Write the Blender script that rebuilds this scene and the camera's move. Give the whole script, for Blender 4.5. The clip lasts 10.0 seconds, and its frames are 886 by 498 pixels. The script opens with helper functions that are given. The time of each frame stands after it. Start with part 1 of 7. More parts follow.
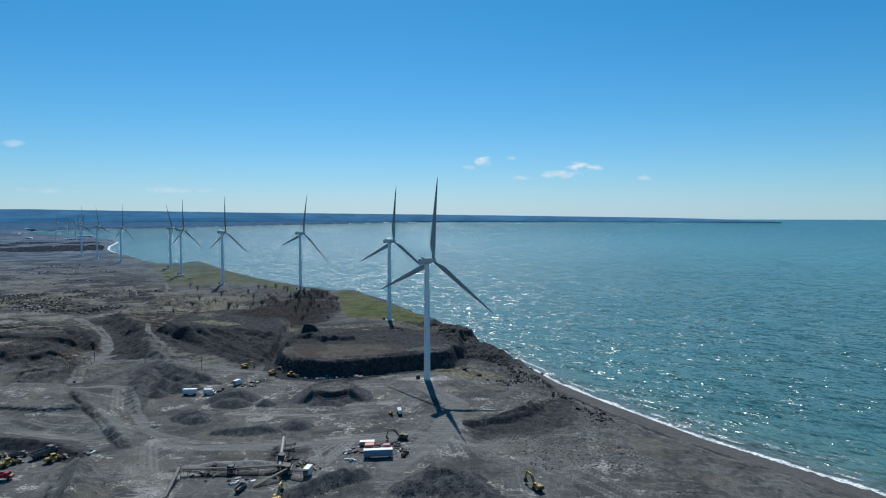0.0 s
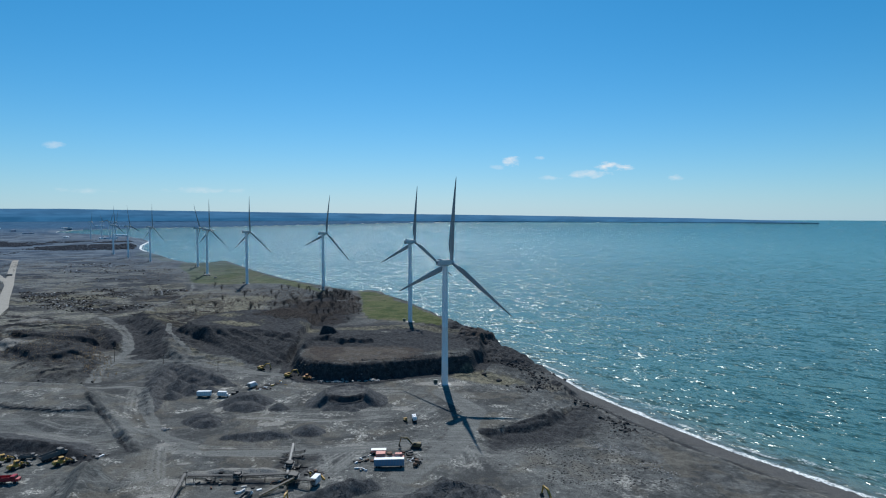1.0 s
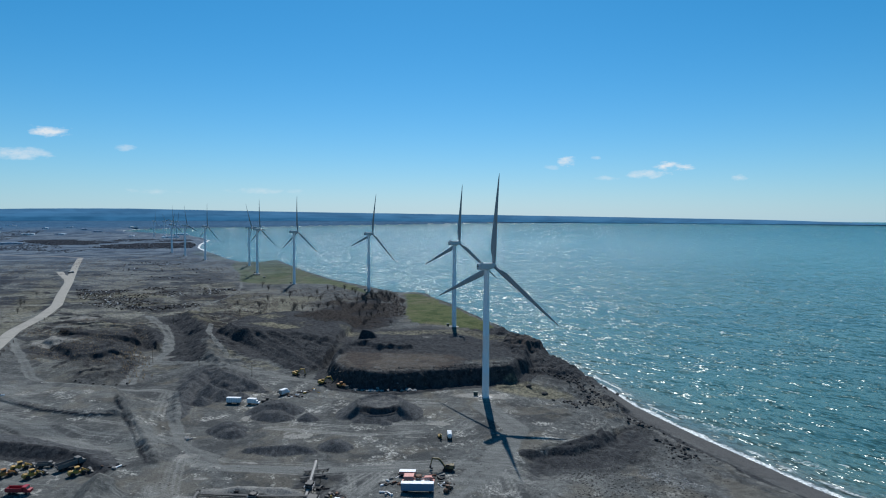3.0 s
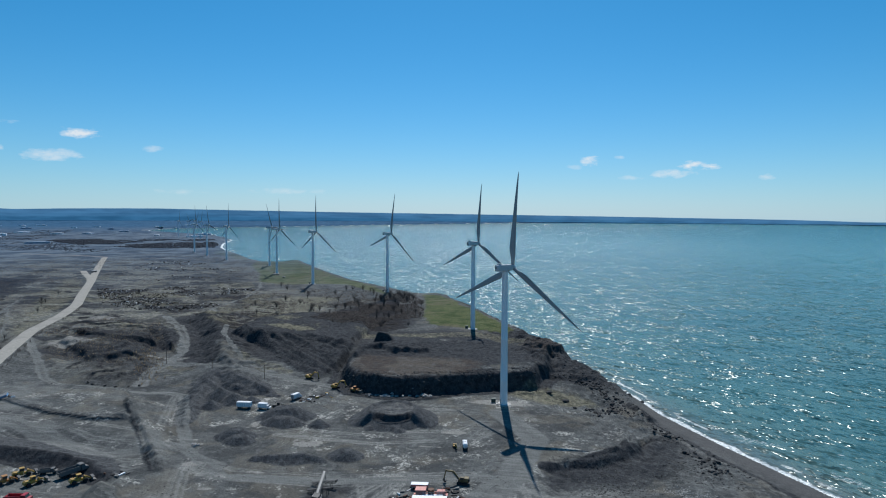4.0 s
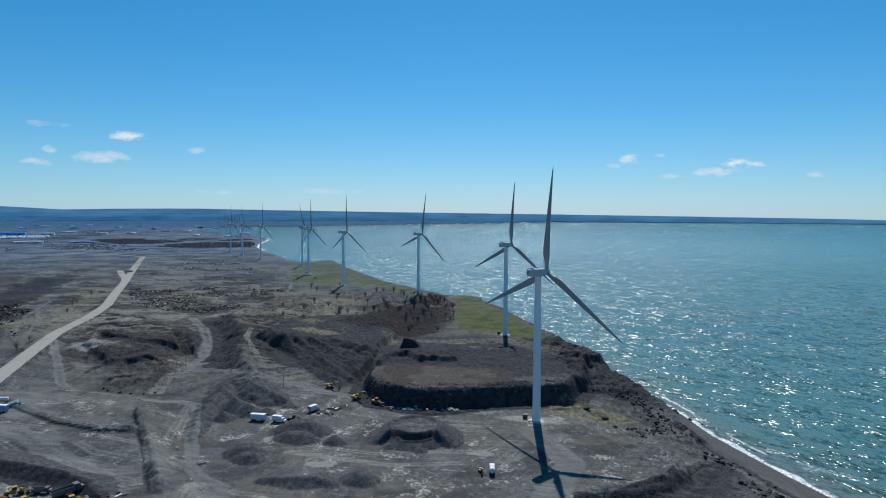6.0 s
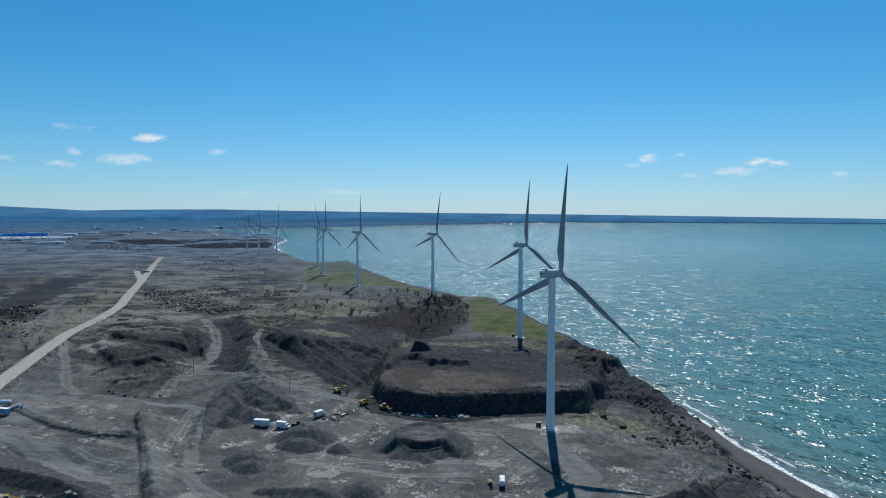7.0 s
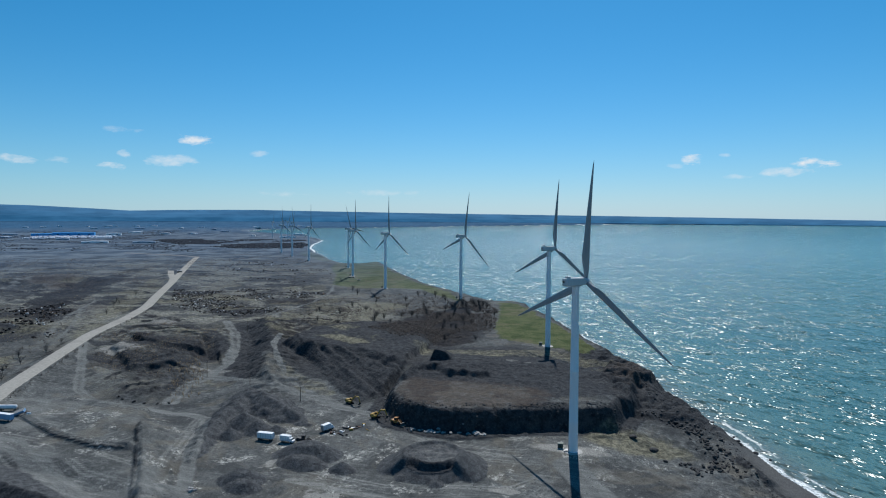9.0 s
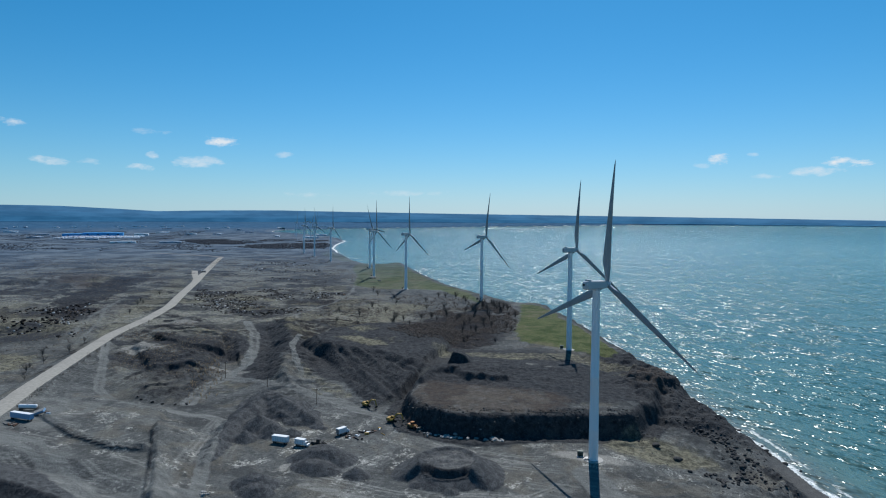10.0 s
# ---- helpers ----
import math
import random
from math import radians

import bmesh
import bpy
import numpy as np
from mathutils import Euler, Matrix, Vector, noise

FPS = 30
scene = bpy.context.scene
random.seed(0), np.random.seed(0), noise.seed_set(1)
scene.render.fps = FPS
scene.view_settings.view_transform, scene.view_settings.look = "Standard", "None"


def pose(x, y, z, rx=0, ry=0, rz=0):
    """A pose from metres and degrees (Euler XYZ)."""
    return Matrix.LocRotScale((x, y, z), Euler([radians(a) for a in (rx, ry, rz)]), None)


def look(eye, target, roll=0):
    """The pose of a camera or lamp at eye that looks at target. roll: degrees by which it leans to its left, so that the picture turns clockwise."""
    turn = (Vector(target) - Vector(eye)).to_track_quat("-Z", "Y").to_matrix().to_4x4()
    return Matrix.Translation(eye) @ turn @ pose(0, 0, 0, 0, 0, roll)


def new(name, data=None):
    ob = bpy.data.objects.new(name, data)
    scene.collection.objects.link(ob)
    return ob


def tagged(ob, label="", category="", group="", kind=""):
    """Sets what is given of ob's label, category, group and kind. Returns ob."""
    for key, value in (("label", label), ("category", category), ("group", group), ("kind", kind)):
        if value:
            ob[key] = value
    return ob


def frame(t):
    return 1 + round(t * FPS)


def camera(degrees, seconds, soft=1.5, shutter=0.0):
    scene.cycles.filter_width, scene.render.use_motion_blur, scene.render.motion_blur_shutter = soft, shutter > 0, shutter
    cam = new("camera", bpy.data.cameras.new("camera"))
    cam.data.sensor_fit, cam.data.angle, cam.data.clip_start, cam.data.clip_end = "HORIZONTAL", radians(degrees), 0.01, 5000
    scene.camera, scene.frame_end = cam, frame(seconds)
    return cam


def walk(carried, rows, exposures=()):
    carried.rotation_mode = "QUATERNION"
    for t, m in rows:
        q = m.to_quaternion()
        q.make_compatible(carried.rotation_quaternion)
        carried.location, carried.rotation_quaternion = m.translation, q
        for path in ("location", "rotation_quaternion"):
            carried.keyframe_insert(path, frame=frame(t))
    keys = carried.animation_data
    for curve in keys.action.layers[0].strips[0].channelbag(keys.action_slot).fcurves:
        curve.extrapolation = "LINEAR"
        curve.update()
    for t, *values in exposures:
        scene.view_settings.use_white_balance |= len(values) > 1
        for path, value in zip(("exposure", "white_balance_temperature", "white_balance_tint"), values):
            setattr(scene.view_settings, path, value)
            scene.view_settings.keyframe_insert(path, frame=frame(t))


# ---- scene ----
cam = camera(71.7, 10.0, 1.1)
PATH = [
    (0, (12.502, -6.757, 121.881), (12.493, -4.76, 121.773), -0.0),
    (0.5, (15.435, -1.037, 122.242), (15.382, 0.959, 122.133), 0.2),
    (1, (18.298, 4.669, 122.229), (18.199, 6.664, 122.121), 0.1),
    (1.5, (19.944, 11.562, 121.972), (19.801, 13.554, 121.864), 0.1),
    (2, (21.729, 18.183, 121.978), (21.541, 20.171, 121.87), 0.1),
    (2.5, (23.141, 24.767, 122.005), (22.909, 26.751, 121.898), 0.2),
    (4, (25.075, 45.759, 121.648), (24.733, 47.726, 121.541), 0.3),
    (4.5, (25.294, 52.633, 121.692), (24.921, 54.595, 121.585), 0.3),
    (5, (24.979, 59.58, 121.71), (24.579, 61.537, 121.602), 0.3),
    (5.5, (24.951, 66.727, 122.069), (24.522, 68.677, 121.96), 0.3),
    (7, (26.444, 88.027, 121.035), (25.928, 89.957, 120.927), 0.1),
    (7.5, (27.307, 94.121, 121.341), (26.763, 96.042, 121.233), 0.2),
    (8, (28.923, 100.341, 121.425), (28.349, 102.254, 121.318), 0.1),
    (8.5, (29.799, 106.513, 121.657), (29.199, 108.418, 121.551), 0.2),
    (9, (30.987, 112.695, 121.722), (30.355, 114.59, 121.617), 0.3),
    (9.5, (31.446, 117.444, 121.823), (30.778, 119.326, 121.718), 0.2),
    (10, (31.709, 119.363, 122.039), (31.007, 121.233, 121.935), 0.3),
]
walk(cam, [(t, look(eye, target, roll)) for t, eye, target, roll in PATH])

# ---- light ----
SUN_AZ, SUN_EL = -8.0, 50.0          # degrees from +y, and above the horizon
world = bpy.data.worlds.new("world")
scene.world = world
world.use_nodes = True
wn, wl = world.node_tree.nodes, world.node_tree.links
wn.clear()
w_out, w_bg, sky = wn.new("ShaderNodeOutputWorld"), wn.new("ShaderNodeBackground"), wn.new("ShaderNodeTexSky")
sky.sky_type, sky.sun_disc = "NISHITA", False
sky.sun_elevation, sky.sun_rotation = radians(SUN_EL), radians(SUN_AZ)
sky.altitude, sky.air_density, sky.dust_density, sky.ozone_density = 100, 1.0, 0.3, 4.0
w_bg.inputs["Strength"].default_value = 0.08


def wmath(op, a, b=0.0, c=0.0, clamp=False):
    n = wn.new("ShaderNodeMath")
    n.operation, n.use_clamp = op, clamp
    for i, v in enumerate((a, b, c)):
        if isinstance(v, bpy.types.NodeSocket):
            wl.new(v, n.inputs[i])
        else:
            n.inputs[i].default_value = v
    return n.outputs[0]


# a clear, deep blue spring sky: less red overhead than the plain model gives
w_sep, w_com = wn.new("ShaderNodeSeparateColor"), wn.new("ShaderNodeCombineColor")
wl.new(sky.outputs[0], w_sep.inputs[0])
wl.new(wmath("MULTIPLY", wmath("POWER", w_sep.outputs[0], 1.8), 0.098), w_com.inputs[0])
wl.new(wmath("MULTIPLY", w_sep.outputs[1], 0.88), w_com.inputs[1])
wl.new(wmath("MULTIPLY", w_sep.outputs[2], 1.17), w_com.inputs[2])
# small fair-weather clouds low over the horizon: degrees from +y, height, half width, half height, density
CLOUDS = [(3.5, 5.0, 1.1, 0.5, 0.9), (6.0, 5.3, 0.5, 0.2, 0.4), (2.2, 4.5, 0.8, 0.25, 0.3), (12.6, 4.45, 1.7, 0.5, 1.0), (10.2, 3.8, 2.4, 0.4, 0.6), (7.2, 3.5, 1.2, 0.25, 0.35), (17.8, 3.3, 0.7, 0.35, 0.6),
          (-41.7, 4.6, 2.4, 0.6, 0.55), (-40.3, 6.5, 1.9, 0.45, 0.9), (-45.9, 5.0, 0.6, 0.35, 0.5), (-46.7, 4.0, 1.1, 0.35, 0.7), (-53.2, 4.2, 1.5, 0.4, 0.6),
          (-56.0, 7.1, 2.2, 0.35, 0.6), (-50.4, 4.3, 0.9, 0.3, 0.4), (-35.2, 5.5, 0.9, 0.3, 0.4), (-46.0, 7.0, 1.6, 0.3, 0.3), (-24.0, 2.2, 5.0, 0.3, 0.3), (-33.0, 2.0, 2.5, 0.3, 0.3)]
w_co, w_xyz, w_noise = wn.new("ShaderNodeTexCoord"), wn.new("ShaderNodeSeparateXYZ"), wn.new("ShaderNodeTexNoise")
w_map = wn.new("ShaderNodeMapping")
w_map.inputs["Scale"].default_value = (1, 1, 2.4)
wl.new(w_co.outputs["Generated"], w_xyz.inputs[0]), wl.new(w_co.outputs["Generated"], w_map.inputs[0]), wl.new(w_map.outputs[0], w_noise.inputs["Vector"])
w_noise.inputs["Scale"].default_value, w_noise.inputs["Detail"].default_value, w_noise.inputs["Roughness"].default_value = 38, 7, 0.62
w_az = wmath("MULTIPLY", wmath("ARCTAN2", w_xyz.outputs[0], w_xyz.outputs[1]), 57.29578)
w_el = wmath("MULTIPLY", wmath("ARCSINE", w_xyz.outputs[2]), 57.29578)
w_wisp = wmath("MULTIPLY_ADD", w_noise.outputs["Fac"], 5.0, -2.5)
w_cover = None
for ca, ce, cw, ch, cd in CLOUDS:
    u = wmath("MULTIPLY", wmath("SUBTRACT", w_az, ca), 1 / cw)
    v = wmath("MULTIPLY", wmath("SUBTRACT", w_el, ce), 1 / ch)
    e = wmath("ADD", wmath("MULTIPLY", u, u), wmath("MULTIPLY", v, v))
    one = wmath("MULTIPLY", wmath("MULTIPLY", wmath("SUBTRACT", wmath("ADD", 0.75, w_wisp), e), 0.75, clamp=True), cd)
    w_cover = one if w_cover is None else wmath("MAXIMUM", w_cover, one)
w_haze = wn.new("ShaderNodeMix")
w_haze.data_type = "RGBA"
wl.new(wmath("MULTIPLY", wmath("POWER", 2.718, wmath("MULTIPLY", wmath("MAXIMUM", w_el, 0.0), -0.22)), 0.45), w_haze.inputs[0])
wl.new(w_com.outputs[0], w_haze.inputs[6])
w_haze.inputs[7].default_value = (7.2, 9.3, 11.6, 1)
w_mix = wn.new("ShaderNodeMix")
w_mix.data_type = "RGBA"
wl.new(w_cover, w_mix.inputs[0]), wl.new(w_haze.outputs[2], w_mix.inputs[6])
w_mix.inputs[7].default_value = (9.6, 10.2, 10.8, 1)
wl.new(w_mix.outputs[2], w_bg.inputs["Color"])
wl.new(w_bg.outputs[0], w_out.inputs["Surface"])
sun = new("sun", bpy.data.lights.new("sun", "SUN"))
sun.data.energy, sun.data.angle, sun.data.color = 4.5, radians(0.53), (1.0, 0.985, 0.955)
_sd = Vector((math.sin(radians(SUN_AZ)) * math.cos(radians(SUN_EL)), math.cos(radians(SUN_AZ)) * math.cos(radians(SUN_EL)), math.sin(radians(SUN_EL))))
sun.matrix_world = look(_sd * 500, (0, 0, 0))
scene.view_settings.exposure = 0.0


# ---- materials ----
class Nodes:
    """A short hand for building one node material."""

    def __init__(self, name, rough=0.8, metal=0.0, spec=0.4):
        self.mat = bpy.data.materials.new(name)
        self.mat.use_nodes = True
        self.tree = self.mat.node_tree
        self.bsdf = self.tree.nodes["Principled BSDF"]
        self.set("Roughness", rough), self.set("Metallic", metal), self.set("Specular IOR Level", spec)
        self.place = self.tree.nodes.new("ShaderNodeNewGeometry").outputs["Position"]
        self.local = self.tree.nodes.new("ShaderNodeTexCoord").outputs["Object"]

    def set(self, socket, value):
        if isinstance(value, bpy.types.NodeSocket):
            self.tree.links.new(value, self.bsdf.inputs[socket])
        else:
            self.bsdf.inputs[socket].default_value = (*value, 1) if isinstance(value, tuple) else value

    def put(self, socket, value):
        if isinstance(value, bpy.types.NodeSocket):
            self.tree.links.new(value, socket)
        else:
            socket.default_value = (*value, 1) if isinstance(value, tuple) and len(value) == 3 and socket.type == "RGBA" else value

    def noise(self, scale, detail=5, rough=0.55, coords=None, warp=0.0):
        n = self.tree.nodes.new("ShaderNodeTexNoise")
        self.put(n.inputs["Vector"], coords or self.place)
        n.inputs["Scale"].default_value, n.inputs["Detail"].default_value = scale, detail
        n.inputs["Roughness"].default_value, n.inputs["Distortion"].default_value = rough, warp
        return n.outputs["Fac"]

    def mapped(self, scale=(1, 1, 1), turn=0.0, coords=None):
        n = self.tree.nodes.new("ShaderNodeMapping")
        self.put(n.inputs["Vector"], coords or self.place)
        n.inputs["Scale"].default_value, n.inputs["Rotation"].default_value = scale, (0, 0, radians(turn))
        return n.outputs[0]

    def attr(self, name):
        n = self.tree.nodes.new("ShaderNodeAttribute")
        n.attribute_name = name
        return n.outputs["Fac"]

    def math(self, op, a, b=0.0, c=0.0, clamp=False):
        n = self.tree.nodes.new("ShaderNodeMath")
        n.operation, n.use_clamp = op, clamp
        for i, v in enumerate((a, b, c)):
            self.put(n.inputs[i], v)
        return n.outputs[0]

    def step(self, v, lo, hi):
        n = self.tree.nodes.new("ShaderNodeMapRange")
        n.interpolation_type = "SMOOTHSTEP"
        self.put(n.inputs["Value"], v)
        n.inputs["From Min"].default_value, n.inputs["From Max"].default_value = lo, hi
        return n.outputs[0]

    def mix(self, fac, a, b):
        n = self.tree.nodes.new("ShaderNodeMix")
        n.data_type = "RGBA"
        self.put(n.inputs[0], fac), self.put(n.inputs[6], a), self.put(n.inputs[7], b)
        return n.outputs[2]

    def bump(self, height, strength=0.5, distance=0.1):
        n = self.tree.nodes.new("ShaderNodeBump")
        n.inputs["Strength"].default_value, n.inputs["Distance"].default_value = strength, distance
        self.put(n.inputs["Height"], height)
        self.set("Normal", n.outputs[0])

    def isle(self):
        return self.tree.nodes.new("ShaderNodeNewGeometry").outputs["Random Per Island"]


def plain(name, colour, rough=0.6, metal=0.0, wear=0.25, scale=1.5, dirt=(0.09, 0.085, 0.08), spec=0.4):
    """Paint, steel, rubber and the like: one colour with patchy wear and dust."""
    m = Nodes(name, rough, metal, spec)
    big, fine = m.noise(scale, 4, coords=m.local), m.noise(scale * 9, 3, coords=m.local)
    shade = m.mix(m.step(fine, 0.2, 0.8), tuple(c * 0.82 for c in colour), tuple(min(1, c * 1.12) for c in colour))
    m.set("Base Color", m.mix(m.math("MULTIPLY", m.step(big, 0.42, 0.75), wear), shade, dirt))
    m.set("Roughness", m.math("MULTIPLY_ADD", fine, 0.25, rough - 0.12))
    return m.mat


def ground_material():
    m = Nodes("ground_slag", 0.95, 0, 0.05)
    n0, n1, n2, n3 = m.noise(0.012, 4), m.noise(0.05, 6, 0.62), m.noise(0.35, 6, 0.68), m.noise(2.2, 4, 0.75)
    streak = m.noise(0.16, 5, 0.6, m.mapped((0.18, 1.5, 1), 12), 1.2)
    ruts = m.noise(0.20, 5, 0.62, m.mapped((1.6, 0.15, 1), 24), 1.6)
    slag = m.mix(m.step(n1, 0.34, 0.66), (0.045, 0.048, 0.050), (0.104, 0.107, 0.108))
    slag = m.mix(m.math("MULTIPLY", m.step(n2, 0.45, 0.72), 0.6), slag, (0.200, 0.207, 0.208))
    slag = m.mix(m.math("MULTIPLY", m.step(n2, 0.46, 0.30), 0.6), slag, (0.048, 0.051, 0.055))
    wave = m.tree.nodes.new("ShaderNodeTexWave")
    m.put(wave.inputs["Vector"], m.mapped((1.0, 0.55, 1), 35))
    for key, v in (("Scale", 0.10), ("Distortion", 26.0), ("Detail", 3.0), ("Detail Scale", 0.16), ("Detail Roughness", 0.45)):
        wave.inputs[key].default_value = v
    marks = m.math("MULTIPLY", m.math("MULTIPLY", m.step(wave.outputs["Fac"], 0.70, 0.95), 0.55), m.step(m.noise(0.035, 5, 0.65), 0.52, 0.62))
    lines = m.math("MAXIMUM", m.math("MULTIPLY", m.step(streak, 0.56, 0.68), 0.6), m.math("MAXIMUM", marks, m.math("MULTIPLY", m.step(ruts, 0.58, 0.70), 0.5)))
    slag = m.mix(m.math("MULTIPLY", m.math("MULTIPLY", lines, m.math("MULTIPLY_ADD", m.attr("yard"), 0.8, 0.15)), 0.85), slag, (0.250, 0.252, 0.246))
    slag = m.mix(m.math("MULTIPLY", m.attr("yard"), 0.32), slag, m.mix(n2, (0.070, 0.073, 0.073), (0.142, 0.145, 0.142)))
    slag = m.mix(m.math("MULTIPLY", m.step(m.noise(0.022, 6, 0.66, warp=0.7), 0.50, 0.60), 0.75), slag, (0.046, 0.048, 0.051))
    slag = m.mix(m.math("MULTIPLY", m.step(m.noise(0.034, 6, 0.66, m.mapped((1, 1, 1), 75), 0.5), 0.50, 0.62), 0.6), slag, m.mix(n2, (0.078, 0.072, 0.062), (0.165, 0.152, 0.130)))
    spots = m.math("MULTIPLY", m.math("MULTIPLY", m.step(m.noise(0.06, 7, 0.8), 0.54, 0.62), m.step(m.noise(0.7, 5, 0.8), 0.42, 0.58)), m.attr("yard"))
    slag = m.mix(m.math("MULTIPLY", spots, 0.9), slag, (0.44, 0.43, 0.405))
    slag = m.mix(m.math("MULTIPLY", m.attr("ruts"), 0.75), slag, m.mix(n2, (0.17, 0.172, 0.168), (0.30, 0.298, 0.286)))
    # dark slag, also laid on as painted shade of steep faces
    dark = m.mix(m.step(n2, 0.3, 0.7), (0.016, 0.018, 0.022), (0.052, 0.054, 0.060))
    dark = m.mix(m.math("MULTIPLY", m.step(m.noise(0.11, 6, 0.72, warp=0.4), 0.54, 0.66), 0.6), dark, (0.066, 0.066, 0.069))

    def cover(name, soft, lo, hi, scale=0.25):
        return m.step(m.math("ADD", m.attr(name), m.math("MULTIPLY_ADD", m.noise(scale, 6, 0.7), soft, -soft / 2)), lo, hi)

    heap = m.mix(m.step(n2, 0.35, 0.68), (0.044, 0.046, 0.051), (0.092, 0.095, 0.100))
    heap = m.mix(m.math("MULTIPLY", m.step(n3, 0.55, 0.75), 0.5), heap, (0.15, 0.152, 0.155))
    col = m.mix(cover("pile", 0.5, 0.30, 0.55, 0.5), slag, heap)
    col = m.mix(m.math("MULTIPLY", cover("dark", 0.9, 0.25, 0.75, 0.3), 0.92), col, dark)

    soil = m.mix(n2, (0.038, 0.030, 0.026), (0.105, 0.080, 0.064))
    col = m.mix(m.math("MULTIPLY", cover("soil", 1.3, 0.35, 0.85), 0.65), col, soil)
    dry = m.mix(m.step(n2, 0.35, 0.65), (0.062, 0.060, 0.046), (0.205, 0.190, 0.142))
    col = m.mix(m.math("MULTIPLY", cover("dry", 1.3, 0.35, 0.8, 0.12), 0.9), col, dry)
    grass = m.mix(m.step(n1, 0.3, 0.7), (0.046, 0.066, 0.026), (0.086, 0.098, 0.046))
    grass = m.mix(m.math("MULTIPLY", m.step(n2, 0.45, 0.72), 0.55), grass, (0.135, 0.125, 0.068))
    grass = m.mix(m.math("MULTIPLY", m.step(m.noise(0.022, 6, 0.68), 0.50, 0.62), 0.8), grass, m.mix(n2, (0.070, 0.064, 0.042), (0.150, 0.136, 0.090)))
    grass = m.mix(m.math("MULTIPLY", m.step(m.noise(0.05, 5, 0.68), 0.50, 0.38), 0.6), grass, (0.034, 0.052, 0.020))
    col = m.mix(cover("grass", 0.9, 0.35, 0.6, 0.15), col, grass)
    # waste ground: thin tan grass, bare grey patches, low dark scrub in broken masses
    waste = m.attr("waste")
    tuft, speckle = m.noise(0.33, 6, 0.78), m.noise(0.12, 7, 0.76, m.mapped((1, 0.7, 1), 30), 0.4)
    mass = m.noise(0.018, 8, 0.70, m.mapped((0.7, 1, 1), 35), 0.5)
    tan = m.mix(m.step(tuft, 0.36, 0.64), (0.078, 0.078, 0.070), (0.275, 0.264, 0.222))
    tan = m.mix(m.step(speckle, 0.50, 0.60), tan, m.mix(m.step(tuft, 0.4, 0.6), (0.070, 0.073, 0.077), (0.215, 0.215, 0.212)))
    brush = m.mix(m.step(tuft, 0.46, 0.70), (0.012, 0.012, 0.015), (0.062, 0.054, 0.050))
    col = m.mix(m.math("MULTIPLY", m.math("MULTIPLY", m.step(mass, 0.52, 0.46), waste), 0.85), col, tan)
    col = m.mix(m.math("MULTIPLY", m.math("MULTIPLY", m.step(m.math("MULTIPLY_ADD", speckle, 0.35, mass), 0.668, 0.705), waste), 0.95), col, brush)
    col = m.mix(m.math("MULTIPLY", cover("scrub", 1.5, 0.40, 0.62, 0.09), 0.94), col, brush)
    pale = m.mix(n2, (0.15, 0.147, 0.14), (0.30, 0.29, 0.275))
    col = m.mix(cover("pale", 0.8, 0.3, 0.75), col, pale)
    track = m.mix(m.step(streak, 0.3, 0.7), (0.110, 0.113, 0.113), (0.172, 0.175, 0.172))
    col = m.mix(cover("track", 0.5, 0.25, 0.8), col, track)
    wet = m.mix(n2, (0.070, 0.070, 0.074), (0.115, 0.113, 0.113))
    col = m.mix(m.attr("wet"), col, wet)
    # blue haze of distance, painted into the ground colour
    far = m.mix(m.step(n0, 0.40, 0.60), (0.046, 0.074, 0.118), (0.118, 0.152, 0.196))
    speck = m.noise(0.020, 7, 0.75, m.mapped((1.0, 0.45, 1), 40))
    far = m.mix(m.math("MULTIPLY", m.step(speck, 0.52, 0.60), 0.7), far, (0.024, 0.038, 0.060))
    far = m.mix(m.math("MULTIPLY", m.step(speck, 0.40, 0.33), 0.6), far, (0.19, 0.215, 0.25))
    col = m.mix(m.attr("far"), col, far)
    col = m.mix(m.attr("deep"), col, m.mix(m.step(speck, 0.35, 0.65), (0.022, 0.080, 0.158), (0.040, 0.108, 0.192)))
    fleck = m.tree.nodes.new("ShaderNodeMix")
    fleck.data_type, fleck.blend_type = "RGBA", "MULTIPLY"
    fleck.inputs[0].default_value = 1.0
    grain = m.math("MULTIPLY_ADD", m.step(n3, 0.30, 0.72), 0.80, 0.60)
    m.put(fleck.inputs[6], col), m.put(fleck.inputs[7], m.mix(m.math("MULTIPLY", grain, 0.7), (0, 0, 0), (1.50, 1.53, 1.50)))
    m.set("Base Color", fleck.outputs[2])
    height = m.math("ADD", m.math("MULTIPLY", n2, 0.7), m.math("MULTIPLY", n3, 0.3))
    hummocks = m.math("MULTIPLY", m.noise(0.085, 6, 0.62, m.mapped((1, 0.8, 1), 30)), m.math("MULTIPLY_ADD", waste, 4.2, m.math("MULTIPLY", m.attr("dark"), 1.2)))
    m.bump(m.math("ADD", height, hummocks), 1.0, 1.1)
    return m.mat


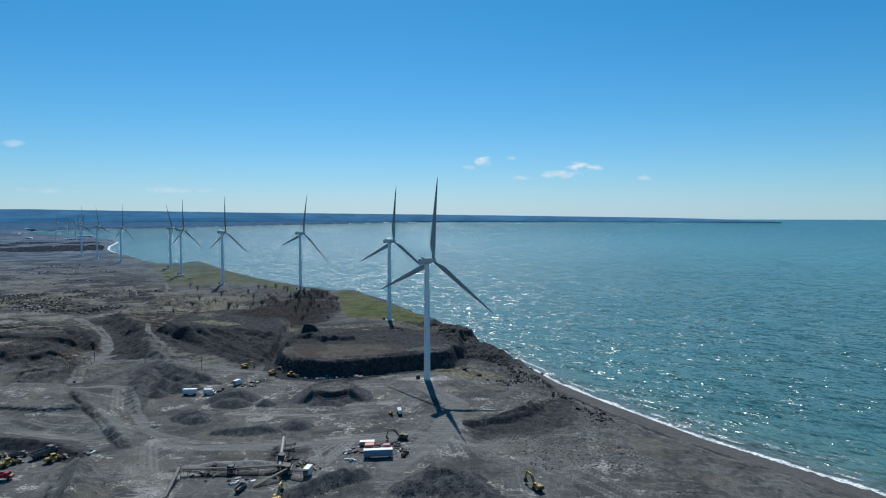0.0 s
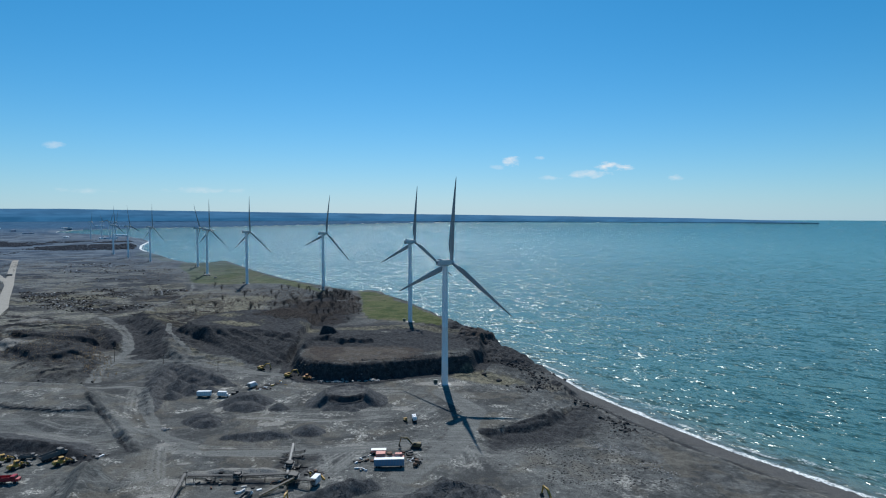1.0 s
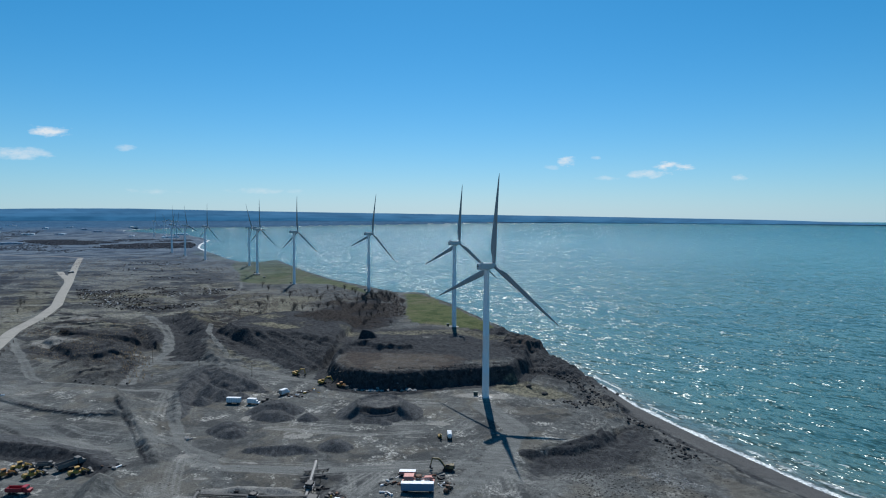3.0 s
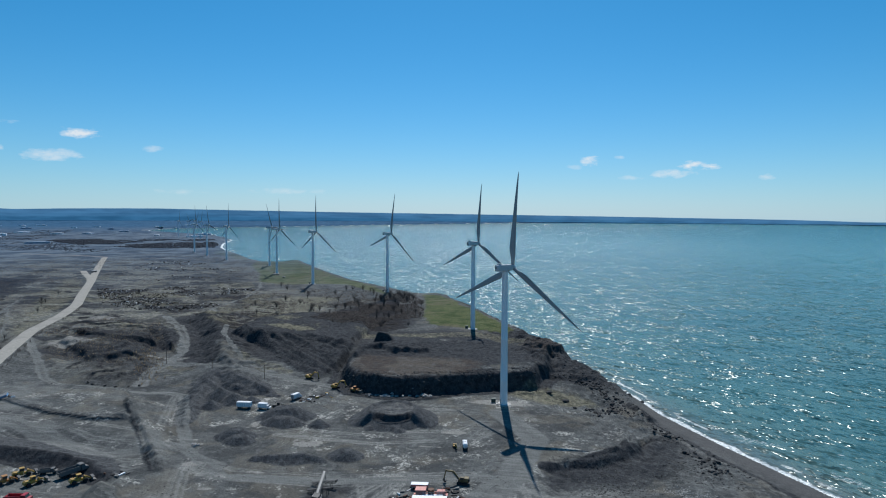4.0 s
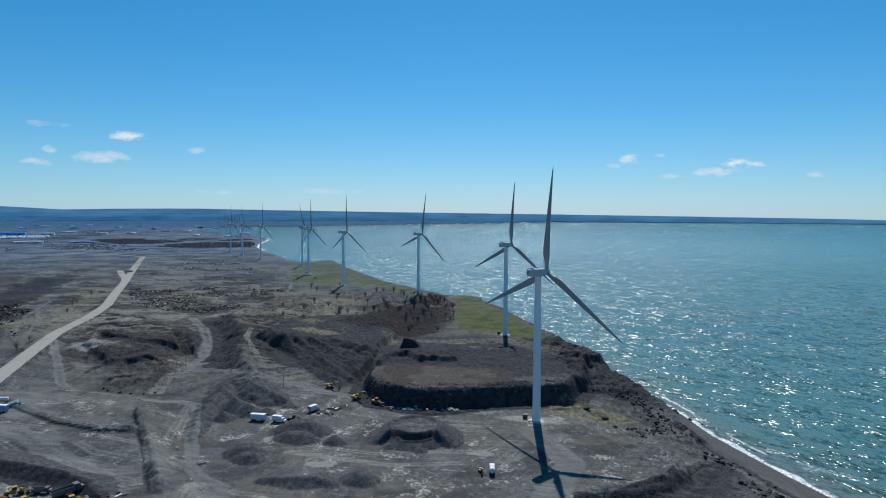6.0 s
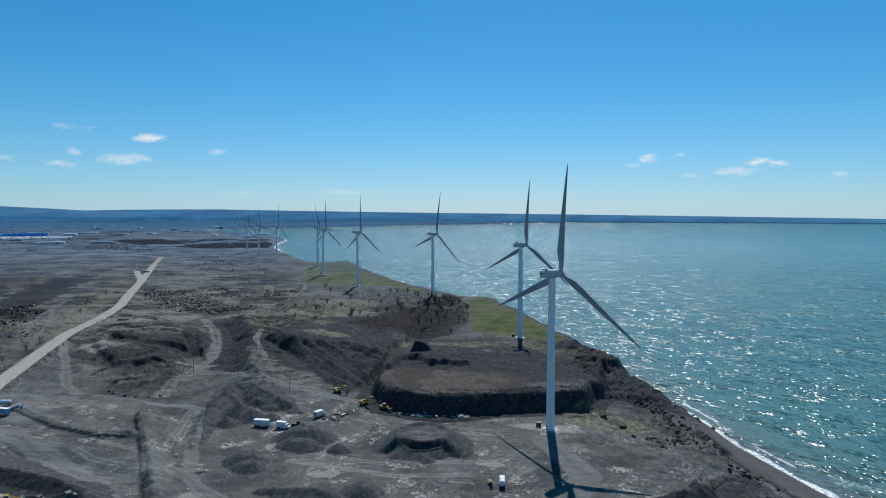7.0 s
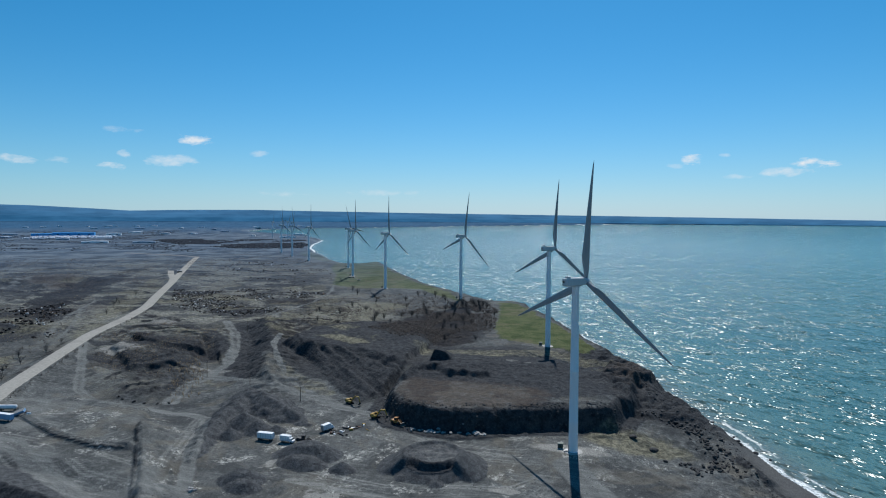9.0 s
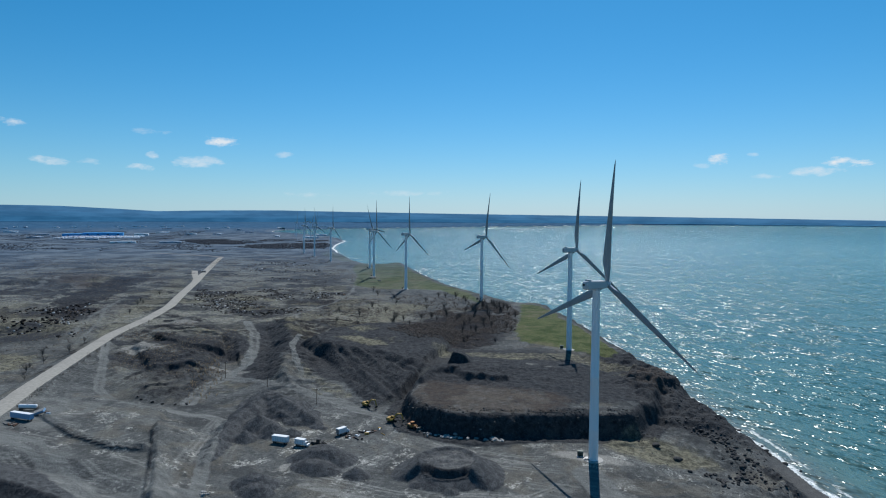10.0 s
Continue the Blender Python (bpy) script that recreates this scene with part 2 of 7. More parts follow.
def water_material():
    m = Nodes("lake_water", 0.12, 0, 0.46)
    m.bsdf.inputs["IOR"].default_value = 1.33
    m.set("Specular Tint", (0.80, 0.97, 1.0))
    crest = m.mapped((0.34, 1.0, 1), 0, m.mapped((1, 1, 1), 44))      # wave crests run nearly along the shore
    cross = m.mapped((0.32, 1.0, 1), 0, m.mapped((1, 1, 1), 28))
    short = m.mapped((0.42, 1.0, 1), 0, m.mapped((1, 1, 1), 58))
    big = m.noise(0.004, 4, 0.6, m.mapped((0.5, 1.4, 1), 20))

    def slopes(scale, detail, coords, amount, gusts=None):
        """Slope of the waves of one size, mostly across their crests."""
        n = m.tree.nodes.new("ShaderNodeTexNoise")
        m.put(n.inputs["Vector"], coords)
        n.inputs["Scale"].default_value, n.inputs["Detail"].default_value, n.inputs["Roughness"].default_value = scale, detail, 0.5
        v = m.tree.nodes.new("ShaderNodeVectorMath")
        v.operation = "MULTIPLY_ADD"
        m.put(v.inputs[0], n.outputs["Color"])
        v.inputs[1].default_value, v.inputs[2].default_value = (amount * 1.05, amount, 0), (-amount * 0.525, -amount * 0.5, 0)
        if gusts is None:
            return v.outputs[0]
        w = m.tree.nodes.new("ShaderNodeVectorMath")
        w.operation = "SCALE"
        m.put(w.inputs[0], v.outputs[0]), m.put(w.inputs["Scale"], gusts)
        return w.outputs[0]

    # wind waves as slopes of the surface: long swell, chop in wind-blown patches, and ripples
    gust = m.math("MULTIPLY_ADD", m.step(m.noise(0.022, 6, 0.68, m.mapped((0.5, 1.0, 1), 10)), 0.38, 0.62), 0.75, 0.62)
    total = None
    for part_of in (slopes(0.10, 1, crest, 0.75), slopes(0.26, 1, cross, 1.45, gust), slopes(0.60, 1, short, 1.70, gust)):
        if total is None:
            total = part_of
            continue
        v = m.tree.nodes.new("ShaderNodeVectorMath")
        m.put(v.inputs[0], total), m.put(v.inputs[1], part_of)
        total = v.outputs[0]
    up = m.tree.nodes.new("ShaderNodeVectorMath")
    m.put(up.inputs[0], total)
    up.inputs[1].default_value = (0, 0, 1)
    unit = m.tree.nodes.new("ShaderNodeVectorMath")
    unit.operation = "NORMALIZE"
    m.put(unit.inputs[0], up.outputs[0])
    m.set("Normal", unit.outputs[0])
    deep = m.mix(m.step(big, 0.3, 0.7), (0.036, 0.106, 0.106), (0.048, 0.130, 0.124))
    deep = m.mix(m.step(m.attr("shore"), 250.0, 1800.0), deep, (0.056, 0.168, 0.170))         # paler open water, the far sheen of the sky put into its colour
    shallow = m.step(m.attr("shore"), 80.0, 5.0)
    col = m.mix(m.math("MULTIPLY", shallow, 0.6), deep, (0.078, 0.128, 0.112))
    col = m.mix(m.math("MULTIPLY", m.step(m.attr("shore"), 26.0, 4.0), 0.6), col, (0.105, 0.108, 0.095))
    # surf: a broken line at the beach, a second one behind it; crest flecks paint sun glints and a few whitecaps
    ragged = m.math("ADD", m.attr("shore"), m.math("MULTIPLY_ADD", m.noise(0.05, 6, 0.7), 13.0, -6.5))
    ragged = m.math("SUBTRACT", ragged, m.math("MULTIPLY", m.attr("open_coast"), 6.0))
    lace = m.step(m.noise(0.7, 5, 0.8), 0.36, 0.56)
    wash = m.math("MULTIPLY", m.step(ragged, 4.6, 2.6), lace)
    back = m.math("MULTIPLY", m.math("MULTIPLY", m.step(ragged, 8.0, 8.8), m.step(ragged, 11.0, 9.6)), m.math("MULTIPLY", lace, m.step(m.noise(0.03, 3, 0.5), 0.50, 0.60)))
    lines = m.noise(0.075, 3, 0.5, crest)
    rolling = m.math("MULTIPLY", m.math("MULTIPLY", m.step(lines, 0.60, 0.65), m.step(m.attr("shore"), 60.0, 12.0)), m.step(m.noise(0.5, 4, 0.75), 0.45, 0.62))
    glint_flecks = m.math("MULTIPLY", m.step(m.noise(0.20, 2, 0.5, cross), 0.69, 0.76), m.step(m.noise(0.02, 3, 0.5), 0.42, 0.6))
    foam = m.math("MAXIMUM", m.math("MAXIMUM", wash, m.math("MULTIPLY", back, 0.7)), m.math("MAXIMUM", m.math("MULTIPLY", rolling, 0.55), m.math("MULTIPLY", glint_flecks, 0.7)), clamp=True)
    m.set("Base Color", m.mix(foam, col, (0.78, 0.81, 0.81)))
    m.set("Roughness", m.math("MULTIPLY_ADD", foam, 0.5, 0.22))
    return m.mat


def steel_paint(name, colour):
    m = Nodes(name, 0.45, 0, 0.4)
    run = m.noise(0.8, 4, 0.6, m.mapped((1.4, 1.4, 0.05), 0, m.local))
    m.set("Base Color", m.mix(m.math("MULTIPLY", m.step(run, 0.5, 0.8), 0.22), colour, tuple(c * 0.72 for c in colour)))
    m.set("Roughness", m.math("MULTIPLY_ADD", run, 0.2, 0.36))
    return m.mat


GROUND, WATER = ground_material(), water_material()
WHITE = steel_paint("turbine_white_paint", (0.74, 0.76, 0.78))
# blades and housing greyer than the tower: their backlit shade is in the colour
SHADED_BLADE = steel_paint("turbine_blade_shaded_grey", (0.26, 0.275, 0.285))
HOUSING = steel_paint("turbine_housing_shaded_grey", (0.46, 0.475, 0.49))

# ---- shape of the land ----
C0 = np.array((22.0, 60.0))
EYE_Z, NEAR_D, FAR_D, FAR_SEEN = 121.7, 3400.0, 4950.0, 23000.0


def far_of(d):
    """The distance that a thing at d stands for: beyond NEAR_D the land and lake are drawn in, so that the far shore fits."""
    s = np.clip((d - NEAR_D) / (FAR_D - NEAR_D), 0, 1)
    k1 = (FAR_D - NEAR_D) / NEAR_D ** 2
    k2 = 1 / FAR_SEEN - 1 / NEAR_D + k1
    inv = 1 / NEAR_D - k1 * s + k2 * s * s
    return np.where(d < NEAR_D, d, 1 / np.maximum(inv, 1e-6))


def drawn_in(x, y):
    """The place in this scene of a place of the real landscape."""
    dx, dy = x - C0[0], y - C0[1]
    seen = math.hypot(dx, dy)
    lo, hi = 0.0, FAR_D
    for _ in range(40):
        mid = (lo + hi) / 2
        lo, hi = (mid, hi) if float(far_of(np.array(mid))) < seen else (lo, mid)
    return C0[0] + dx / seen * lo, C0[1] + dy / seen * lo


def lift(x, y):
    d = np.hypot(x - C0[0], y - C0[1])
    return EYE_Z * (1 - d / far_of(d))


def smooth(v, lo, hi):
    t = np.clip((v - lo) / (hi - lo), 0, 1)
    return t * t * (3 - 2 * t)


def lattice(ix, iy, seed):
    h = (ix.astype(np.int64) * 374761393 + iy.astype(np.int64) * 668265263 + seed * 982451653) & 0xFFFFFFFF
    h = ((h ^ (h >> 13)) * 1274126177) & 0xFFFFFFFF
    return ((h ^ (h >> 16)) & 0xFFFF) / 65535.0


def fuzz(x, y, size, octaves=4, seed=0, gain=0.5):
    """Smooth random relief in -1..1 with features of that size in metres."""
    total, amp, norm = 0.0, 1.0, 0.0
    for o in range(octaves):
        u, v = x / size + 17.3 * o, y / size - 9.1 * o
        iu, iv = np.floor(u), np.floor(v)
        fu, fv = u - iu, v - iv
        fu, fv = fu * fu * (3 - 2 * fu), fv * fv * (3 - 2 * fv)
        a, b = lattice(iu, iv, seed + o), lattice(iu + 1, iv, seed + o)
        c, d = lattice(iu, iv + 1, seed + o), lattice(iu + 1, iv + 1, seed + o)
        total = total + amp * (2 * ((a * (1 - fu) + b * fu) * (1 - fv) + (c * (1 - fu) + d * fu) * fv) - 1)
        norm, amp, size = norm + amp, amp * gain, size / 2.03
    return total / norm


def along(x, y, line):
    """Distance to a line of points, the side (+ left of its course), and the third value read along it."""
    best = np.full(x.shape, 1e12)
    side, value = np.zeros(x.shape), np.zeros(x.shape)
    for p, q in zip(line[:-1], line[1:]):
        ex, ey = q[0] - p[0], q[1] - p[1]
        t = np.clip(((x - p[0]) * ex + (y - p[1]) * ey) / (ex * ex + ey * ey), 0, 1)
        dx, dy = x - p[0] - t * ex, y - p[1] - t * ey
        d2 = dx * dx + dy * dy
        hit = d2 < best
        best = np.where(hit, d2, best)
        side = np.where(hit, np.sign(ex * (y - p[1]) - ey * (x - p[0])), side)
        if len(p) > 2:
            value = np.where(hit, p[2] + t * (q[2] - p[2]), value)
    return np.sqrt(best), side, value


def inside(x, y, ring):
    odd = np.zeros(x.shape, bool)
    for p, q in zip(ring, ring[1:] + ring[:1]):
        cross = (p[1] > y) != (q[1] > y)
        odd ^= cross & (x < (q[0] - p[0]) * (y - p[1]) / (q[1] - p[1] + 1e-9) + p[0])
    return odd


def around(x, y, line, most):
    """Which places lie in the box round a line of points, widened by most metres."""
    xs, ys = [p[0] for p in line], [p[1] for p in line]
    return (x > min(xs) - most) & (x < max(xs) + most) & (y > min(ys) - most) & (y < max(ys) + most)


def patch(x, y, ring, soft):
    """1 inside a ring of points, falling to 0 over soft metres outside and inside its edge."""
    out, box = np.zeros(x.shape), around(x, y, ring, soft)
    bx, by = x[box], y[box]
    d = along(bx, by, ring + ring[:1])[0]
    out[box] = smooth(np.where(inside(bx, by, ring), d, -d), -soft, soft)
    return out


def reach(x, y, line, most):
    """Distance to a line of points where it is less than most; far more elsewhere."""
    out, box = np.full(x.shape, 1e6), around(x, y, line, most)
    out[box] = along(x[box], y[box], line)[0]
    return out


SHORE = [(520, -420), (330, 80), (260, 180), (204, 254), (164, 309), (153, 323), (137, 352), (118, 386), (94, 434), (84, 465), (70, 497),
         (58, 522), (47, 552), (33, 588), (18, 618), (6, 645), (-12, 684), (-28, 718), (-50, 768), (-70, 808), (-98, 862), (-125, 888),
         (-150, 880), (-190, 928), (-262, 1004), (-300, 1045), (-333, 1096), (-392, 1178), (-450, 1270), (-505, 1359), (-555, 1440),
         (-582, 1442), (-596, 1385), (-622, 1376), (-690, 1452), (-790, 1590), (-881, 1712), (-1014, 1890), (-1100, 2030), (-1185, 2150), (-1330, 2420),
         (-1500, 2800), (-1800, 3200), (-2250, 3520), (-2700, 3850), (-3050, 4350), (-3233, 4763), (-3165, 5669), (-2700, 6500),
         (-2241, 7967), (-1026, 11030), (1500, 15000), (6000, 19000), (12000, 24000), (30000, 60000)]
ROAD = [(-262, 268, 13.0), (-319, 349, 13.5), (-342, 380, 14), (-397, 461, 14), (-446, 535, 14), (-481, 608, 14.5), (-525, 682, 15), (-586, 762, 15),
        (-687, 899, 15), (-870, 1140, 15), (-1062, 1397, 15)]
MESA_FOOT = [(-128, 500), (-124, 462), (-114, 426), (-97, 407), (-72, 403.5), (-56, 404.5), (-42, 411), (-20, 422), (-3, 427), (10, 432), (22, 438), (28, 470), (34, 515)]
YARD = [(-250, 190), (-215, 330), (-190, 390), (-140, 425), (-90, 410), (-30, 415), (25, 440), (60, 400), (75, 330), (110, 200)]


PADS = [(0.0, 400.0, 12.0), (-44.5, 610.9, 16.35), (-193.3, 857.7, 17.3), (-331.1, 932.9, 16.8), (-463.1, 1089.8, 16.5), (-553.9, 1249.6, 15.9),
        (-731.3, 1391.2, 15.0), (-862.5, 1526.7, 14.6), (-970.2, 1641.0, 14.8)]


RUTS = [([(-190, 388), (-168, 345), (-142, 300), (-108, 284), (-60, 286), (0, 300), (42, 292)], 6, 5), ([(-142, 300), (-122, 258), (-92, 222)], 5, 5),
        ([(-112, 332), (-62, 328), (-12, 344), (12, 384)], 5, 5), ([(12, 304), (22, 268), (2, 222)], 5, 5), ([(40, 312), (70, 270), (104, 214)], 4, 6), ([(20, 300), (50, 258), (62, 214)], 5, 6),
        ([(-335, 318), (-252, 318), (-200, 298), (-160, 292)], 6, 6), ([(-320, 366), (-252, 364), (-216, 356), (-240, 376)], 3, 4), ([(-52, 292), (-44, 268), (-50, 240)], 6, 4),
        ([(-36, 296), (-46, 276), (-62, 244)], 4, 5), ([(-118, 244), (-104, 232), (-98, 214)], 6, 4), ([(0, 268), (-4, 292), (-34, 296), (-42, 270)], 4, 3), ([(-90, 400), (-60, 388), (-10, 392), (20, 380)], 4, 4)]


def land(x, y):
    """Height of the ground, and how much of each cover it carries."""
    dx, dy = x - C0[0], y - C0[1]
    d = np.hypot(dx, dy)
    seen = far_of(d)
    ax, ay = C0[0] + dx / np.maximum(d, 1) * seen, C0[1] + dy / np.maximum(d, 1) * seen
    dist, side, _ = along(ax, ay, SHORE)
    s = dist * side                                   # metres inland of the waterline
    k = d / seen
    near = smooth(ay, 1400, 900)
    cover = {}
    wob = fuzz(x, y, 22, 4, 3) * 3.5 + fuzz(x, y, 6, 3, 4) * 1.2
    # beach to the south of the headland, bluff beyond it
    beach = np.where(s < 70, 8.0 * smooth(s, -8, 78) * 1.25, 10) + 0.3 * fuzz(x, y, 9, 3, 5)
    wrack = s + 3.0 * fuzz(x, y, 26, 4, 6)
    beach += 1.1 * smooth(wrack, 19, 22) * smooth(s, 60, 30)
    beach = np.minimum(np.where(s < 0, s * 0.10, beach), 10.6)
    bluff_top = 13.5 + 2.2 * smooth(ay, 520, 640) + 0.8 * fuzz(x, y, 90, 3, 8)
    bs = s + wob * near * smooth(s, -2, 6)
    bluff = np.where(s < 0, s * 0.3, 1.0 + (bluff_top - 1.0) * smooth(bs, 1, 17))
    c = smooth(ay, 415, 500)
    z = beach * (1 - c) + bluff * c
    inland = smooth(s, 60, 110)
    z = z + inland * (0.35 * fuzz(x, y, 35, 4, 11) + 0.12 * fuzz(x, y, 5, 3, 12))
    level = 10.8 * (1 - smooth(ay, 420, 620)) + 13.5 * smooth(ay, 420, 620)
    z = np.where(s > 60, z * (1 - inland) + (level + 0.35 * fuzz(x, y, 35, 4, 11) + 0.12 * fuzz(x, y, 5, 3, 12)) * inland, z)
    # rolling waste ground inland
    rough = smooth(s, 120, 220) * smooth(y, 440, 640)
    z += rough * near * (1.6 * fuzz(x, y, 70, 4, 21) + 0.9 * np.abs(fuzz(x, y, 14, 4, 22)))
    z += rough * (1 - near) * 1.5 * fuzz(x, y, 150, 3, 23)

    def ridge(z, line, steep, rough=0.3, seed=40, steep_left=None, grain=6):
        box = around(x, y, line, max(p[2] for p in line) / min(steep, steep_left or steep) + 4 + 3 * rough)
        bx, by = x[box], y[box]
        dd, sd, top = along(bx, by, line)
        fall = np.where(sd > 0, steep_left or steep, steep)
        h = top - np.maximum(dd + fuzz(bx, by, grain, 3, seed) * rough * 3, 0) * fall + fuzz(bx, by, 3, 2, seed + 1) * rough
        z = z.copy()
        z[box] = np.maximum(z[box], h)
        return z

    def cone(z, cx, cy, top, steep, flat=0.0, sx=1.0, turn=0.0, rough=0.25, seed=60):
        a = radians(turn)
        box = around(x, y, [(cx, cy)], (flat + top / steep) * max(sx, 1) * 1.2)
        bx, by = x[box], y[box]
        u, v = (bx - cx) * math.cos(a) + (by - cy) * math.sin(a), -(bx - cx) * math.sin(a) + (by - cy) * math.cos(a)
        r = np.hypot(u / sx, v) * (1 + 0.10 * fuzz(bx, by, 9, 2, seed)) + rough * fuzz(bx, by, 2.2, 2, seed + 3)
        z = z.copy()
        z[box] = np.maximum(z[box], top - np.maximum(r - flat, 0) * steep)
        return z

    # basin with its terraces
    bowl = patch(x, y, [(-225, 392), (-205, 415), (-235, 455), (-262, 480), (-300, 560), (-330, 610), (-375, 600), (-400, 540), (-345, 440), (-300, 388)], 16)
    z = z * (1 - bowl) + bowl * (6.6 + 0.5 * fuzz(x, y, 20, 3, 31))
    hump = patch(x, y, [(-285, 412), (-245, 412), (-255, 455), (-300, 500), (-350, 560), (-375, 560), (-350, 480)], 10)
    z += hump * (2.2 + 2.6 * fuzz(x, y, 24, 4, 33) + 1.2 * np.abs(fuzz(x, y, 8, 3, 34)))
    for ring, top in (([(-330, 462), (-318, 452), (-300, 478), (-330, 520), (-368, 532), (-400, 510), (-372, 492)], 12.3),
                      ([(-330, 505), (-312, 520), (-355, 575), (-420, 585), (-440, 560), (-390, 535)], 15.0)):
        w = patch(x + fuzz(x, y, 12, 3, 35) * 4, y + fuzz(x, y, 12, 3, 36) * 4, ring, 3)
        z = np.maximum(z, z * (1 - w) + w * (top + 0.8 * fuzz(x, y, 10, 3, 37)))
    waste = patch(x, y, [(-290, 410), (-250, 414), (-262, 455), (-300, 505), (-345, 570), (-420, 640), (-470, 600), (-420, 520), (-350, 440)], 14)
    field = fuzz(x, y, 42, 4, 114) * 2.4 + 0.4
    stepd = np.floor(field) + smooth(field - np.floor(field), 0.0, 0.22)
    z += waste * 1.9 * stepd
    scarps = waste * smooth(np.abs((field - np.floor(field)) - 0.1), 0.2, 0.05)
    # terraced lot behind the berm, and the berm
    lot = patch(x, y, [(-330, 300), (-262, 305), (-205, 308), (-160, 300), (-150, 308), (-204, 352), (-232, 382), (-285, 386), (-330, 372)], 7)
    z = z * (1 - lot) + lot * (13.2 + 0.3 * fuzz(x, y, 30, 3, 38))
    upper = patch(x, y, [(-310, 360), (-285, 350), (-245, 334), (-212, 328), (-194, 333), (-206, 352), (-232, 382), (-285, 386)], 1.3)
    z += upper * 2.0
    z = ridge(z, [(-218, 362, 16.0), (-206, 350, 18.2), (-192, 336, 17.0), (-176, 320, 16.0), (-156, 299, 15.0), (-139, 279, 12.2)], 0.95, 0.6, 41, 0.36, 5)
    z = ridge(z, [(-285, 350, 15.4), (-245, 335, 15.8), (-212, 329, 16.2), (-196, 333, 16.6)], 0.7, 0.3, 43)
    z = ridge(z, [(-104, 256, 12.6), (-86, 259, 13.6), (-64, 260, 13.2)], 0.5, 0.5, 50)
    before = z
    z = ridge(z, [(-158, 268, 11.5), (-150, 258, 15.6), (-143, 248, 18.6), (-135, 230, 18.8), (-124, 205, 17)], 0.74, 0.5, 71, grain=4)
    z += 0.7 * smooth(z - before, 0.2, 1.5) * fuzz((0.5 * x - 0.87 * y) * 0.12, 0.87 * x + 0.5 * y, 4.0, 2, 143) * smooth(x, -105, -115) * smooth(y, 290, 275)
    z = ridge(z, [(-2, 236, 15.0), (8, 244, 17.4), (20, 240, 17.0), (28, 228, 15)], 0.5, 0.8, 73)
    # big stockpile with its lower lobes
    z = ridge(z, [(-208, 438, 13.0), (-192, 420, 18.6), (-174, 410, 19.0), (-156, 402, 16.6), (-138, 394, 12.0)], 0.5, 0.9, 48, 0.5, 7)
    z = ridge(z, [(-190, 416, 18.6), (-186, 390, 16.4), (-176, 362, 15.0), (-166, 342, 13.8), (-160, 330, 11.2)], 0.6, 0.8, 49, 0.6, 6)
    for p in ((-158, 378, 16.6, 0.68), (-170, 383, 18.0, 0.66), (-148, 380, 14.6, 0.68), (-166, 366, 15.6, 0.68), (-182, 372, 16.4, 0.66), (-172, 350, 14.4, 0.68), (-188, 398, 18.6, 0.66)):
        z = cone(z, *p, rough=0.5, seed=int(-p[0]))
    # dark bank behind the parked machines
    z = ridge(z, [(-300, 289, 15.6), (-238, 285, 15.4), (-205, 284, 15.2), (-180, 281, 14.6), (-161, 272, 13.2), (-149, 265, 11.4)], 0.72, 0.5, 47, 0.25, 7)
    # small stockpiles
    z = cone(z, -116, 358, 16.6, 0.68, 4.0, 1.35, 12, seed=61)
    z = cone(z, -114, 348, 14.2, 0.72, 3.0, 1.7, 0, seed=62)
    z = cone(z, -93.6, 348, 14.7, 0.70, 0.3, 1.1, seed=63)
    z = cone(z, -128, 325, 15.0, 0.66, 2.5, 1.25, seed=64)
    z = cone(z, -123, 319, 13.8, 0.74, 1.8, 1.6, seed=65)
    z = ridge(z, [(-105, 299, 13.2), (-92, 301, 14.6), (-84, 303, 14.2), (-75, 304, 13.2)], 0.66, 0.4, 66)
    z = cone(z, -66, 311, 14.2, 0.66, 2.4, 1.3, seed=67)
    # ring stockpile with a scooped top
    r = np.hypot(x + 57, (y - 364) * 1.0)
    out = np.maximum(r - 13.2 + 0.8 * fuzz(x, y, 6, 3, 68), 0)
    flank = 17.9 - np.minimum(out, 6.5) * 0.68 - np.maximum(out - 6.5, 0) * 0.52
    rim = 17.0 + 1.2 * smooth(r, 10.8, 12.8) * smooth(y, 352, 362) + 0.25 * fuzz(x, y, 3, 2, 69)
    lip = np.where(r < 13.2, rim, flank)
    bearing = np.degrees(np.arctan2(x + 57, 364 - y))
    front = smooth(np.abs(bearing - 8), 62, 48)
    dug = np.where(r < 9.6 + 0.8 * fuzz(x, y, 4, 2, 70), lip, np.minimum(lip - 3.2 * smooth(r, 9.2, 11.6), 17.0 - 2.9 * smooth(r, 9.4, 11.8) + 0.5 * fuzz(x, y, 3, 2, 71) - np.maximum(r - 12.6, 0) * 0.45))
    lip = lip * (1 - front) + dug * front
    z = np.maximum(z, lip)
    for p in ((-66, 348, 12.9, 0.6), (-50, 347, 13.1, 0.6)):
        z = cone(z, *p, seed=int(70 - p[0]))
    # heaps by the near edge of the yard
    z = ridge(z, [(-46, 232, 15.0), (-33, 246, 15.6), (-24, 250, 14.0)], 0.62, 0.6, 72)
    cover["pile"] = smooth(z - before, 0.05, 0.45) * (1 - 0.85 * smooth(np.hypot((x + 138) / 30, (y - 240) / 42), 1.0, 0.8))
    # shore slope with its cut and scarp
    cut = [(22, 318, 0), (34, 325, 0), (48, 329, 0), (60, 342, 0), (70, 362, 0)]
    dd, sd, _ = along(x, y, cut)
    below = smooth(np.where(sd > 0, -dd, dd), -1.5, 3.5) * smooth(dd, 46, 12) * smooth(x, 16, 30)
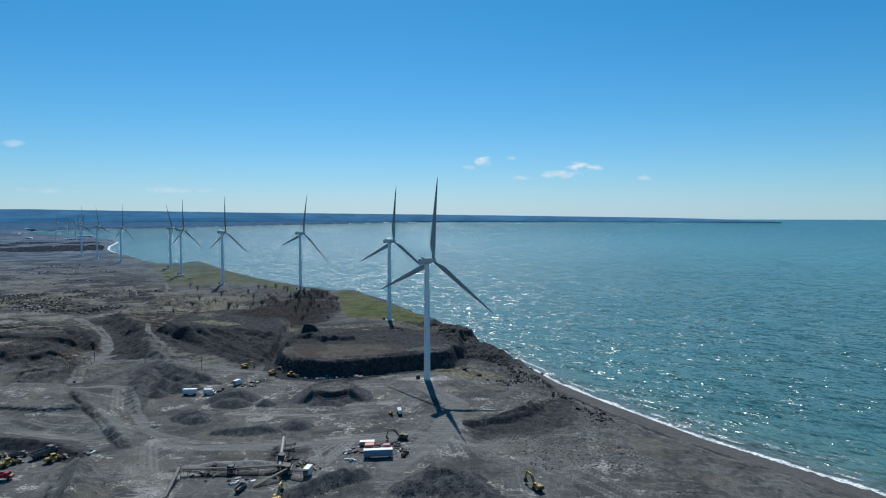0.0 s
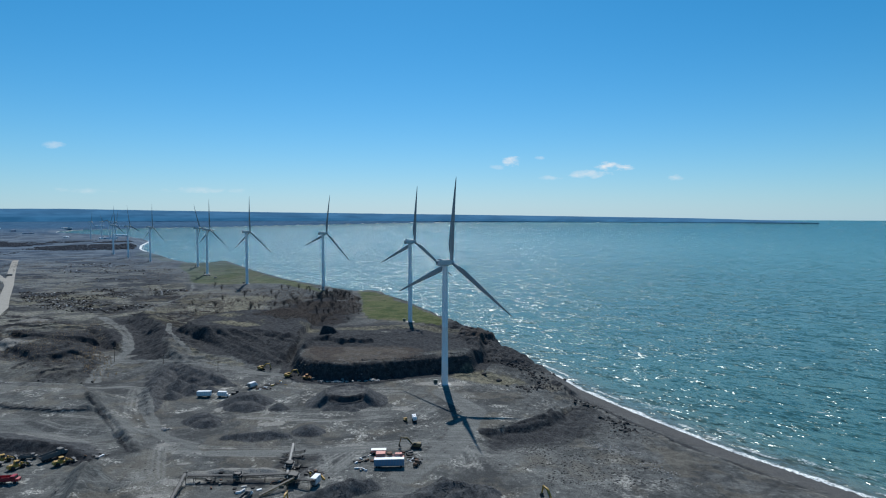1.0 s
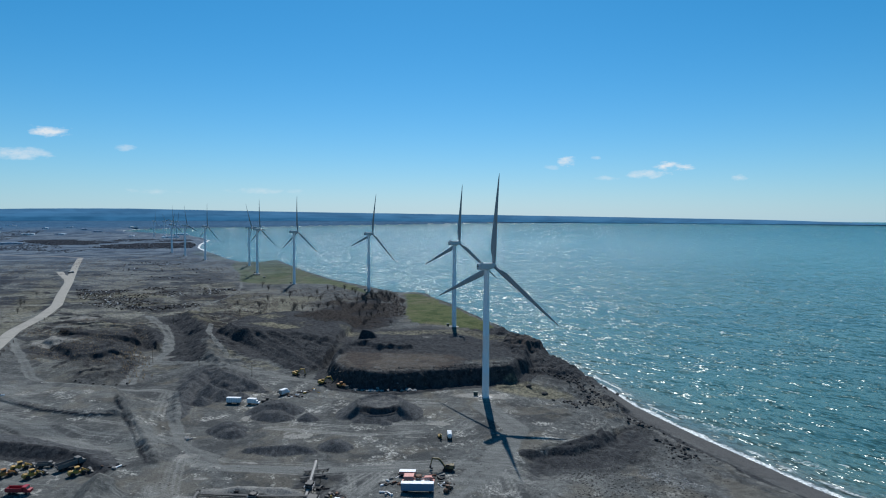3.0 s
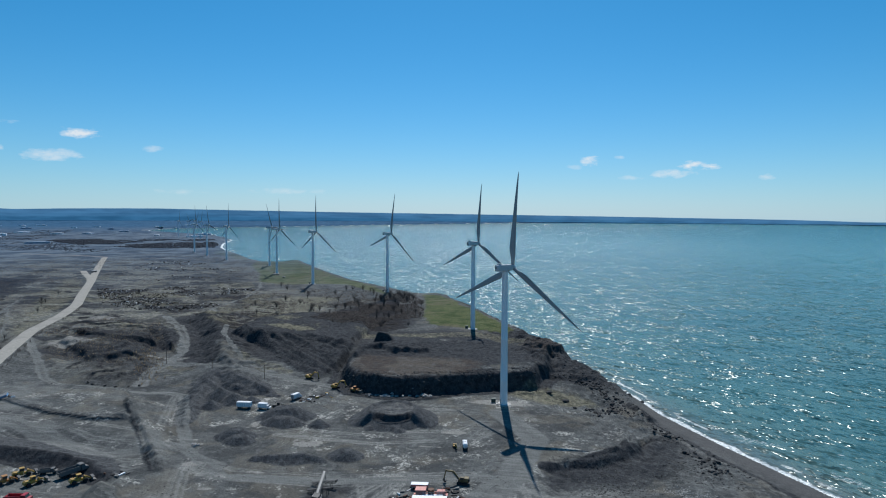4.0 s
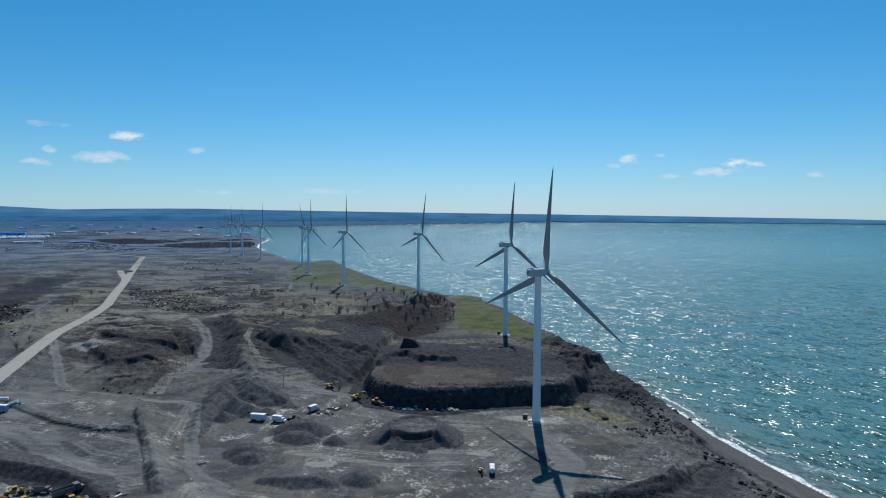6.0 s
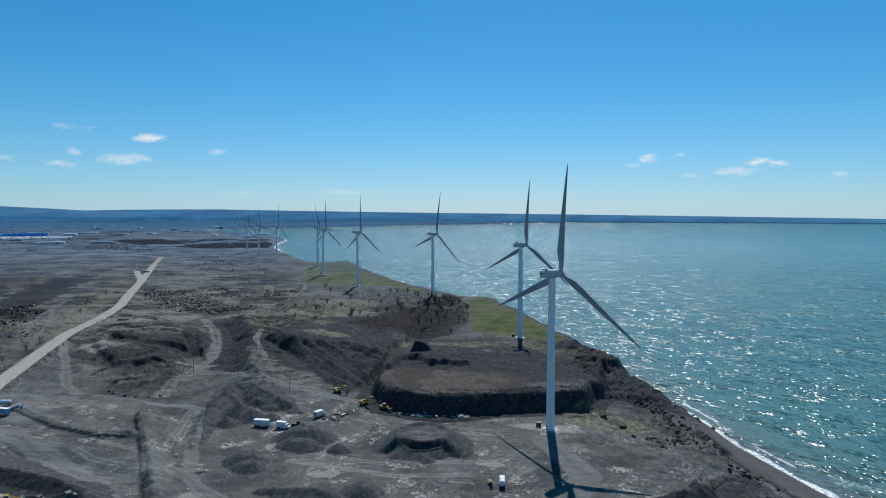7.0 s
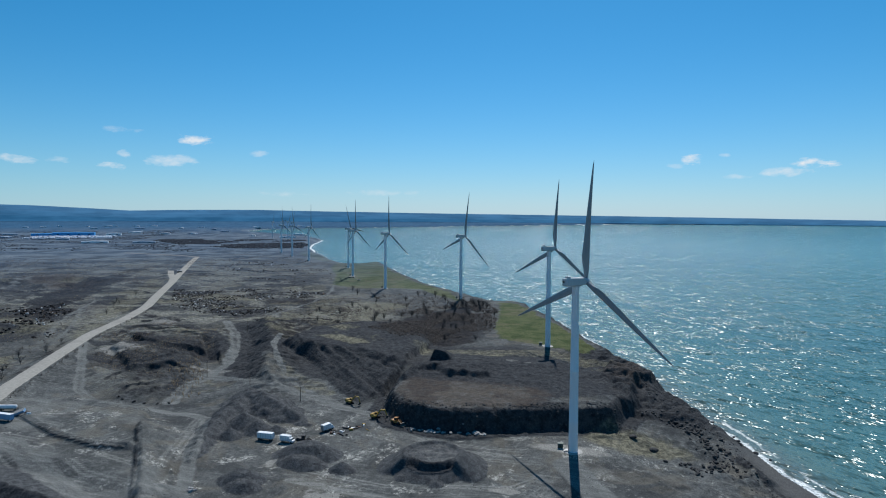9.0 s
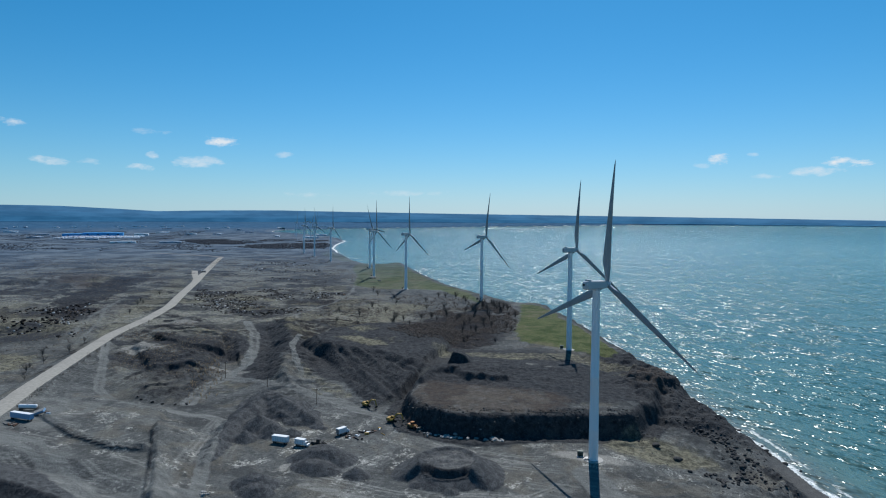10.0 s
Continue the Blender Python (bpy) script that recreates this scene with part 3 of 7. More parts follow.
    z -= below * (3.2 + 0.8 * fuzz(x, y, 8, 3, 75)) * smooth(s, 10, 45)
    z = ridge(z, [(26, 325, 11.0), (44, 332, 11.6), (58, 344, 12.0), (66, 364, 10.6)], 1.2, 0.7, 76, 0.22)
    z = ridge(z, [(70, 400, 7.0), (80, 418, 8.0), (76, 432, 7.5)], 0.7, 0.6, 77)
    gully = smooth(s, 14, 30) * smooth(s, 95, 60) * smooth(y, 470, 420)
    z += gully * (1.7 * (0.3 - np.abs(fuzz(x, y, 18, 4, 78)) * 2) + 1.0 * fuzz(x, y, 6, 3, 79) + 0.35 * fuzz(x, y, 2.6, 2, 80))
    # ramp spine, dark plateau and the hollow between
    plat = patch(x + 3 * fuzz(x, y, 10, 3, 80), y + 3 * fuzz(x, y, 10, 3, 81), [(-248, 542), (-214, 526), (-183, 519), (-158, 503), (-136, 492), (-122, 505), (-130, 560), (-165, 650), (-225, 640), (-255, 590)], 9)
    z = np.maximum(z, z * (1 - plat) + plat * (23.6 + 1.0 * fuzz(x, y, 18, 4, 82)))
    crest_line = [(-258, 572), (-225, 536), (-203, 532), (-185, 526), (-165, 523), (-143, 516), (-124, 505)]
    foot_line = [(-258, 566), (-223, 530), (-185, 488), (-155, 457), (-130, 436)]
    talus = patch(x, y, foot_line + [(-122, 455), (-124, 505)] + crest_line[-2:0:-1], 3)
    d_foot, d_crest = along(x, y, foot_line)[0], along(x, y, crest_line)[0]
    slope = d_foot / (d_foot + d_crest + 0.01)
    tip = fuzz((0.75 * x - 0.66 * y) * 0.14, 0.66 * x + 0.75 * y, 5.0, 3, 87)        # tipped in rows that run down the face
    talus_z = 11.5 + 12.3 * slope + 1.0 * fuzz(x, y, 26, 3, 84) + 0.9 * (0.4 - np.abs(fuzz(x, y, 12, 4, 85)) * 1.6) + 2.3 * tip * smooth(slope, 0.02, 0.2) * smooth(slope, 1.0, 0.85)
    z = z * (1 - talus) + np.maximum(z, talus_z) * talus
    west = [(-338, 648, 18.5), (-305, 603, 20.5), (-268, 555, 20.5), (-243, 512, 19.5), (-222, 478, 17.5), (-200, 456, 12.5), (-165, 441, 10.6)]
    z = ridge(z, west, 0.52, 0.7, 83, 0.27, 8)
    w_d = along(x, y, west)[0]
    z += 1.9 * smooth(w_d, 30, 18) * smooth(w_d, 1, 5) * fuzz((0.75 * x + 0.66 * y) * 0.14, 0.66 * x - 0.75 * y, 4.5, 3, 88)
    # scarp at the back of the basin under a grassy bench
    z = ridge(z, [(-400, 552, 15.0), (-378, 562, 16.4), (-352, 566, 16.6), (-318, 548, 15.6), (-296, 522, 13.2)], 0.55, 0.9, 126, 0.12, 9)
    # mounds and a tipped heap west of the haul road
    for p in ((-900, 868, 21.0, 0.30, 14, 2.2, 40), (-930, 905, 19.0, 0.3, 10, 2.0, 30), (-820, 800, 18.5, 0.3, 8, 2.0, 50), (-905, 795, 23.0, 0.42, 5, 2.4, 40), (-556, 528, 17.5, 0.3, 4, 3.5, 20)):
        z = cone(z, *p, rough=1.5, seed=int(-p[0]))
    # the mesa
    dd, sd, _ = along(x, y, MESA_FOOT)
    m_in = np.where(sd > 0, dd, -dd) + 4.5 * fuzz(x, y, 24, 4, 90) + 1.8 * fuzz(x, y, 6, 3, 89) + 0.6 * fuzz(x, y, 2.5, 2, 91)
    back = smooth(y, 500, 575)
    top = 22.8 - 5.5 * back + 0.4 * fuzz(x, y, 14, 3, 92) - 3.0 * smooth(x, -100, -126) + 0.8 * smooth(x, -10, 30)
    top = np.where(s < 75, top - 3 * smooth(s, 75, 45), top)
    face = smooth(m_in, 2, 8) * 0.85 + smooth(m_in, 6, 13) * 0.15
    shelf = smooth(y, 640, 560) * smooth(s, 4, 22)
    z = np.where(m_in > 0, z * (1 - face * shelf) + top * face * shelf, z)
    on = smooth(m_in, 7, 11)
    z += on * shelf * 3.4 * smooth(along(x, y, [(-111, 458), (-108, 477), (-97, 488), (-84, 475), (-63, 478)])[0] + 1.5 * fuzz(x, y, 6, 3, 141), 5, 1) * (1 + 0.4 * fuzz(x, y, 4, 2, 93))
    z += on * shelf * 1.2 * smooth(along(x, y, [(-88, 500), (-60, 512), (-20, 525)])[0], 9, 2)
    z += on * shelf * smooth(y, 446, 470) * (1.6 * np.abs(fuzz(x, y, 20, 4, 134)) + 0.7 * fuzz(x, y, 6, 3, 135))
    z += on * shelf * 1.4 * smooth(m_in, 12, 8) * np.maximum(fuzz(x, y, 9, 3, 136) + 0.2, 0)
    # black wedge of tipped slag, cut steep towards the yard
    wu, wv = (x + 108) * 0.98 + (y - 509) * 0.2 + 0.7 * fuzz(x, y, 4, 3, 124), (y - 509) * 0.98 - (x + 108) * 0.2 + 0.8 * fuzz(x, y, 3, 3, 125)
    wedge_top = 29.8 - 0.24 * np.maximum(wu - 4, 0) - 0.30 * np.maximum(wv - 6, 0) - 1.3 * np.maximum(-wu, 0)
    wedge = smooth(wv, -1.2, 0.9) * smooth(wu, -4, 1) * smooth(wu, 15, 8)
    z = np.where(wedge > 0, np.maximum(z, z * (1 - wedge) + wedge * wedge_top), z)
    head = smooth(np.hypot((x - 18) / 30, (y - 530) / 62), 1.0, 0.3) * smooth(s, 6, 24)
    z += head * (3.0 + 0.9 * fuzz(x, y, 4.5, 3, 142) + 2.6 * fuzz(x, y, 20, 4, 95) + 2.2 * (0.5 - np.abs(fuzz(x, y, 16, 4, 96)) * 2))
    z += smooth(s, 3, 12) * smooth(s, 75, 45) * smooth(y, 440, 475) * smooth(y, 660, 600) * (3.6 * (0.35 - 1.6 * np.abs(fuzz(x, y, 15, 4, 98))) + 1.2 * fuzz(x, y, 5, 3, 99))
    rows_down = 1.0 - 2.0 * np.abs(fuzz((0.75 * x - 0.66 * y) * 0.13, 0.66 * x + 0.75 * y, 7.0, 2, 148))
    z += talus * smooth(slope, 0.03, 0.2) * smooth(slope, 1.0, 0.85) * (1 - smooth(m_in, -2, 6) * smooth(x, -135, -120)) * 1.8 * rows_down
    rubble = smooth(np.abs(m_in + 2), 5, 1) * smooth(x, -128, -110)
    z += rubble * 0.9 * (0.6 + fuzz(x, y, 5, 3, 97))
    # broken, rubbly faces
    rugged = np.maximum.reduce([plat, 0.7 * talus, head, 0.8 * hump, smooth(np.abs(m_in - 6), 12, 6) * smooth(x, -135, -118) * smooth(y, 520, 490), c * smooth(s, 40, 15), 0.55 * rough * near])
    rugged = np.maximum(rugged, smooth(along(x, y, west)[0], 26, 12))
    z += rugged * (1.3 * np.abs(fuzz(x, y, 9, 3, 111)) + 0.3 * np.abs(fuzz(x, y, 3.2, 2, 112)) - 0.3) * smooth(s, 2, 10)
    # hummocky waste ground and tipped heaps inland
    humps = smooth(fuzz(x, y, 110, 3, 138), -0.25, 0.25) * rough * near
    z += humps * (2.6 * np.maximum(0.45 - np.abs(fuzz(x, y, 30, 4, 139)) * 1.5, 0) + 1.1 * fuzz(x, y, 11, 3, 140))
    z += (1 - rugged) * near * 0.10 * fuzz(x, y, 2.4, 2, 113) * smooth(s, 2, 12)
    # service roads are graded
    rd, _, rz = along(x, y, ROAD)
    bed = smooth(rd, 17, 7) * smooth(ay, 1500, 1300)
    z = z * (1 - bed) + rz * bed
    for px, py, pz in PADS:
        w = smooth(np.hypot(x - px, y - py), 34 if py < 700 else 60, 9) * smooth(s, 6, 24)
        z = z * (1 - w) + (pz + 0.1 * fuzz(x, y, 6, 2, 110)) * w
    z = np.where(s > 0, np.maximum(z, 0.05), z)
    z = np.where(s > 30, np.maximum(z, 3.0), z)
    top_far = 13 + 6 * fuzz(ax, ay, 900, 3, 99) * smooth(seen, 2500, 4000)
    mix = smooth(seen, 1800, 2600)
    z = np.where(s > 0, z * (1 - mix) + mix * top_far * smooth(s, 0, 25), np.maximum(z, -6))

    # covers
    n1, n2 = fuzz(x, y, 60, 4, 101), fuzz(x, y, 25, 4, 102)
    cover["yard"] = np.maximum(patch(x, y, YARD, 25), 0.95 * patch(x, y, [(-345, 296), (-262, 300), (-150, 296), (-196, 350), (-196, 392), (-285, 396), (-345, 380)], 12))
    dark = np.zeros(x.shape)
    # banks, ridges, berm and scarps: dark slag with their shade painted in
    for line, w in (([(-300, 284), (-238, 280), (-205, 279), (-178, 276), (-158, 268)], 6), ([(-250, 538), (-200, 512), (-160, 490), (-130, 470)], 24),
                    ([(-348, 632), (-316, 592), (-280, 543), (-254, 500), (-236, 472)], 15), ([(-206, 347), (-194, 335), (-178, 318), (-158, 296), (-144, 281)], 0.8), ([(-285, 348), (-245, 333), (-212, 327), (-197, 330)], 0.6)):
        dark = np.maximum(dark, smooth(reach(x, y, line, 2 * w + 4) + 0.35 * w * fuzz(x, y, w * 1.2, 3, 127), w * 1.2, w * 0.6))
    for line, w in (([(-372, 466), (-353, 472), (-330, 478), (-308, 476), (-298, 492)], 9), ([(-425, 512), (-399, 508), (-366, 524), (-345, 540), (-325, 552)], 8),
                    ([(-432, 572), (-385, 586), (-345, 572), (-312, 545), (-296, 522)], 9), ([(-300, 470), (-270, 452), (-262, 438)], 5)):
        near_line = smooth(reach(x, y, line, 30) + 7 * fuzz(x, y, 16, 4, 119), w * 1.3, w * 0.5)
        dark = np.maximum(dark, 0.95 * near_line)
    dark = np.maximum(dark, 0.9 * talus * smooth(fuzz(x, y, 30, 4, 86), -0.75, -0.3))
    bare = dark.copy()
    # ground darkened under the plant: painted conveyor shadow and dark dust
    plant = np.maximum(0.8 * patch(x, y, [(-102, 246), (-78, 247), (-58, 247), (-56, 255), (-78, 254), (-100, 252)], 2), 0.65 * patch(x, y, [(-72, 262), (-70, 284), (-50, 288), (-44, 262), (-56, 254)], 5))
    dark = np.maximum(dark, plant * smooth(fuzz(x, y, 8, 3, 122), -0.5, 0.1))
    dark = np.maximum(dark, 0.95 * smooth(np.abs(wrack - 19.5), 4.0, 1.5) * (1 - c) * smooth(fuzz(x, y, 30, 3, 7), -0.5, 0.0))
    # mesa face and wedge cut, dark slag plus painted shade
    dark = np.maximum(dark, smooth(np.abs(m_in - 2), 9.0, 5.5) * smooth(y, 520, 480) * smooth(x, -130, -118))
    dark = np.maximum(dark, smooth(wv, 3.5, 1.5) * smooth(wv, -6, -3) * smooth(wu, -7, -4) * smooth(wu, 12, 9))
    dark = np.maximum(dark, 0.85 * plat)
    dark = np.maximum(dark, 0.85 * patch(x, y, [(-191, 603), (-222, 681), (-205, 767), (-160, 838), (-128, 760), (-112, 690), (-105, 640), (-118, 584), (-145, 574)], 18) * smooth(n2, -0.45, 0.0))
    dark = np.maximum(dark, 0.85 * on * shelf * smooth(fuzz(x, y, 22, 4, 105) + 0.75 * smooth(y, 445, 480), -0.3, 0.3))
    dark = np.maximum(dark, 0.85 * head)
    dark = np.maximum(dark, 0.95 * smooth(s, 62, 40) * smooth(y, 446, 474) * smooth(y, 640, 600))
    dark = np.maximum(dark, 0.7 * below)
    dark = np.maximum(dark, 0.9 * c * smooth(s, 26, 12) * smooth(ay, 2300, 1700))
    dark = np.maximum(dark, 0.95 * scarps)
    dark = np.maximum(dark, 0.9 * hump * smooth(n2, -0.25, 0.3))
    dark = np.maximum(dark, rough * near * 0.95 * smooth(n2 + 0.5 * n1, -0.15, 0.3))
    junk = patch(x, y, [(-620, 830), (-500, 690), (-400, 655), (-360, 700), (-392, 870), (-515, 880)], 25)
    dark = np.maximum(dark, 0.85 * junk * smooth(fuzz(x, y, 34, 3, 14), -0.2, 0.1))
    dark = np.maximum(dark, 0.36 * smooth(s, 40, 60) * smooth(s, 130, 90) * smooth(y, 420, 380) * smooth(fuzz(x, y, 30, 4, 144), -0.3, 0.3))
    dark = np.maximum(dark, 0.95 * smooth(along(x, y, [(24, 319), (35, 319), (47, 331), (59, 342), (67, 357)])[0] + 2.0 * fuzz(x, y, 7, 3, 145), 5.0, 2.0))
    # backlit front of the scooped pile, its shade painted dark
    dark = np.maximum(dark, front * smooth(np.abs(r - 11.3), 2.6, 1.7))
    for ring, amount in (([(-600, 512), (-570, 548), (-518, 542), (-482, 514), (-493, 493), (-520, 470)], 0.9), ([(-340, 460), (-322, 482), (-302, 465), (-321, 452)], 1.0),
                         ([(-379, 539), (-362, 562), (-310, 547), (-288, 519), (-293, 501), (-323, 505), (-369, 523)], 0.85), ([(-930, 770), (-905, 800), (-870, 790), (-850, 745)], 1.0)):
        dark = np.maximum(dark, amount * patch(x + 6 * fuzz(x, y, 18, 3, 128), y + 6 * fuzz(x, y, 18, 3, 129), ring, 7))
    # old field strips beyond the haul road
    strips = patch(x, y, [(-1101, 869), (-1009, 974), (-809, 1037), (-974, 1290), (-1149, 1477), (-1358, 1400), (-1541, 1290)], 40)
    rows = fuzz((0.87 * x + 0.5 * y) * 0.10, 0.87 * y - 0.5 * x, 26, 3, 130)
    dark = np.maximum(dark, 0.8 * strips * smooth(rows, 0.05, 0.3))
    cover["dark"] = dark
    scrub = np.zeros(x.shape)
    for ring, amount in (([(-696, 654), (-767, 749), (-855, 881), (-899, 997), (-852, 993), (-680, 758), (-606, 650), (-533, 564), (-588, 586)], 0.75),
                         ([(-191, 599), (-222, 681), (-197, 770), (-159, 800), (-128, 700), (-105, 610), (-126, 581), (-157, 587)], 0.8),
                         ([(-345, 470), (-300, 470), (-262, 440), (-250, 414), (-285, 410)], 0.5), ([(-375, 395), (-420, 455), (-455, 505), (-440, 520), (-390, 462), (-345, 400)], 0.55)):
        scrub = np.maximum(scrub, amount * patch(x, y, ring, 22))
    cover["scrub"] = scrub
    green = np.zeros(x.shape)
    for ring in ([(-118, 755), (-140, 850), (-100, 850), (-60, 770), (-25, 690), (0, 632), (-12, 600), (-50, 612), (-90, 640), (-108, 690)],
                 [(-184, 830), (-282, 950), (-360, 930), (-440, 975), (-500, 1100), (-600, 1260), (-640, 1370), (-700, 1500), (-560, 1430), (-500, 1340), (-390, 1160), (-330, 1075), (-260, 990)],
                 [(-640, 1370), (-720, 1420), (-900, 1620), (-1040, 1900), (-900, 1760), (-790, 1630), (-700, 1520)]):
        green = np.maximum(green, patch(x, y, ring, 14))
    cover["grass"] = green * smooth(s + 7 * fuzz(x, y, 40, 4, 121), 18, 27)
    field = np.maximum(patch(x, y, [(-495, 940), (-444, 962), (-404, 887), (-449, 868)], 8), patch(x, y, [(-1780, 1790), (-1580, 1650), (-1460, 1700), (-1500, 1830)], 60))
    dry = smooth(n1 + 0.4 * n2, 0.05, 0.6) * rough * 0.85
    west_side = smooth(rd, 10, 25) * smooth(along(x, y, ROAD)[1] * rd, 8, 40)
    dry = np.maximum(dry, west_side * smooth(n1, -0.3, 0.5) * 0.7)
    dry = np.maximum(dry, 0.8 * patch(x, y, [(-466, 526), (-560, 650), (-682, 815), (-806, 989), (-680, 882), (-545, 696), (-464, 564), (-426, 499)], 14))
    dry = np.maximum(dry, 0.8 * patch(x, y, [(-237, 553), (-208, 565), (-181, 556), (-171, 543), (-183, 533), (-213, 544)], 5))
    dry = np.maximum(dry, 0.8 * patch(x, y, [(-400, 560), (-380, 600), (-345, 590), (-330, 566), (-350, 560)], 8))
    dry = np.maximum(dry, 0.7 * strips * smooth(rows, -0.05, -0.3))
    dry = np.maximum(dry, 0.75 * patch(x, y, [(-330, 685), (-328, 825), (-240, 820), (-222, 640), (-273, 630)], 25))
    dry = np.maximum(dry, 0.55 * smooth(along(x, y, [(-310, 640), (-250, 548), (-200, 478), (-160, 448)])[0], 18, 6))
    dry = np.maximum(dry, 0.6 * smooth(along(x, y, [(-128, 560), (-90, 560), (-40, 585), (0, 560)])[0], 26, 8))
    dry = np.maximum(dry, 0.8 * smooth(np.hypot((x - 28) / 40, (y - 426) / 26), 1, 0.4))
    dry = np.maximum(dry, 0.55 * smooth(np.hypot((x - 12) / 26, (y - 520) / 40), 1, 0.3) * smooth(n2, -0.2, 0.3))
    dry = np.maximum(dry, 0.45 * smooth(np.hypot((x + 250) / 40, (y - 450) / 22), 1, 0.4))
    cover["dry"] = np.maximum(dry, field) * (1 - 0.8 * bare) * (1 - smooth(seen, 1900, 2800) * 0.7)
    cover["soil"] = np.maximum(0.75 * on * shelf * smooth(y, 482, 452) * smooth(x, 0, -30) * smooth(x, -118, -100), 0.6 * rough * smooth(-n1, 0.1, 0.6) * near)
    cover["soil"] = np.maximum(cover["soil"], 0.6 * head)
    cover["soil"] = np.maximum(cover["soil"], 0.8 * smooth(along(x, y, [(-900, 860), (-830, 830)])[0], 70, 25))
    cover["soil"] = np.maximum(cover["soil"], 0.95 * patch(x, y, [(-887, 829), (-958, 922), (-894, 906), (-787, 818), (-776, 760)], 14))
    pale = 0.4 * smooth(np.hypot(x + 57, y - 365), 11.5, 10.4) * (1 - front * smooth(r, 9.2, 9.9))
    pale = np.maximum(pale, 0.45 * smooth(np.abs(wrack - 24), 3.0, 1.0) * (1 - c))
    pale = np.maximum(pale, 0.8 * smooth(np.hypot((x + 2) / 30, (y - 402) / 9), 1, 0.3))
    for cx, cy, rx, ry in ((-430, 600, 26, 17), (-372, 494, 24, 18), (-520, 760, 20, 9), (-470, 720, 16, 7), (-276, 481, 13, 6), (-58, 533, 7, 4), (-45, 529, 6, 3), (-258, 478, 10, 4)):
        pale = np.maximum(pale, 0.58 * smooth(np.hypot((x - cx) / rx, (y - cy) / ry) + 0.5 * fuzz(x, y, 14, 4, 116), 1, 0.6))
    pale = np.maximum(pale, 0.95 * smooth(along(x, y, [(-112, 228), (-106, 250), (-86, 258), (-62, 260)])[0] + 2.5 * fuzz(x, y, 6, 3, 115), 7, 3) * smooth(fuzz((x * 0.97 + y * 0.2) * 0.2, y, 3.0, 3, 146), -0.35, 0.15))
    for cx, cy, rx, ry in ((-92, 322, 12, 7), (-82, 316, 9, 4), (-30, 330, 14, 4), (-128, 290, 8, 5), (-96, 287, 9, 3), (-36, 292, 7, 4), (-112, 268, 7, 5), (-60, 392, 14, 4), (-20, 352, 10, 3), (-128, 345, 6, 8)):
        pale = np.maximum(pale, 0.9 * smooth(np.hypot((x - cx) / rx, (y - cy) / ry) + 0.9 * fuzz(x, y, 7, 4, 147), 0.85, 0.35))
    cover["pale"] = pale * (1 - on * 0.2)
    track = np.zeros(x.shape)
    for line, w in (([(-377, 634), (-334, 592), (-292, 537), (-269, 498), (-262, 470), (-258, 440), (-245, 412)], 6),
                    ([(-258, 467), (-234, 461), (-200, 454), (-169, 441), (-143, 429), (-114, 421)], 4.5),
                    ([(-432, 514), (-369, 458), (-317, 410), (-281, 394), (-240, 393), (-195, 385), (-167, 339), (-140, 303), (-110, 280), (-60, 285), (0, 300)], 4.5),
                    ([(-667, 887), (-579, 873), (-400, 880)], 2.5), ([(-271, 572), (-252, 532), (-222, 495), (-200, 470), (-165, 446), (-140, 432)], 3.0), ([(-476, 516), (-534, 577), (-586, 649), (-632, 715)], 3.0), ([(-354, 683), (-363, 783), (-398, 892), (-450, 1000)], 3.0),
                    ([(-576, 639), (-500, 560), (-461, 515)], 2.5), ([(-150, 305), (-180, 290), (-250, 318), (-330, 330)], 7),
                    ([(0, 385), (20, 350), (10, 300), (-10, 260)], 9), ([(-844, 716), (-877, 780), (-961, 898)], 8), ([(-1085, 872), (-1180, 990), (-1310, 1130), (-1513, 1320)], 10)):
        off = reach(x, y, line, 30)
        track = np.maximum(track, smooth(off + 1.6 * fuzz(x, y, 9, 3, 117), w * 1.05, w * 0.5) * (1 - 0.3 * smooth(np.abs(off + 0.5 * fuzz(x, y, 14, 3, 137) - 0.1 * w), 0.22 * w, 0.1 * w)))
    track = np.maximum(track, 0.78 * lot * smooth(fuzz(x, y, 30, 4, 149), -0.6, 0.2))
    track = np.maximum(track, 0.5 * patch(x, y, [(-215, 235), (-215, 275), (-165, 268), (-160, 240)], 8))
    cover["track"] = track * (0.86 + 0.4 * fuzz(x, y, 40, 3, 118))
    cover["waste"] = np.clip(rough * (1 - green) + 0.5 * waste, 0, 1) * (1 - 0.85 * bare) * (1 - talus) * (1 - plat) * (1 - 0.75 * dark) * (1 - cover["soil"])
    # wheel ruts that cross the yard in loose bundles
    ruts = np.zeros(x.shape)
    here = (x > -345) & (x < 160) & (y > 205) & (y < 460)
    hx, hy, hr = x[here], y[here], np.zeros(int(here.sum()))
    pick = random.Random(77)
    for line, bundle, wide in RUTS:
        for _ in range(bundle):
            ox, oy, bend = pick.gauss(0, wide), pick.gauss(0, wide), pick.uniform(-4, 4)
            d_rut = along(hx + ox + bend * fuzz(hx, hy, 45, 2, 131), hy + oy + bend * fuzz(hx, hy, 45, 2, 132), line)[0]
            hr = np.maximum(hr, smooth(np.abs(d_rut - 1.1), 0.75, 0.2) * pick.uniform(0.4, 1.0))
    ruts[here] = hr * smooth(fuzz(hx, hy, 20, 4, 133), -0.35, 0.3)
    cover["ruts"] = ruts * (1 - 0.8 * cover["pile"])
    sand = smooth(seen, 2700, 3300) * smooth(s, 60, 20) * smooth(ax, -2100, -2500)
    cover["pale"] = np.maximum(cover["pale"], sand)
    cover["wet"] = np.maximum(smooth(s, 22, 6), 0) * (1 - c)
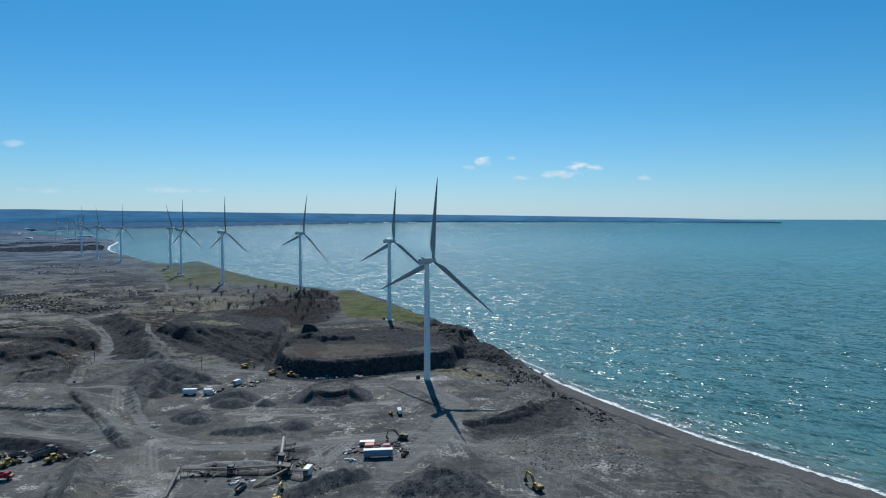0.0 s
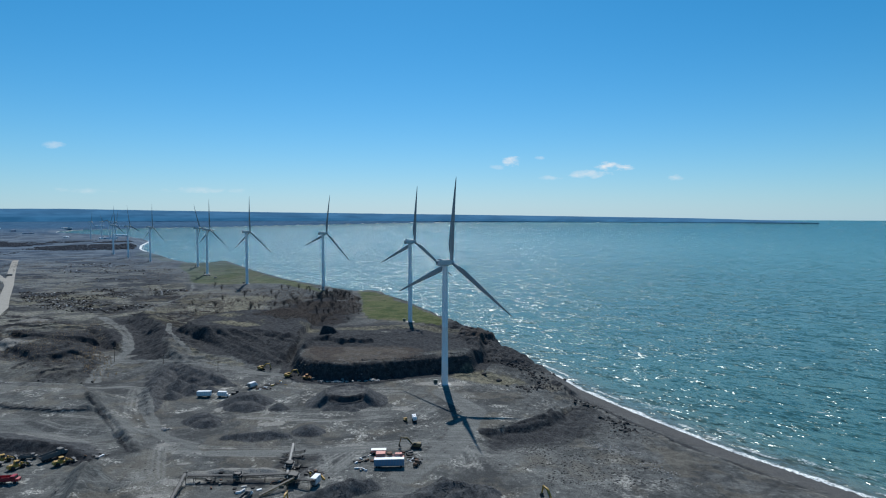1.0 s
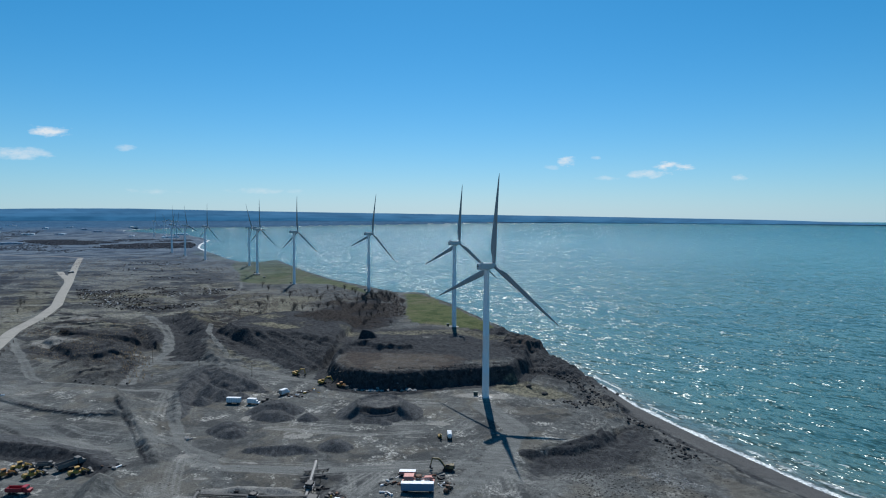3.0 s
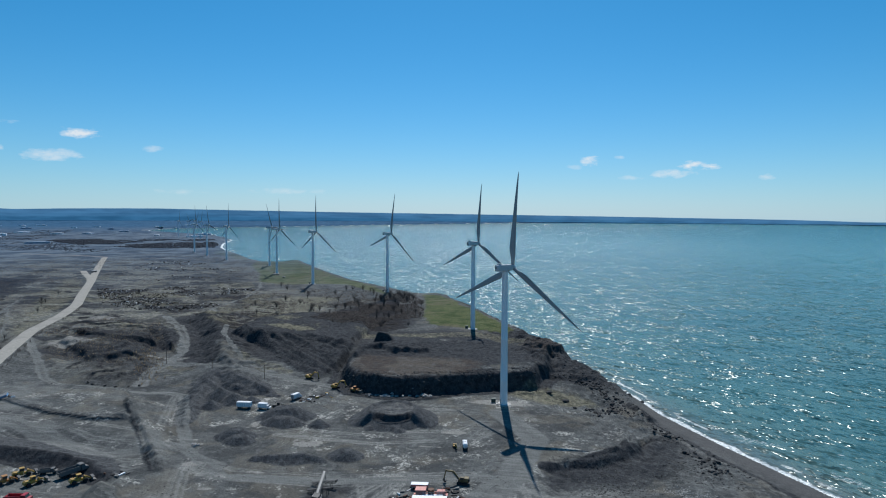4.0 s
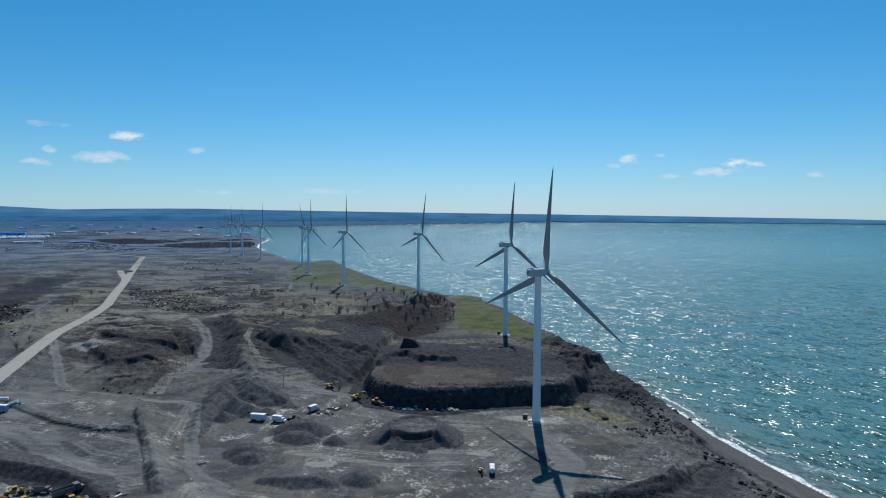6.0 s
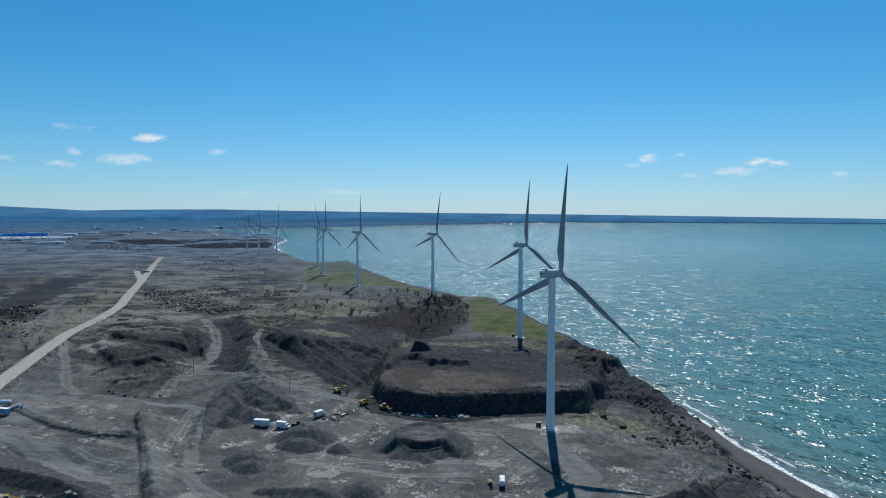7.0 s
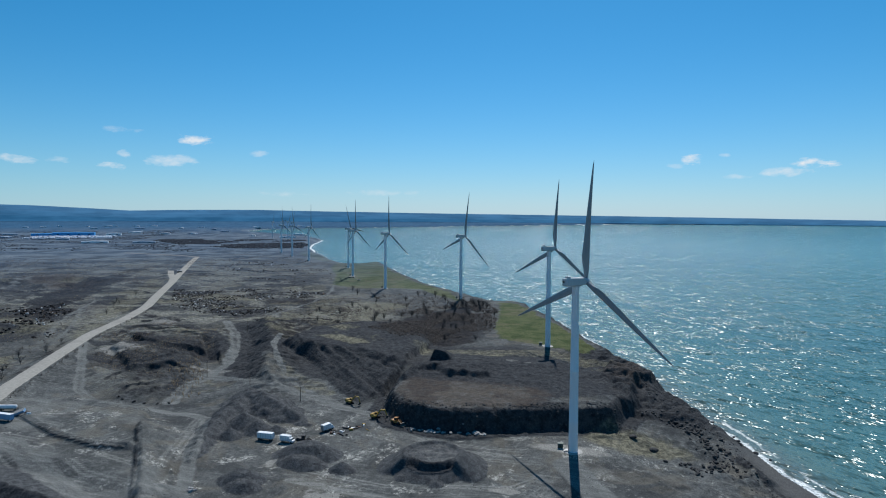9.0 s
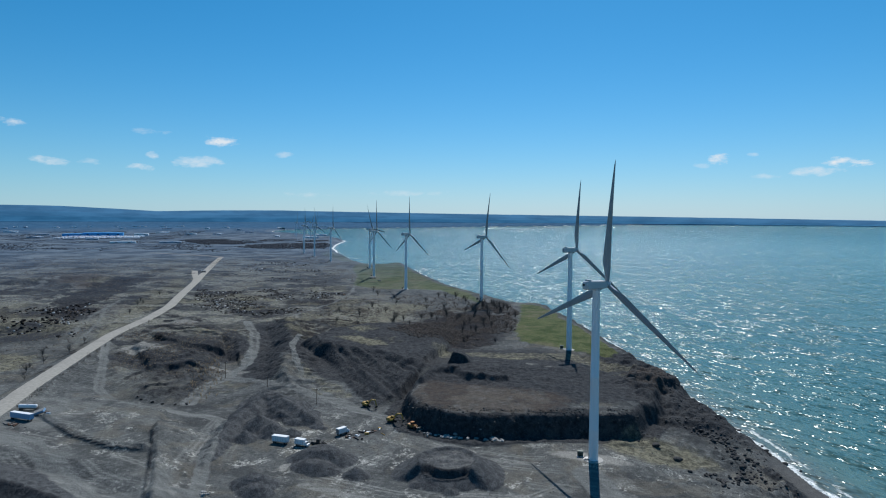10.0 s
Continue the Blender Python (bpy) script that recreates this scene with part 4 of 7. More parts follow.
    # how much painted distance haze the ground takes
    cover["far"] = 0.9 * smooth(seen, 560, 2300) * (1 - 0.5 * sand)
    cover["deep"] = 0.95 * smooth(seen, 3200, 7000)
    return z * k + lift(x, y), cover, s


def axis(lo, fine_lo, fine_hi, hi, step, growth, growth_up=None):
    mid = list(np.arange(fine_lo, fine_hi + 1e-6, step))
    out, s = mid[:], step
    while out[-1] < hi:
        s = min(s * (growth_up or growth), 45)
        out.append(out[-1] + s)
    s, left = step, []
    v = fine_lo
    while v > lo:
        s = min(s * growth, 45)
        v -= s
        left.append(v)
    return np.array(left[::-1] + out)


def sheet(name, xs, ys, zs, keep, mat, layers, smooth_shade=True):
    nx, ny = len(xs), len(ys)
    gx, gy = np.meshgrid(xs, ys)
    idx = np.arange(nx * ny).reshape(ny, nx)
    quads = np.stack([idx[:-1, :-1], idx[:-1, 1:], idx[1:, 1:], idx[1:, :-1]], -1)
    ok = keep[:-1, :-1] | keep[:-1, 1:] | keep[1:, 1:] | keep[1:, :-1]
    quads = quads[ok]
    used = np.zeros(nx * ny, bool)
    used[quads.ravel()] = True
    remap = np.cumsum(used) - 1
    quads = remap[quads]
    co = np.stack([gx, gy, zs], -1).reshape(-1, 3)[used]
    me = bpy.data.meshes.new(name)
    me.vertices.add(len(co)), me.vertices.foreach_set("co", co.ravel())
    me.loops.add(quads.size), me.loops.foreach_set("vertex_index", quads.ravel().astype(np.int32))
    me.polygons.add(len(quads))
    me.polygons.foreach_set("loop_start", np.arange(0, quads.size, 4, dtype=np.int32))
    me.update(calc_edges=True)
    me.polygons.foreach_set("use_smooth", np.full(len(quads), smooth_shade))
    for key, v in layers.items():
        a = me.attributes.new(key, "FLOAT", "POINT")
        a.data.foreach_set("value", v.ravel()[used].astype(np.float32))
    me.materials.append(mat)
    me.validate()
    return new(name, me)


GX = axis(-4900, -345, 160, 3400, 0.95, 1.012, 1.12)
GY = axis(-420, 215, 560, 4950, 0.95, 1.2, 1.0095)
_mx, _my = np.meshgrid(GX, GY)
_d = np.hypot(_mx - C0[0], _my - C0[1])
GZ, COVER, INLAND = land(_mx, _my)
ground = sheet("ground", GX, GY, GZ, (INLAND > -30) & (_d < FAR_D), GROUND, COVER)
tagged(ground, "dark grey slag and gravel quarry ground with dry grass and green shore meadow", "ground", kind="structure")

WX = axis(-4900, 20, 215, 4700, 1.3, 1.05)
WY = axis(-200, 215, 580, 5120, 1.3, 1.03)
_wx, _wy = np.meshgrid(WX, WY)
_wd = np.hypot(_wx - C0[0], _wy - C0[1])
_fx, _fy = C0[0] + (_wx - C0[0]) / _wd * far_of(_wd), C0[1] + (_wy - C0[1]) / _wd * far_of(_wd)
_sd2, _ss, _ = along(_fx, _fy, SHORE)
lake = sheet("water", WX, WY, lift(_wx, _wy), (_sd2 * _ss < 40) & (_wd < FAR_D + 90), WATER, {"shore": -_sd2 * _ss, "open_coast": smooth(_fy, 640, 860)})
tagged(lake, "teal lake water with sunlit ripples and a white surf line", "water", kind="structure")


def height(x, y):
    """Height of the ground sheet at a place."""
    i, j = int(np.clip(np.searchsorted(GX, x) - 1, 0, len(GX) - 2)), int(np.clip(np.searchsorted(GY, y) - 1, 0, len(GY) - 2))
    u, v = (x - GX[i]) / (GX[i + 1] - GX[i]), (y - GY[j]) / (GY[j + 1] - GY[j])
    return float((GZ[j, i] * (1 - u) + GZ[j, i + 1] * u) * (1 - v) + (GZ[j + 1, i] * (1 - u) + GZ[j + 1, i + 1] * u) * v)


# far hills, a backdrop on the edge of what can be seen; their haze is a painted blue glow
def hills():
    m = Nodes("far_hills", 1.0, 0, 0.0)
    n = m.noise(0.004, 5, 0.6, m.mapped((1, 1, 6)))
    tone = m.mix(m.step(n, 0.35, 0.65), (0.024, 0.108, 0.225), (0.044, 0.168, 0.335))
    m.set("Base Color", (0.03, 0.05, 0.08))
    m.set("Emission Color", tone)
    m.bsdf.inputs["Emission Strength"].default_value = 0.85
    az = [-75, -60, -52, -48, -45, -41, -35, -28, -20, -14.6, -2, 8, 12, 20, 26, 29]
    up = [15, 15, 14, 10.5, 7.2, 9, 10, 8, 6.2, 5, 2.5, 0, -1, -3.2, -6.5, -9.4]
    a = np.arange(-75, 29, 0.12)
    crest = np.interp(a, az, up) + 0.25 * fuzz(a * 10, a * 0, 12, 3, 120)
    rows = []
    for frac, dist in ((0.0, 4780), (0.35, 4800), (0.62, 4830), (0.8, 4870), (0.93, 4900), (1.0, 4930), (0.9, 4940)):
        low = -9.5
        ang = (low + (crest - low) * frac + (0.3 * fuzz(a * 10, a * 0 + frac * 50, 8, 3, 130) if 0 < frac < 1 else 0)) / 1085
        rows.append(np.stack([C0[0] + np.sin(np.radians(a)) * dist, C0[1] + np.cos(np.radians(a)) * dist, EYE_Z + ang * dist], -1))
    co = np.concatenate(rows)
    n_a = len(a)
    faces = [(r * n_a + i, r * n_a + i + 1, (r + 1) * n_a + i + 1, (r + 1) * n_a + i) for r in range(len(rows) - 1) for i in range(n_a - 1)]
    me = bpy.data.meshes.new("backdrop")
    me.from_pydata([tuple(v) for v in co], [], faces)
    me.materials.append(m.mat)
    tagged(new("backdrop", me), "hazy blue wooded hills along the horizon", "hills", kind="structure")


hills()

# ---- building helpers ----
class Shape:
    """Gathers boxes, rods and lathes into one mesh."""

    def __init__(self):
        self.bm = bmesh.new()

    def box(self, size, at=(0, 0, 0), turn=(0, 0, 0), taper=1.0, bevel=0.0):
        m = Matrix.LocRotScale(at, Euler([radians(a) for a in turn]), size)
        made = bmesh.ops.create_cube(self.bm, size=1.0, matrix=Matrix())
        vs = made["verts"]
        for v in vs:
            if v.co.z > 0:
                v.co.x *= taper
                v.co.y *= taper
        bmesh.ops.transform(self.bm, matrix=m, verts=vs)
        if bevel:
            edges = list({e for v in vs for e in v.link_edges})
            bmesh.ops.bevel(self.bm, geom=edges, offset=bevel, segments=1, affect="EDGES")
        return self

    def rod(self, a, b, r, r2=None, sides=10):
        a, b = Vector(a), Vector(b)
        m = Matrix.Translation((a + b) / 2) @ (b - a).to_track_quat("Z", "Y").to_matrix().to_4x4()
        bmesh.ops.create_cone(self.bm, cap_ends=True, segments=sides, radius1=r, radius2=r if r2 is None else r2, depth=(b - a).length, matrix=m)
        return self

    def ball(self, r, at, squash=(1, 1, 1), sub=2):
        bmesh.ops.create_icosphere(self.bm, subdivisions=sub, radius=r, matrix=Matrix.LocRotScale(at, None, squash))
        return self

    def prism(self, outline, y0, y1):
        """An outline in x and z, drawn out along y."""
        lo = [self.bm.verts.new((x, y0, z)) for x, z in outline]
        hi = [self.bm.verts.new((x, y1, z)) for x, z in outline]
        n = len(outline)
        self.bm.faces.new(lo), self.bm.faces.new(hi[::-1])
        for i in range(n):
            self.bm.faces.new((lo[i], hi[i], hi[(i + 1) % n], lo[(i + 1) % n]))
        return self

    def lathe(self, profile, sides=32):
        rings = [[self.bm.verts.new((r * math.cos(2 * math.pi * i / sides), r * math.sin(2 * math.pi * i / sides), z)) for i in range(sides)] for r, z in profile]
        for p, q in zip(rings[:-1], rings[1:]):
            for i in range(sides):
                self.bm.faces.new((p[i], p[(i + 1) % sides], q[(i + 1) % sides], q[i]))
        self.bm.faces.new(rings[0][::-1]), self.bm.faces.new(rings[-1])
        return self

    def mesh(self, name, mat, soft=False):
        bmesh.ops.recalc_face_normals(self.bm, faces=self.bm.faces)
        me = bpy.data.meshes.new(name)
        self.bm.to_mesh(me)
        self.bm.free()
        me.materials.append(mat)
        if soft:
            me.polygons.foreach_set("use_smooth", [True] * len(me.polygons))
            me.set_sharp_from_angle(angle=radians(40))
        return me


def part(name, mesh, parent, at=None, label=""):
    ob = new(name, mesh)
    ob.parent = parent
    if at is not None:
        ob.matrix_local = at
    return tagged(ob, label) if label else ob


def thing(name, at, label, category, group=""):
    ob = new(name)
    ob.empty_display_size = 0.5
    ob.matrix_world = at
    return tagged(ob, label, category, group)


# ---- wind turbines ----
HUB_H, BLADE = 80.0, 56.0


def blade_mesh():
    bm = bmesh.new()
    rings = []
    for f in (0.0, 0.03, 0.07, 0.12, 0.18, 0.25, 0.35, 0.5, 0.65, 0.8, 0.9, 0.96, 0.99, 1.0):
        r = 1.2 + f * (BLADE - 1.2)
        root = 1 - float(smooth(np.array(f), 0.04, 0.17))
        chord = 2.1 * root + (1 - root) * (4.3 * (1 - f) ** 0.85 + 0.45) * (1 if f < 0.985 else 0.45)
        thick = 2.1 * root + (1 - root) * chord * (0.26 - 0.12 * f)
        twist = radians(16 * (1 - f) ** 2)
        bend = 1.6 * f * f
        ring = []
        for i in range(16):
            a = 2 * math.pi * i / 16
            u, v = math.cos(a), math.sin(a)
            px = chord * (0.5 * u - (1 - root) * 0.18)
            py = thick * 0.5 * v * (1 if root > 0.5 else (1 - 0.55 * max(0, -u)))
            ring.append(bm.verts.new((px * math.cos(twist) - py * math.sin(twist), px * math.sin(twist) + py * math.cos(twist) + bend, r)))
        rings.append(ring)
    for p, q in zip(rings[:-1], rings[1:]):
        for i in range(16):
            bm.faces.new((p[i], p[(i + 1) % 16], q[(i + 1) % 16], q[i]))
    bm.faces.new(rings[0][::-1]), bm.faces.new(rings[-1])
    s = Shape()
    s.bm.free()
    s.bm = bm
    return s.mesh("blade", SHADED_BLADE, True)


GREY_STEEL = plain("grey_steel", (0.28, 0.29, 0.30), 0.5, 0.6)
DARK_METAL = plain("dark_metal", (0.035, 0.036, 0.038), 0.6, 0.2)
GREEN_BOX = plain("green_grey_enamel", (0.10, 0.13, 0.11), 0.5)
CONCRETE = plain("pale_concrete", (0.36, 0.35, 0.33), 0.85)
TUR = {
    "tower": Shape().lathe([(2.35, 0), (2.3, 0.4), (2.2, 0.5), (2.12, 14), (2.14, 14.1), (2.14, 14.3), (2.1, 14.4), (1.95, 38), (1.98, 38.1), (1.98, 38.3), (1.93, 38.4), (1.62, 77), (1.7, 77.2), (1.7, 77.8)], 40).mesh("tower", WHITE, True),
    "foundation": Shape().lathe([(4.4, -0.6), (4.4, 0.12), (4.2, 0.2), (2.3, 0.25)], 32).mesh("foundation", CONCRETE),
    "door": Shape().box((0.12, 1.0, 2.2), (0, 0, 1.1), bevel=0.04).mesh("door", GREY_STEEL),
    "stairs": Shape().box((1.6, 1.3, 0.1), (0.8, 0, 0)).box((0.3, 1.2, 0.06), (1.8, 0, -0.3)).box((0.3, 1.2, 0.06), (2.1, 0, -0.6)).box((0.3, 1.2, 0.06), (2.4, 0, -0.9)).rod((0.1, 0.62, 0), (0.1, 0.62, 1.1), 0.03).rod((1.6, 0.62, 0), (1.6, 0.62, 1.1), 0.03).rod((0.1, 0.62, 1.1), (1.6, 0.62, 1.1), 0.03).rod((1.6, 0.62, 1.1), (2.5, 0.62, 0.1), 0.03).mesh("stairs", GREY_STEEL),
    "nacelle": Shape().box((3.6, 11.5, 3.7), (0, -1.6, 0.1), bevel=0.45).box((3.0, 2.4, 3.1), (0, 4.4, 0.0), taper=0.96, bevel=0.4).rod((0, 0, -2.4), (0, 0, -1.6), 1.72, 1.8, 28).mesh("nacelle", HOUSING, True),
    "cooler": Shape().box((2.6, 1.4, 0.9), (0, -5.2, 2.3), bevel=0.12).box((2.2, 3.4, 0.18), (0, -1.4, 2.0), bevel=0.05).mesh("cooler", HOUSING),
    "vent": Shape().box((1.3, 0.1, 1.0), (0, 0, 0), bevel=0.03).box((1.1, 0.14, 0.08), (0, -0.02, 0.25)).box((1.1, 0.14, 0.08), (0, -0.02, 0)).box((1.1, 0.14, 0.08), (0, -0.02, -0.25)).mesh("vent", DARK_METAL),
    "mast": Shape().rod((0.7, -6.2, 1.9), (0.7, -6.2, 4.0), 0.06).box((0.5, 0.08, 0.25), (0.7, -6.2, 4.0)).mesh("wind_vane", DARK_METAL),
    "hub": Shape().ball(1.75, (0, 6.6, 0), (1, 1.25, 1), 3).rod((0, 5.4, 0), (0, 6.6, 0), 1.6, 1.75, 28).mesh("hub", HOUSING, True),
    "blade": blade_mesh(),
}


def turbine(x, y, z, yaw, turn, label):
    """yaw: which way the rotor faces, in degrees to the right of +y; turn: the first blade clockwise from upright, from behind."""
    root = thing("wind_turbine", pose(x, y, z), label, "wind turbine", "row of wind turbines on the shore")
    part("tower", TUR["tower"], root)
    part("foundation", TUR["foundation"], root, label="pale round concrete footing")
    part("door", TUR["door"], root, pose(-2.05, -0.75, 0.95, 0, 0, 20), "grey steel door")
    part("stairs", TUR["stairs"], root, pose(-2.15, -0.8, 0.95, 0, 0, 200))
    head = part("nacelle", TUR["nacelle"], root, pose(0, 0, HUB_H, 0, 0, -yaw))
    part("cooler", TUR["cooler"], head)
    part("vent", TUR["vent"], head, pose(-0.6, -7.37, 0.3), "dark louvred vent")
    part("wind_vane", TUR["mast"], head)
    hub = part("hub", TUR["hub"], root, pose(0, 0, HUB_H, 0, 0, -yaw))
    for i in range(3):
        part("blade", TUR["blade"], hub, Matrix.Translation((0, 6.7, 0)) @ pose(0, 0, 0, 3.0) @ pose(0, 0, 0, 0, turn + 120 * i, 0), "pale blade with its backlit shade put into a grey colour")
    return root


TURNS = [5, 5, 10, 1, 0, 335, 2, 345, 353]
TURBINES = PADS + [(px, py, height(px, py)) for px, py in ((-1537, 2597), (-1590, 2640), (-1650, 2680), (-1740, 2740))]
for i, (tx, ty, tz) in enumerate(TURBINES):
    turn = TURNS[i] if i < 9 else (20, 40, 80, 10)[i - 9]
    if i == 0:
        words = "white steel wind turbine with three blades on the gravel quarry yard"
    elif i < 9:
        words = "white three-bladed wind turbine on the grassy lake bluff"
    else:
        words = "small distant white wind turbine beyond the wooded cape"
    turbine(tx, ty, tz, 37, turn, words)

# ---- white haul road ----
def strip(name, line, width, mat, label, lift_by=0.12, step=3.0, wob=0.5):
    pts = []
    for p, q in zip(line[:-1], line[1:]):
        n = max(1, int(math.hypot(q[0] - p[0], q[1] - p[1]) / step))
        pts += [(p[0] + (q[0] - p[0]) * i / n, p[1] + (q[1] - p[1]) * i / n) for i in range(n)]
    pts.append(line[-1][:2])
    for _ in range(6):
        pts = [pts[0]] + [((a[0] + 2 * b[0] + c[0]) / 4, (a[1] + 2 * b[1] + c[1]) / 4) for a, b, c in zip(pts[:-2], pts[1:-1], pts[2:])] + [pts[-1]]
    co, faces, m = [], [], 9
    for i, p in enumerate(pts):
        a, b = pts[max(0, i - 1)], pts[min(len(pts) - 1, i + 1)]
        ln = math.hypot(b[0] - a[0], b[1] - a[1])
        nx, ny = -(b[1] - a[1]) / ln, (b[0] - a[0]) / ln
        for j in range(m):
            u = j / (m - 1) * 2 - 1
            w = width / 2 * u + (wob * noise.noise((p[0] * 0.11, p[1] * 0.11, u * 3)) if abs(u) > 0.9 else 0)
            x, y = p[0] + nx * w, p[1] + ny * w
            co.append((x, y, height(x, y) + lift_by * (1 if abs(u) < 0.9 else -0.6)))
        if i:
            faces += [(r + k, r + k + 1, r + m + k + 1, r + m + k) for r in ((i - 1) * m,) for k in range(m - 1)]
    me = bpy.data.meshes.new(name)
    me.from_pydata(co, [], faces)
    me.materials.append(mat)
    me.polygons.foreach_set("use_smooth", [True] * len(me.polygons))
    return tagged(new(name, me), label, "road", kind="structure")


def road_material():
    m = Nodes("crushed_limestone", 0.95, 0, 0.1)
    a, b, c = m.noise(0.05, 4, 0.6), m.noise(0.5, 5, 0.65), m.noise(4.0, 3, 0.7)
    col = m.mix(m.step(b, 0.3, 0.7), (0.25, 0.24, 0.215), (0.37, 0.355, 0.32))
    col = m.mix(m.math("MULTIPLY", m.step(a, 0.5, 0.7), 0.45), col, (0.20, 0.192, 0.175))
    m.set("Base Color", m.mix(m.math("MULTIPLY", c, 0.4), col, (0.17, 0.165, 0.15)))
    m.bump(c, 0.4, 0.1)
    return m.mat


LIMESTONE = road_material()
strip("road", ROAD, 13.0, LIMESTONE, "pale crushed limestone haul road with ragged edges")
strip("road", [(-687, 899), (-732, 952), (-790, 1010), (-848, 1074)], 12.0, LIMESTONE, "pale limestone spur beside the haul road", 0.2)
strip("road", [(-1062, 1397), (-1080, 1425), (-1160, 1452), (-1400, 1500)], 12.0, plain("gravel_lane", (0.2, 0.19, 0.18), 0.95), "grey gravel lane across the waste ground", 0.3)

# ---- scattered stuff ----
rng = np.random.default_rng(7)


def scatter(name, kinds, spots, mat, label, category):
    """Many small pieces as one object. kinds: (vertices, faces); spots: (kind, x, y, z, size, turn, stretch)."""
    cos, fcs, base = [], [], 0
    for kd, x, y, z, size, turn, sz in spots:
        v, f = kinds[kd]
        ca, sa = math.cos(turn), math.sin(turn)
        w = np.empty_like(v)
        w[:, 0] = (v[:, 0] * ca - v[:, 1] * sa) * size + x
        w[:, 1] = (v[:, 0] * sa + v[:, 1] * ca) * size + y
        w[:, 2] = v[:, 2] * size * sz + z
        cos.append(w), fcs.append(f + base)
        base += len(v)
    co, fc = np.concatenate(cos), np.concatenate(fcs)
    me = bpy.data.meshes.new(name)
    n = fc.shape[1]
    me.vertices.add(len(co)), me.vertices.foreach_set("co", co.astype(np.float32).ravel())
    me.loops.add(fc.size), me.loops.foreach_set("vertex_index", fc.ravel().astype(np.int32))
    me.polygons.add(len(fc)), me.polygons.foreach_set("loop_start", np.arange(0, fc.size, n, dtype=np.int32))
    me.update(calc_edges=True)
    me.materials.append(mat)
    return tagged(new(name, me), label, category, kind="stuff")


def twiggy(seed, twigs, thick, spread=0.55, levels=2):
    """A leafless bush or crown one metre high, of tapered three-sided twigs that end in points."""
    r = random.Random(seed)
    co, fc = [], []

    def twig(a, b, ra):
        d = (b - a).normalized()
        u = d.orthogonal().normalized()
        v = d.cross(u)
        k = len(co)
        for i in range(3):
            t = 2.094 * i
            co.append(tuple(a + (u * math.cos(t) + v * math.sin(t)) * ra))
        co.append(tuple(b))
        for i in range(3):
            fc.append((k + i, k + (i + 1) % 3, k + 3))

    for _ in range(twigs):
        an, lean = r.uniform(0, 6.283), r.uniform(0.05, spread)
        foot = Vector((r.uniform(-0.08, 0.08), r.uniform(-0.08, 0.08), -0.05))
        tip = Vector((math.cos(an) * lean, math.sin(an) * lean, r.uniform(0.55, 1.0)))
        mid = foot.lerp(tip, 0.5) + Vector((r.uniform(-.06, .06), r.uniform(-.06, .06), 0.04))
        twig(foot, tip, thick)
        for _ in range(levels):
            s = mid.lerp(tip, r.uniform(0, 0.8))
            e = s + Vector((r.uniform(-.22, .22), r.uniform(-.22, .22), r.uniform(0.08, 0.3)))
            twig(s, e, thick * 0.6)
    return np.array(co), np.array(fc)


def stone(seed, sub=1):
    bm = bmesh.new()
    bmesh.ops.create_icosphere(bm, subdivisions=sub, radius=0.5)
    r = random.Random(seed)
    off = Vector((r.uniform(0, 50), r.uniform(0, 50), r.uniform(0, 50)))
    cuts = [(Vector((r.uniform(-1, 1), r.uniform(-1, 1), r.uniform(-0.6, 1))).normalized(), r.uniform(0.26, 0.4)) for _ in range(5)]
    for v in bm.verts:
        v.co *= 1 + 0.45 * noise.noise(v.co * 2.3 + off)
        for nrm, lim in cuts:
            k = v.co.dot(nrm)
            if k > lim:
                v.co -= nrm * (k - lim)
        v.co.x *= 1.25
        v.co.z *= 0.8
    bmesh.ops.triangulate(bm, faces=bm.faces)
    bm.verts.index_update()
    co = np.array([tuple(v.co) for v in bm.verts])
    fc = np.array([[v.index for v in f.verts] for f in bm.faces])
    bm.free()
    return co, fc


def brush_material(name, a, b):
    m = Nodes(name, 0.95, 0, 0.05)
    m.set("Base Color", m.mix(m.isle(), a, b))
    return m.mat


def rock_material(name, a, b):
    m = Nodes(name, 0.92, 0, 0.15)
    n, f = m.noise(0.7, 5, 0.6), m.noise(5, 4, 0.7)
    col = m.mix(m.step(n, 0.3, 0.7), a, b)
    m.set("Base Color", m.mix(m.math("MULTIPLY", m.isle(), 0.35), col, tuple(c * 0.5 for c in a)))
    m.bump(f, 0.6, 0.15)
    return m.mat


TWIGS = brush_material("bare_twigs", (0.050, 0.046, 0.045), (0.118, 0.108, 0.102))
REED = brush_material("dry_reeds", (0.13, 0.10, 0.065), (0.22, 0.18, 0.12))
DARK_ROCK = rock_material("dark_slag_rock", (0.040, 0.040, 0.041), (0.105, 0.103, 0.100))
PALE_ROCK = rock_material("pale_concrete_rubble", (0.26, 0.25, 0.24), (0.52, 0.51, 0.49))
BUSH = [twiggy(i, 12, 0.024, 0.9, 1) for i in range(6)]
TUFTS = [twiggy(60 + i, 9, 0.065, 0.7, 0) for i in range(4)]
REEDS = [twiggy(30 + i, 16, 0.020, 0.3, 0) for i in range(3)]
STONES = [stone(i) for i in range(8)]


